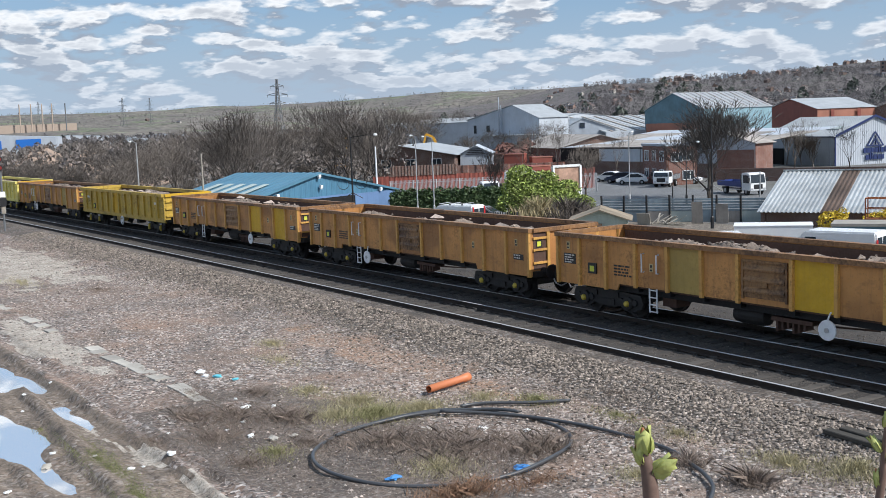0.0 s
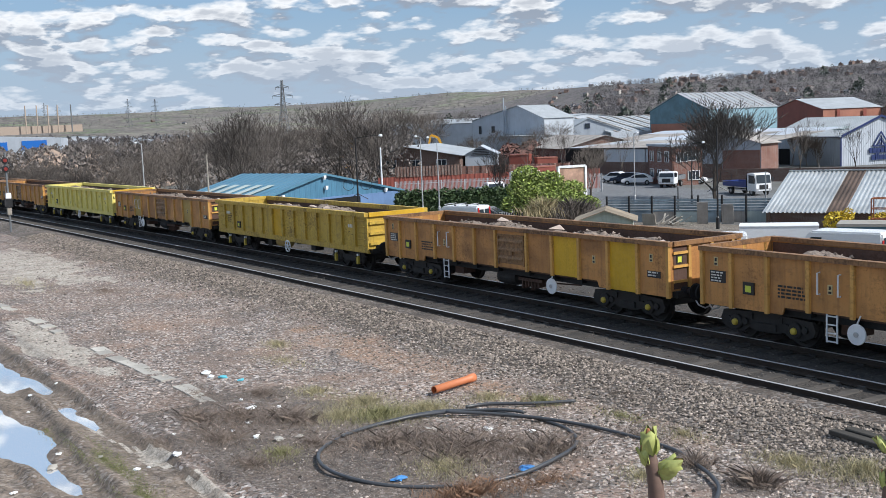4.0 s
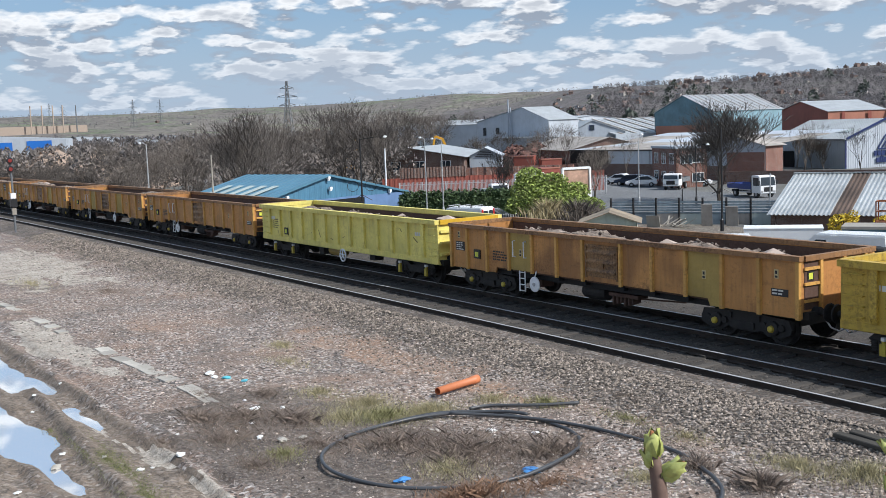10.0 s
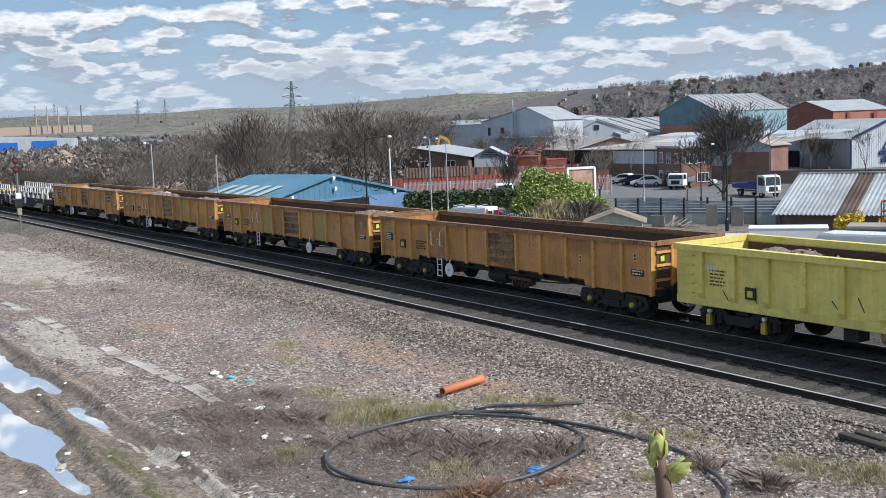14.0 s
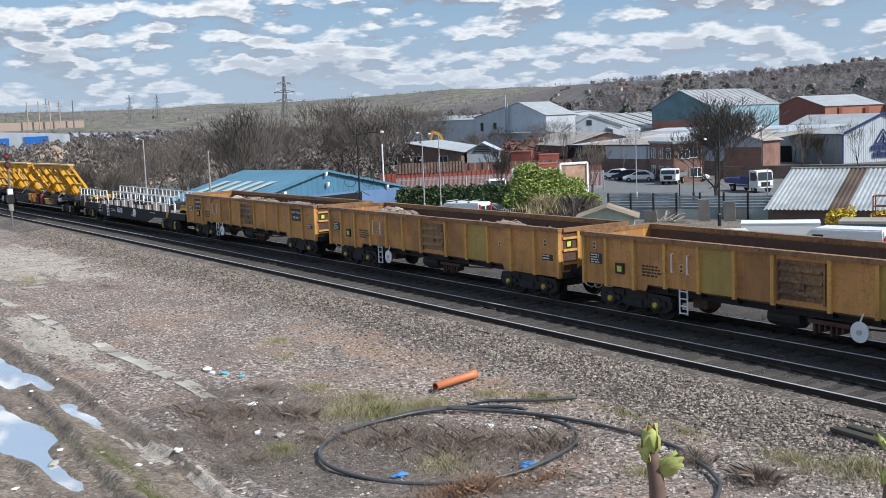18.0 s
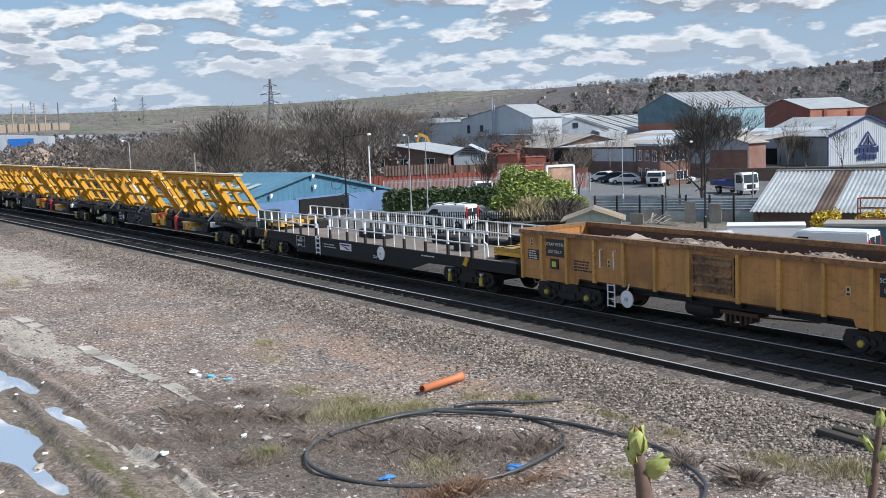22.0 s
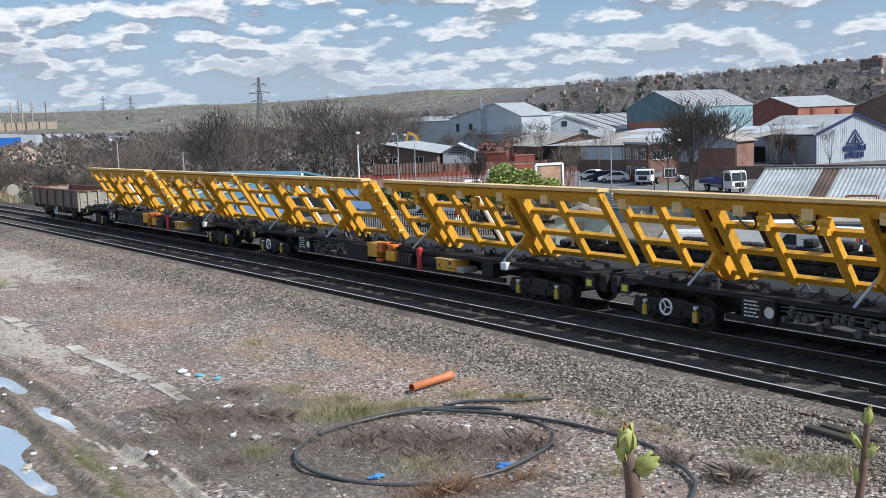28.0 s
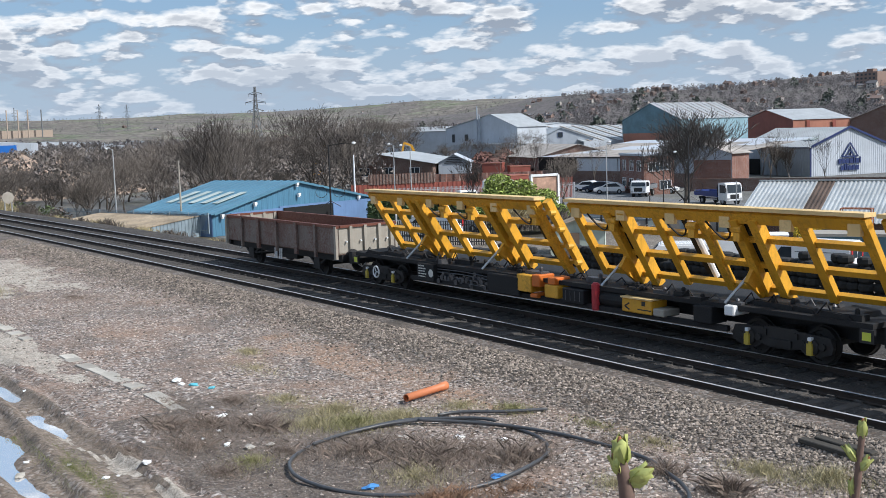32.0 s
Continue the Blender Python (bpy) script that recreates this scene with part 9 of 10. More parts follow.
for az0, az1, d, z, mat in ((162, 167.5, 900, 4.5, WHITE_SHEET), (158.5, 162.5, 820, 3.0, GREY_SHEET), (160, 163.5, 640, 1.2, WHITE_SHEET)):
    a, b = [Vector((d * math.cos(radians(q)), d * math.sin(radians(q)))) for q in (az1, az0)]
    gabled("warehouse", "long pale warehouse across the valley", "warehouse", tuple(a), tuple(b), 60, LOW - 6, z, z + 2.5, mat, mat, ROOF_GREY)
blu = thing("depot_building", "white depot with bright blue doors", "depot")
DA, DB = Vector((-324, 60)), Vector((-314.0, 81.6))
du = (DB - DA).normalized()
sheet_part("front_wall", WHITE_SHEET, blu, V2(DA, LOW), V2(DB, LOW), V2(DA, 7.2), V2(DB, 5.8), thick=10)
BRIGHT_BLUE = simple("bright_blue_door", (0.02, 0.16, 0.55), 0.5, 0, 0.1)
for t0, t1, z0, z1 in ((3.0, 9.6, 2.6, 5.2), (13.4, 20.0, 3.0, 5.4)):
    wall_box("roller_door", BRIGHT_BLUE, blu, on_wall(tuple(DA), tuple(DB), 0, 0, 0.2), t0, t1, z0, z1, label="bright blue roller door")

# estate road and grass verge
for nm, pts, mat, dz, lab in (("road", [(-62, 80), (-90, 76), (-125, 100), (-118, 112), (-96, 100), (-70, 98)], ASPHALT, 0.02, "grey asphalt estate road and yard"), ("verge", [(-93, 73), (-80, 58), (-72, 60), (-84, 76)], BANK, 0.03, "rough grass verge by the hedge")):
    me = bpy.data.meshes.new(nm)
    me.from_pydata([(x, y, LOW + dz) for x, y in pts], [], [tuple(range(len(pts)))])
    me.materials.append(mat)
    tagged(new(nm, me), lab, "road" if nm == "road" else "grass", kind="structure")


# ---- the yard in front ----
WATER, wnt, wb_ = base_mat("muddy_puddle_water", 0.03)
wb_.inputs["Base Color"].default_value = (0.82, 0.84, 0.86, 1)
wb_.inputs["Metallic"].default_value = 0.7
wb_.inputs["IOR"].default_value = 1.33
bump(wnt, wb_, nnoise(wnt, 3.0, 2, 0.5), 0.015, 0.01)


def puddle(x0, x1, y0, y1, label, z=WATER_Z):
    """Standing water, its shore drawn by the ground that rises through it."""
    bm = bmesh.new()
    bm.faces.new([bm.verts.new(p) for p in ((x0, y0, z), (x1, y0, z), (x1, y1, z), (x0, y1, z))])
    tagged(new("puddle", mesh_of("puddle", bm, WATER)), label, "puddle", "puddles in the lane", "structure")


puddle(-37.5, -27.0, 5.2, 7.0, "muddy puddle mirroring the blue sky")
puddle(-26.9, -22.8, 5.85, 6.9, "small muddy puddle in the wheel rut")
puddle(-31, -18.9, 3.7, 5.75, "long muddy puddle mirroring the sky", WATER_Z - 0.005)

CONCRETE = simple("worn_concrete", (0.41, 0.385, 0.34), 0.9, 0.0, 0.25, 1.5, 12, 0.3, objrand=0.25)
kerb = thing("kerb_line", "broken line of worn concrete edging slabs", "kerb", kind="structure")
rnd = random.Random(12)
x = -44.0
while x < -24.2:
    l = rnd.uniform(0.5, 0.95)
    if not (-36.0 < x < -32.6) and rnd.random() > (0.45 if x < -36 else 0.12):
        y = 8.55 + 0.42 * (x + 44) / 20
        s = part("slab", mesh_of("slab", shape((0, l - 0.03, -0.15, 0.15 + 0.1 * (rnd.random() > 0.7), -0.12, rnd.uniform(0.015, 0.045))), CONCRETE), None, kerb)
        s.matrix_world = pose(x, y + rnd.uniform(-0.05, 0.05), -0.42, rnd.uniform(-3, 3), rnd.uniform(-2, 2), rnd.uniform(-3, 4) + 1.5)
    x += l

HOSE = simple("black_plastic_pipe", (0.06, 0.064, 0.07), 0.4, 0.0, 0.2, 3, 30)


def spline(pts, n=6):
    out, m = [], len(pts)
    P = [Vector(p) for p in pts]
    for i in range(m - 1):
        a, b, c, d = P[max(i - 1, 0)], P[i], P[i + 1], P[min(i + 2, m - 1)]
        for k in range(n):
            t = k / n
            out.append(0.5 * ((2 * b) + (c - a) * t + (2 * a - 5 * b + 4 * c - d) * t * t + (3 * b - a - 3 * c + d) * t ** 3))
    return out + [P[-1]]


coil = thing("pipe_coil", "loose coil of black plastic water pipe", "pipe")
for k, (rx, ry, a0, a1, lift) in enumerate(((2.24, 2.5, -0.4, 5.95, 0.03), (2.16, 2.45, 1.9, 3.7, 0.07))):
    pts = []
    for i in range(60):
        a = a0 + (a1 - a0) * i / 59
        # round the coil, its plan leaning with the lie of the yard
        px, py = -17.05 + rx * math.cos(a), 11.12 + ry * math.sin(a)
        pts.append((px, py, -0.40 + lift + 0.07 * max(0, noise.noise((a * 1.3, k, 0))) + 0.03 * math.sin(3 * a + k)))
    bm = bmesh.new()
    tube(bm, pts, 0.036, 8)
    part("pipe_turn", bm, HOSE, coil, smooth=True)
for nm, pts in (("long", [(-18.9, 12.3, -0.3), (-18.2, 13.0, -0.33), (-17.36, 13.52, -0.34), (-16.41, 13.9, -0.36), (-15.58, 14.03, -0.36), (-14.76, 14.13, -0.38), (-13.9, 14.0, -0.36), (-13.16, 13.64, -0.33), (-12.55, 13.33, -0.30), (-12.05, 12.98, -0.33), (-11.6, 12.3, -0.36), (-11.3, 11.4, -0.38)]), ("short", [(-19.2, 13.0, -0.38), (-19.06, 13.48, -0.37), (-18.42, 14.2, -0.36), (-17.97, 15.0, -0.36)])):
    bm = bmesh.new()
    tube(bm, spline(pts), 0.036, 8)
    part("pipe_tail", bm, HOSE, coil, smooth=True)

TERRACOTTA = simple("orange_drain_plastic", (0.60, 0.20, 0.085), 0.5, 0.0, 0.12, 2, 20)
pipe = thing("drain_pipe", "short length of orange plastic drain pipe", "pipe")
bm = bmesh.new()
d0, d1 = Vector((-20.60, 13.10, -0.28)), Vector((-20.97, 14.45, -0.27))
ax = (d1 - d0)
L_ = ax.length
q = ax.to_track_quat("X", "Z").to_matrix().to_4x4()
prof = [(0.072, 0.0), (0.086, 0.0), (0.086, L_ * 0.86), (0.10, L_ * 0.87), (0.10, L_), (0.082, L_), (0.072, L_ * 0.85), (0.072, 0.02)]
rings = []
for rr, hh in prof:
    rings.append([bm.verts.new(Matrix.Translation(d0) @ q @ Vector((hh, rr * math.cos(2 * math.pi * k / 24), rr * math.sin(2 * math.pi * k / 24)))) for k in range(24)])
for s_, t_ in zip(rings, rings[1:]):
    for k in range(24):
        bm.faces.new((s_[k], s_[(k + 1) % 24], t_[(k + 1) % 24], t_[k]))
part("tube", bm, TERRACOTTA, pipe, smooth=True)

OLD_WOOD = simple("blackened_timber", (0.05, 0.045, 0.038), 0.9, 0.0, 0.4, 2, 16, 0.5)
for x0, y0, x1, y1, z in ((-12.6, 16.52, -11.0, 16.40, -0.165), (-12.45, 16.78, -11.2, 16.68, -0.15)):
    bm = bmesh.new()
    bar(bm, (x0, y0, z), (x1, y1, z - 0.02), 0.2, 0.09)
    bmesh.ops.bevel(bm, geom=bm.edges[:], offset=0.015, segments=1, affect="EDGES")
    tagged(new("timber_baulk", mesh_of("timber_baulk", bm, OLD_WOOD)), "old blackened timber baulk on the ballast", "timber", "timber baulks")

# litter
PLASTIC_W = simple("white_plastic", (0.78, 0.78, 0.76), 0.5, 0.0, 0.15, 6, 30)
PLASTIC_B = simple("blue_plastic", (0.06, 0.24, 0.55), 0.45, 0.0, 0.25, 6, 30)
PLASTIC_T = simple("turquoise_plastic", (0.10, 0.45, 0.55), 0.45, 0.0, 0.2, 6, 30)


def litter(x, y, size, mat, label, seed, flat=0.45):
    r = random.Random(seed)
    bm = bmesh.new()
    bmesh.ops.create_icosphere(bm, subdivisions=2, radius=size * 0.65)
    for v in bm.verts:
        v.co = v.co * (1 + r.uniform(-0.45, 0.35))
        v.co.z = v.co.z * flat
        v.co.x *= 1.4
    size *= 0.8
    ob = new("litter", mesh_of("litter", bm, mat))
    ob.matrix_world = pose(x, y, land(x, y) + size * flat * 0.6, 0, 0, r.uniform(0, 180))
    tagged(ob, label, "litter", "litter in the yard")


for i, (x, y, s, m) in enumerate(((-26.4, 10.0, 0.17, PLASTIC_W), (-26.0, 9.95, 0.12, PLASTIC_W), (-25.75, 10.16, 0.13, PLASTIC_T), (-25.2, 10.41, 0.10, PLASTIC_T), (-22.39, 9.44, 0.15, PLASTIC_W), (-21.36, 8.94, 0.08, PLASTIC_W), (-20.17, 8.59, 0.11, PLASTIC_W), (-22.1, 9.99, 0.10, PLASTIC_W), (-21.04, 8.45, 0.07, PLASTIC_W), (-19.88, 6.85, 0.13, PLASTIC_W), (-19.77, 6.03, 0.09, PLASTIC_W), (-22.01, 5.2, 0.08, PLASTIC_W), (-15.97, 9.37, 0.16, PLASTIC_B), (-15.02, 11.42, 0.19, PLASTIC_B), (-17.6, 12.42, 0.13, PLASTIC_W), (-16.85, 12.97, 0.10, PLASTIC_W), (-18.24, 11.5, 0.14, CONCRETE), (-17.0, 11.9, 0.07, PLASTIC_W), (-19.9, 6.3, 0.05, PLASTIC_W), (-20.01, 3.91, 0.09, PLASTIC_W), (-15.6, 12.3, 0.09, PLASTIC_W), (-23.3, 9.6, 0.07, PLASTIC_W), (-27.3, 5.9, 0.07, PLASTIC_W), (-26.2, 5.6, 0.06, PLASTIC_W), (-28.2, 6.75, 0.07, PLASTIC_W), (-21.6, 7.4, 0.05, PLASTIC_W), (-18.4, 13.3, 0.08, PLASTIC_W))):
    litter(x, y, s, m, "scrap of crumpled white plastic" if m is PLASTIC_W else "small lump of pale concrete" if m is CONCRETE else "crumpled bright blue plastic bag", i)
for i, (x, y, s) in enumerate(((-21.38, 4.91, 0.14), (-19.65, 8.84, 0.13), (-19.6, 9.25, 0.10), (-28.1, 9.05, 0.10), (-20.9, 5.7, 0.07))):
    litter(x, y, s, CONCRETE, "broken piece of pale concrete", 50 + i, 0.5)

# dry scrub, grass and moss
SCRUB = leaf_material("dead_scrub_stem", (0.21, 0.165, 0.135), 0.5)
FERN = leaf_material("dead_fern", (0.25, 0.15, 0.095), 0.35)
STRAW = leaf_material("dry_straw_grass", (0.36, 0.32, 0.19), 0.4)
GREEN = leaf_material("spring_grass", (0.26, 0.25, 0.12), 0.4)
MOSS = leaf_material("moss_green", (0.17, 0.18, 0.075), 0.45)
k = 0
for x, y, rx, ry, h, n, mat, w in ((-16.8, 11.3, 2.0, 1.9, 0.26, 3400, SCRUB, 0.007), (-18.0, 10.4, 1.3, 1.3, 0.24, 1400, SCRUB, 0.007), (-15.7, 12.4, 0.9, 1.0, 0.32, 1300, SCRUB, 0.007), (-16.0, 10.3, 0.9, 0.9, 0.22, 700, STRAW, 0.006),
                                 (-14.7, 9.9, 0.5, 1.2, 0.26, 900, FERN, 0.009), (-14.3, 11.2, 0.5, 1.5, 0.16, 400, FERN, 0.008), (-14.6, 8.3, 0.7, 1.5, 0.14, 500, FERN, 0.007),
                                 (-22.0, 9.0, 2.0, 1.0, 0.2, 1300, SCRUB, 0.007), (-21.0, 9.8, 1.1, 0.8, 0.28, 1300, SCRUB, 0.007), (-20.4, 10.6, 1.0, 0.9, 0.22, 900, STRAW, 0.006), (-22.5, 8.2, 1.2, 0.7, 0.22, 900, SCRUB, 0.007), (-20.6, 8.0, 1.4, 1.0, 0.18, 1100, SCRUB, 0.006), (-18.6, 7.8, 1.4, 0.9, 0.16, 900, SCRUB, 0.006), (-23.5, 10.2, 1.0, 0.6, 0.2, 500, SCRUB, 0.006),
                                 (-19.9, 11.3, 0.9, 0.9, 0.24, 1500, GREEN, 0.006), (-19.7, 12.3, 0.7, 0.9, 0.24, 1300, STRAW, 0.006), (-21.2, 11.6, 1.2, 1.1, 0.20, 1500, STRAW, 0.006), (-22.8, 11.2, 0.9, 0.7, 0.18, 600, STRAW, 0.006), (-18.6, 14.6, 0.9, 0.7, 0.18, 800, GREEN, 0.006), (-19.6, 13.9, 0.8, 0.7, 0.18, 700, STRAW, 0.006),
                                 (-28.6, 13.0, 0.9, 0.5, 0.2, 400, STRAW, 0.007), (-12.3, 15.1, 1.1, 0.7, 0.2, 1100, STRAW, 0.006), (-11.2, 15.5, 0.9, 0.9, 0.24, 1200, STRAW, 0.006), (-12.0, 13.8, 0.45, 0.45, 0.34, 900, SCRUB, 0.007), (-13.3, 13.7, 0.4, 0.4, 0.3, 500, SCRUB, 0.007), (-13.4, 12.6, 0.7, 0.6, 0.18, 500, STRAW, 0.006), (-14.8, 15.0, 1.0, 0.8, 0.15, 600, STRAW, 0.006), (-16.5, 15.0, 1.2, 0.5, 0.14, 500, GREEN, 0.006),
                                 (-20.8, 5.72, 2.2, 0.32, 0.04, 6500, MOSS, 0.008), (-17.9, 5.6, 1.6, 0.34, 0.04, 4500, MOSS, 0.008), (-24.4, 5.55, 1.5, 0.2, 0.04, 900, MOSS, 0.008), (-18.8, 8.5, 0.8, 0.6, 0.16, 600, GREEN, 0.006), (-49, 10.8, 3.2, 1.0, 0.12, 500, STRAW, 0.012), (-44, 12.6, 3.0, 1.2, 0.14, 500, SCRUB, 0.01), (-21.2, 6.9, 1.8, 0.5, 0.07, 700, SCRUB, 0.006), (-19.0, 9.3, 1.5, 1.0, 0.14, 900, SCRUB, 0.006), (-24.5, 9.0, 1.6, 0.6, 0.12, 700, SCRUB, 0.006), (-26.5, 12.2, 1.6, 0.8, 0.12, 500, STRAW, 0.006), (-15.2, 14.2, 1.6, 0.7, 0.12, 700, SCRUB, 0.006), (-17.5, 16.0, 2.0, 0.5, 0.1, 400, SCRUB, 0.006)):
    k += 1
    nm = "moss" if mat is MOSS else "grass" if mat in (GREEN, STRAW) else "dead_fern" if mat is FERN else "scrub"
    stem_clump(nm, {"moss": "low green moss and grass between the ruts", "grass": "tuft of dry straw-coloured grass", "dead_fern": "rust-brown dead fern stalks", "scrub": "patch of dead brown scrub stems"}[nm], nm.replace("_", " "), x, y, land(x, y) - 0.02, rx, ry, h, int(n * (1 if mat is MOSS else 1.7)), mat, 300 + k, 0.5 if mat in (GREEN, STRAW, MOSS) else 0.9, w if mat is MOSS else w * 0.55)


# loose stones: ballast shoulder and yard gravel
def stones(name, label, n, place, s0, s1, mat, seed):
    rs = np.random.RandomState(seed)
    base = np.array([(1, 0, 0), (-1, 0, 0), (0, 1, 0), (0, -1, 0), (0, 0, 0.8), (0, 0, -0.8)])
    tri = np.array([(0, 2, 4), (2, 1, 4), (1, 3, 4), (3, 0, 4), (2, 0, 5), (1, 2, 5), (3, 1, 5), (0, 3, 5)])
    verts = np.empty((n, 6, 3))
    for i in range(n):
        x, y, z = place(rs)
        s = s0 + (s1 - s0) * rs.rand() ** 2
        a = rs.rand() * 6.283
        c, d = math.cos(a), math.sin(a)
        p = base * (s * (0.6 + 0.7 * rs.rand(6, 3)))
        p = np.stack([p[:, 0] * c - p[:, 1] * d, p[:, 0] * d + p[:, 1] * c, p[:, 2] * 0.8], 1)
        verts[i] = p + (x, y, z + s * 0.25)
    faces = (tri[None] + 6 * np.arange(n)[:, None, None]).reshape(-1, 3)
    me = bpy.data.meshes.new(name)
    me.from_pydata(verts.reshape(-1, 3).tolist(), [], faces.tolist())
    me.materials.append(mat)
    tagged(new(name, me), label, "stones", kind="stuff")


STONE_GREY = simple("ballast_stone", (0.21, 0.175, 0.145), 0.9, 0.0, 0.3, 3, 20, island=0.75)
STONE_DARK = simple("oily_ballast_stone", (0.075, 0.066, 0.058), 0.85, 0.0, 0.25, 3, 20, island=0.6)
STONE_MID = simple("sooty_ballast_stone", (0.078, 0.068, 0.06), 0.88, 0.0, 0.25, 3, 20, island=0.7)
STONE_PINK = simple("yard_gravel_stone", (0.32, 0.27, 0.235), 0.9, 0.0, 0.3, 3, 20, island=0.9)


def on_shoulder(rs):
    x = -9 - 62 * rs.rand() ** 1.5
    v = -0.75 - abs(rs.randn()) * 1.25
    y = line_y(x, v)
    return x, y, land(x, y)


def in_track(rs):
    x = -8 - 70 * rs.rand() ** 1.3
    v = 2.3 + 4.0 * rs.rand()
    y = line_y(x, v)
    return x, y, -0.21 + 0.03 * rs.rand()


def in_near_track(rs):
    x = -8 - 70 * rs.rand() ** 1.3
    y = line_y(x, -0.7 + 3.0 * rs.rand())
    return x, y, -0.20 + 0.02 * rs.rand()


def in_yard(rs):
    x = -9 - 60 * rs.rand() ** 1.5
    y = 7.6 + 9.5 * rs.rand()
    if ((x + 18.5) / 6.2) ** 2 + ((y - 9.4) / 2.6) ** 2 < 1 and rs.rand() < 0.75:
        y = 12.2 + 4.8 * rs.rand()
    return x, y, land(x, y) - 0.005


stones("ballast_stones", "grey-brown ballast stones on the shoulder", 32000, on_shoulder, 0.02, 0.06, STONE_GREY, 1)
stones("ballast_stones", "grey-brown ballast stones of the near line", 12000, in_near_track, 0.02, 0.05, STONE_MID, 4)
stones("ballast_stones", "dark oily ballast stones between the rails", 14000, in_track, 0.02, 0.05, STONE_DARK, 2)
stones("yard_gravel", "pinkish gravel scattered over the yard", 42000, in_yard, 0.01, 0.045, STONE_PINK, 3)

# colour-light signal beside the near line
RED_LENS = simple("unlit_red_lens", (0.22, 0.03, 0.025), 0.3, 0.0, 0.1)
sig = thing("railway_signal", "black two-headed railway signal on a grey post", "railway signal")
SX, SY = -75.3, 15.95
bm = bmesh.new()
tube(bm, [(SX, SY, -0.5), (SX, SY, 4.9)], 0.07, 8)
part("post", bm, GALV_DARK, sig)
for z, mat in ((4.40, BLACK_PAINT), (3.85, BLACK_PAINT)):
    bm = bmesh.new()
    lathe(bm, [(0.12, -0.16), (0.2, -0.12), (0.22, 0.0), (0.2, 0.06)], "x", (SX + 0.12, SY - 0.05, z), 16)
    hd = part("signal_head", bm, mat, sig)
    bm = bmesh.new()
    lathe(bm, [(0.12, 0.0), (0.12, 0.03)], "x", (SX + 0.2, SY - 0.05, z), 12)
    part("lens", bm, RED_LENS, hd, "dark red lens")
for z0, z1, w, mat in ((1.95, 2.3, 0.16, WHITE_PAINT), (0.9, 1.35, 0.13, GREY_PALE), (1.4, 1.9, 0.2, BLACK_PAINT)):
    part("equipment_case", shape((SX - w, SX + w, SY - w, SY + w, z0, z1)), mat, sig)
sg = thing("trackside_sign", "pale eight-sided trackside sign on two posts", "sign")
bm = bmesh.new()
lathe(bm, [(0.55, 0.0), (0.55, 0.05)], "x", (-104.5, 24.8, 0.9), 8)
part("board", bm, GREY_PALE, sg)
for dy in (-0.3, 0.3):
    bm = bmesh.new()
    tube(bm, [(-104.55, 24.8 + dy, -3.0), (-104.55, 24.8 + dy, 0.9)], 0.05, 6)
    part("post", bm, GALV, sg)

# budding twigs close to the eye
BUD = simple("fresh_green_bud", (0.40, 0.43, 0.14), 0.5, 0.0, 0.25, 60, 300)
BUD_TIP = simple("reddish_bud_tip", (0.40, 0.17, 0.07), 0.5, 0.0, 0.2, 60, 300)
STEM = simple("young_bark", (0.15, 0.095, 0.075), 0.7, 0.0, 0.25, 80, 400)


def bud(parent, base, tip, r, seed):
    """A half-open bud: folded scales round its line."""
    base, tip = Vector(base), Vector(tip)
    rd = random.Random(seed)
    d = tip - base
    n = d.normalized()
    s = n.cross(Vector((0.2, 0.5, 0.8))).normalized()
    t = n.cross(s)
    for k_ in range(4):
        a = 2 * math.pi * k_ / 4 + rd.uniform(-0.4, 0.4)
        out_ = (s * math.cos(a) + t * math.sin(a))
        bm = bmesh.new()
        rows = []
        for f, w, o in ((0.0, 0.25, 0.1), (0.3, 0.8, 0.55), (0.6, 0.75, 0.7), (0.85, 0.4, 0.75), (1.0 + rd.uniform(-0.1, 0.1), 0.04, 0.8)):
            c = base + d * f + out_ * r * o
            side = n.cross(out_)
            rows.append([bm.verts.new(c + side * r * w * q - out_ * r * 0.35 * abs(q)) for q in (-1, 0, 1)])
        for p_, q_ in zip(rows, rows[1:]):
            for j in range(2):
                bm.faces.new((p_[j], p_[j + 1], q_[j + 1], q_[j]))
        part("bud_scale", bm, BUD, parent, smooth=True)
    bm = bmesh.new()
    tube(bm, [base + d * 0.55, base + d * 1.02], r * 0.45, 7, r * 0.12)
    part("bud_tip", bm, BUD_TIP, parent)


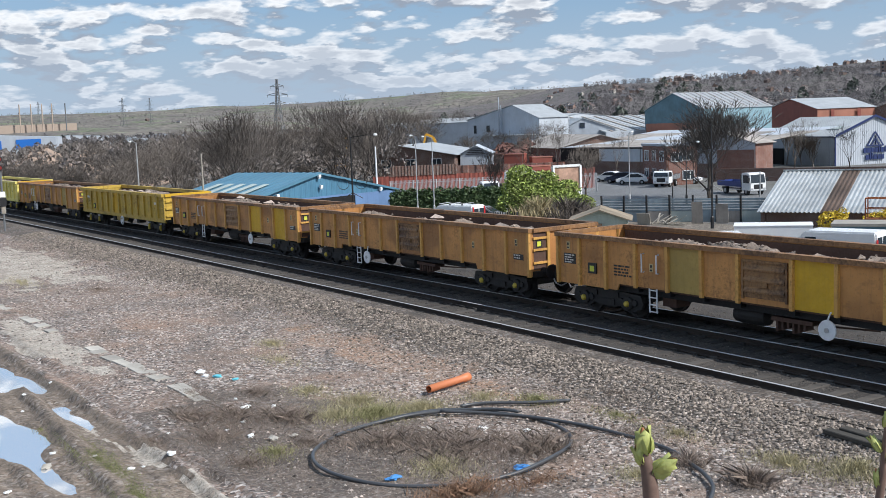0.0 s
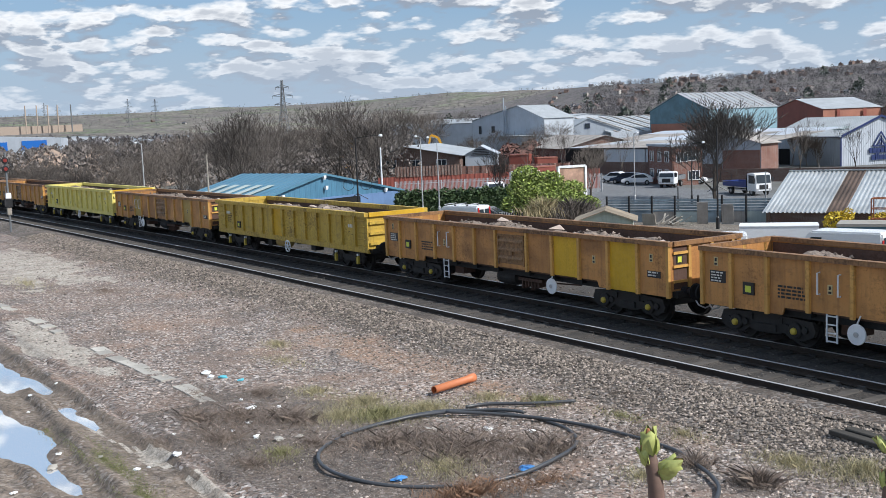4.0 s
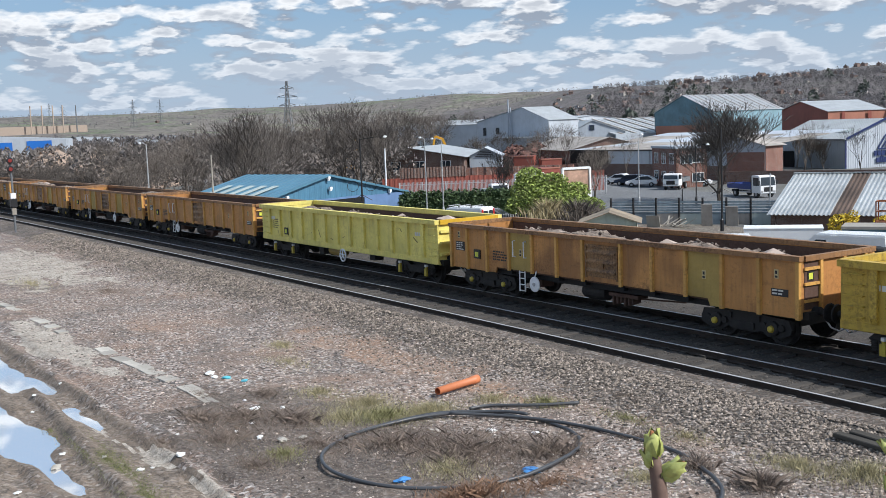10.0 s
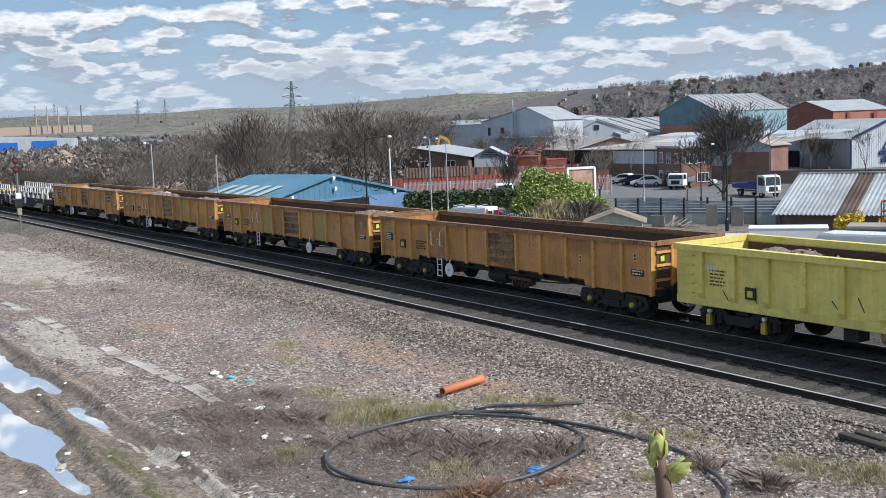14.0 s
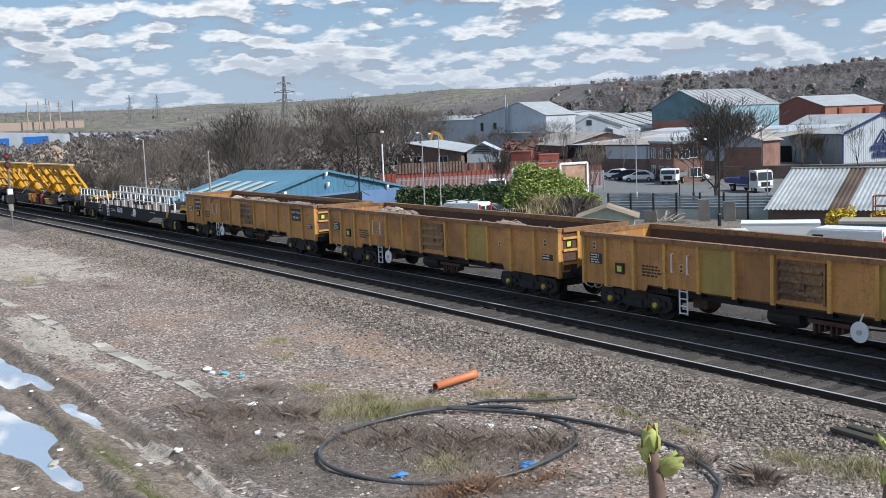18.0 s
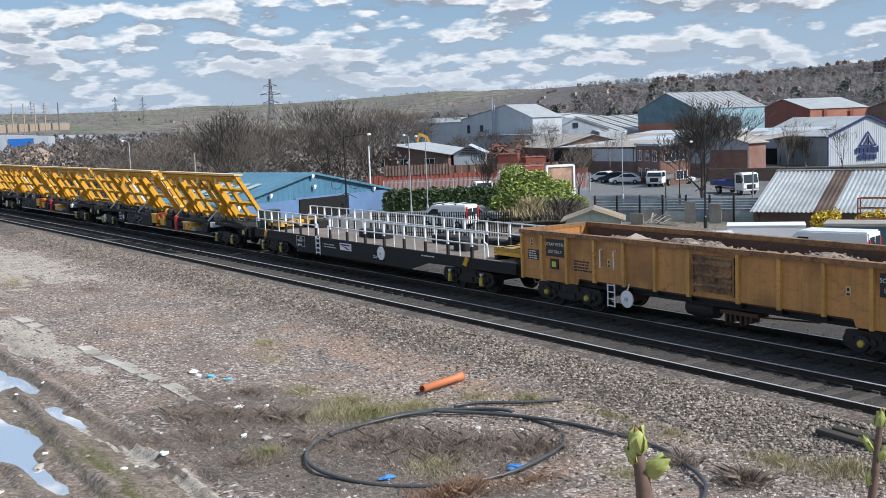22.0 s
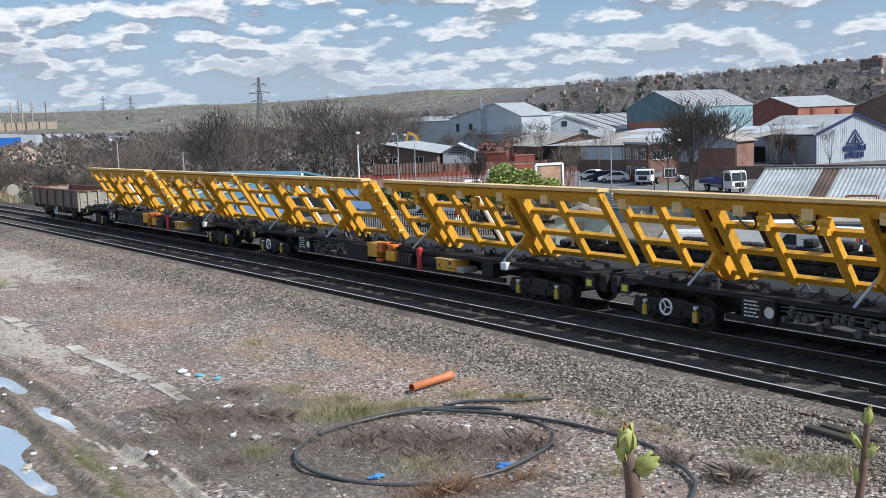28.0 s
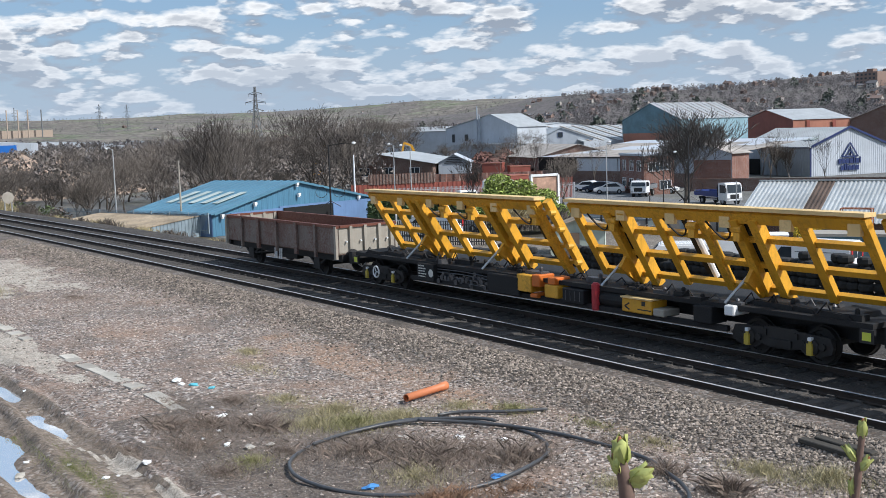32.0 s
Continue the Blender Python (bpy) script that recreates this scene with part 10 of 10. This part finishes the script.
tw1 = thing("budding_twig", "brown twig tip with opening green buds", "twig", "budding twigs")
bm = bmesh.new()
tube(bm, spline([(-1.292, 1.2525, 4.80), (-1.294, 1.250, 4.95), (-1.296, 1.249, 5.035), (-1.299, 1.246, 5.075), (-1.303, 1.241, 5.105)]), 0.017, 8, 0.010)
part("stem", bm, STEM, tw1, smooth=True)
bud(tw1, (-1.301, 1.243, 5.095), (-1.304, 1.2405, 5.146), 0.020, 1)
bud(tw1, (-1.296, 1.2475, 5.066), (-1.268, 1.278, 5.094), 0.020, 2)
bud(tw1, (-1.301, 1.243, 5.08), (-1.311, 1.2325, 5.118), 0.015, 3)
tw2 = thing("budding_twig", "slender brown twig with green buds along it", "twig", "budding twigs")
bm = bmesh.new()
tube(bm, spline([(-1.040, 1.470, 4.80), (-1.034, 1.474, 4.95), (-1.030, 1.4765, 5.03), (-1.024, 1.480, 5.093), (-1.022, 1.4815, 5.13), (-1.019, 1.4835, 5.165)]), 0.008, 7, 0.005)
part("stem", bm, STEM, tw2, smooth=True)
bud(tw2, (-1.020, 1.483, 5.155), (-1.018, 1.4845, 5.190), 0.010, 4)
bud(tw2, (-1.023, 1.4805, 5.120), (-1.040, 1.4695, 5.146), 0.009, 5)
bud(tw2, (-1.024, 1.4800, 5.105), (-1.010, 1.4905, 5.130), 0.010, 6)
bud(tw2, (-1.028, 1.4775, 5.06), (-1.033, 1.4745, 5.095), 0.008, 7)


# ---- what moves ----
TREAD = 0.46


def wheel_rows(dx):
    """A wheelset turning under its bogie as the train gathers speed."""
    return [(32.0 * i / 416, pose(dx, 0, TREAD, 0, math.degrees(gone(32.0 * i / 416) / TREAD), 0)) for i in range(417)]


def motions():
    for ob, centre in TRAIN:
        walk(ob, train_rows(centre))
    turning = {}
    for ob, dx in WHEELS:
        if dx in turning:
            src = turning[dx].animation_data
            ob.rotation_mode = "QUATERNION"
            keys = ob.animation_data_create()
            keys.action, keys.action_slot = src.action, src.action_slot
        else:
            walk(ob, wheel_rows(dx))
            turning[dx] = ob


motions()
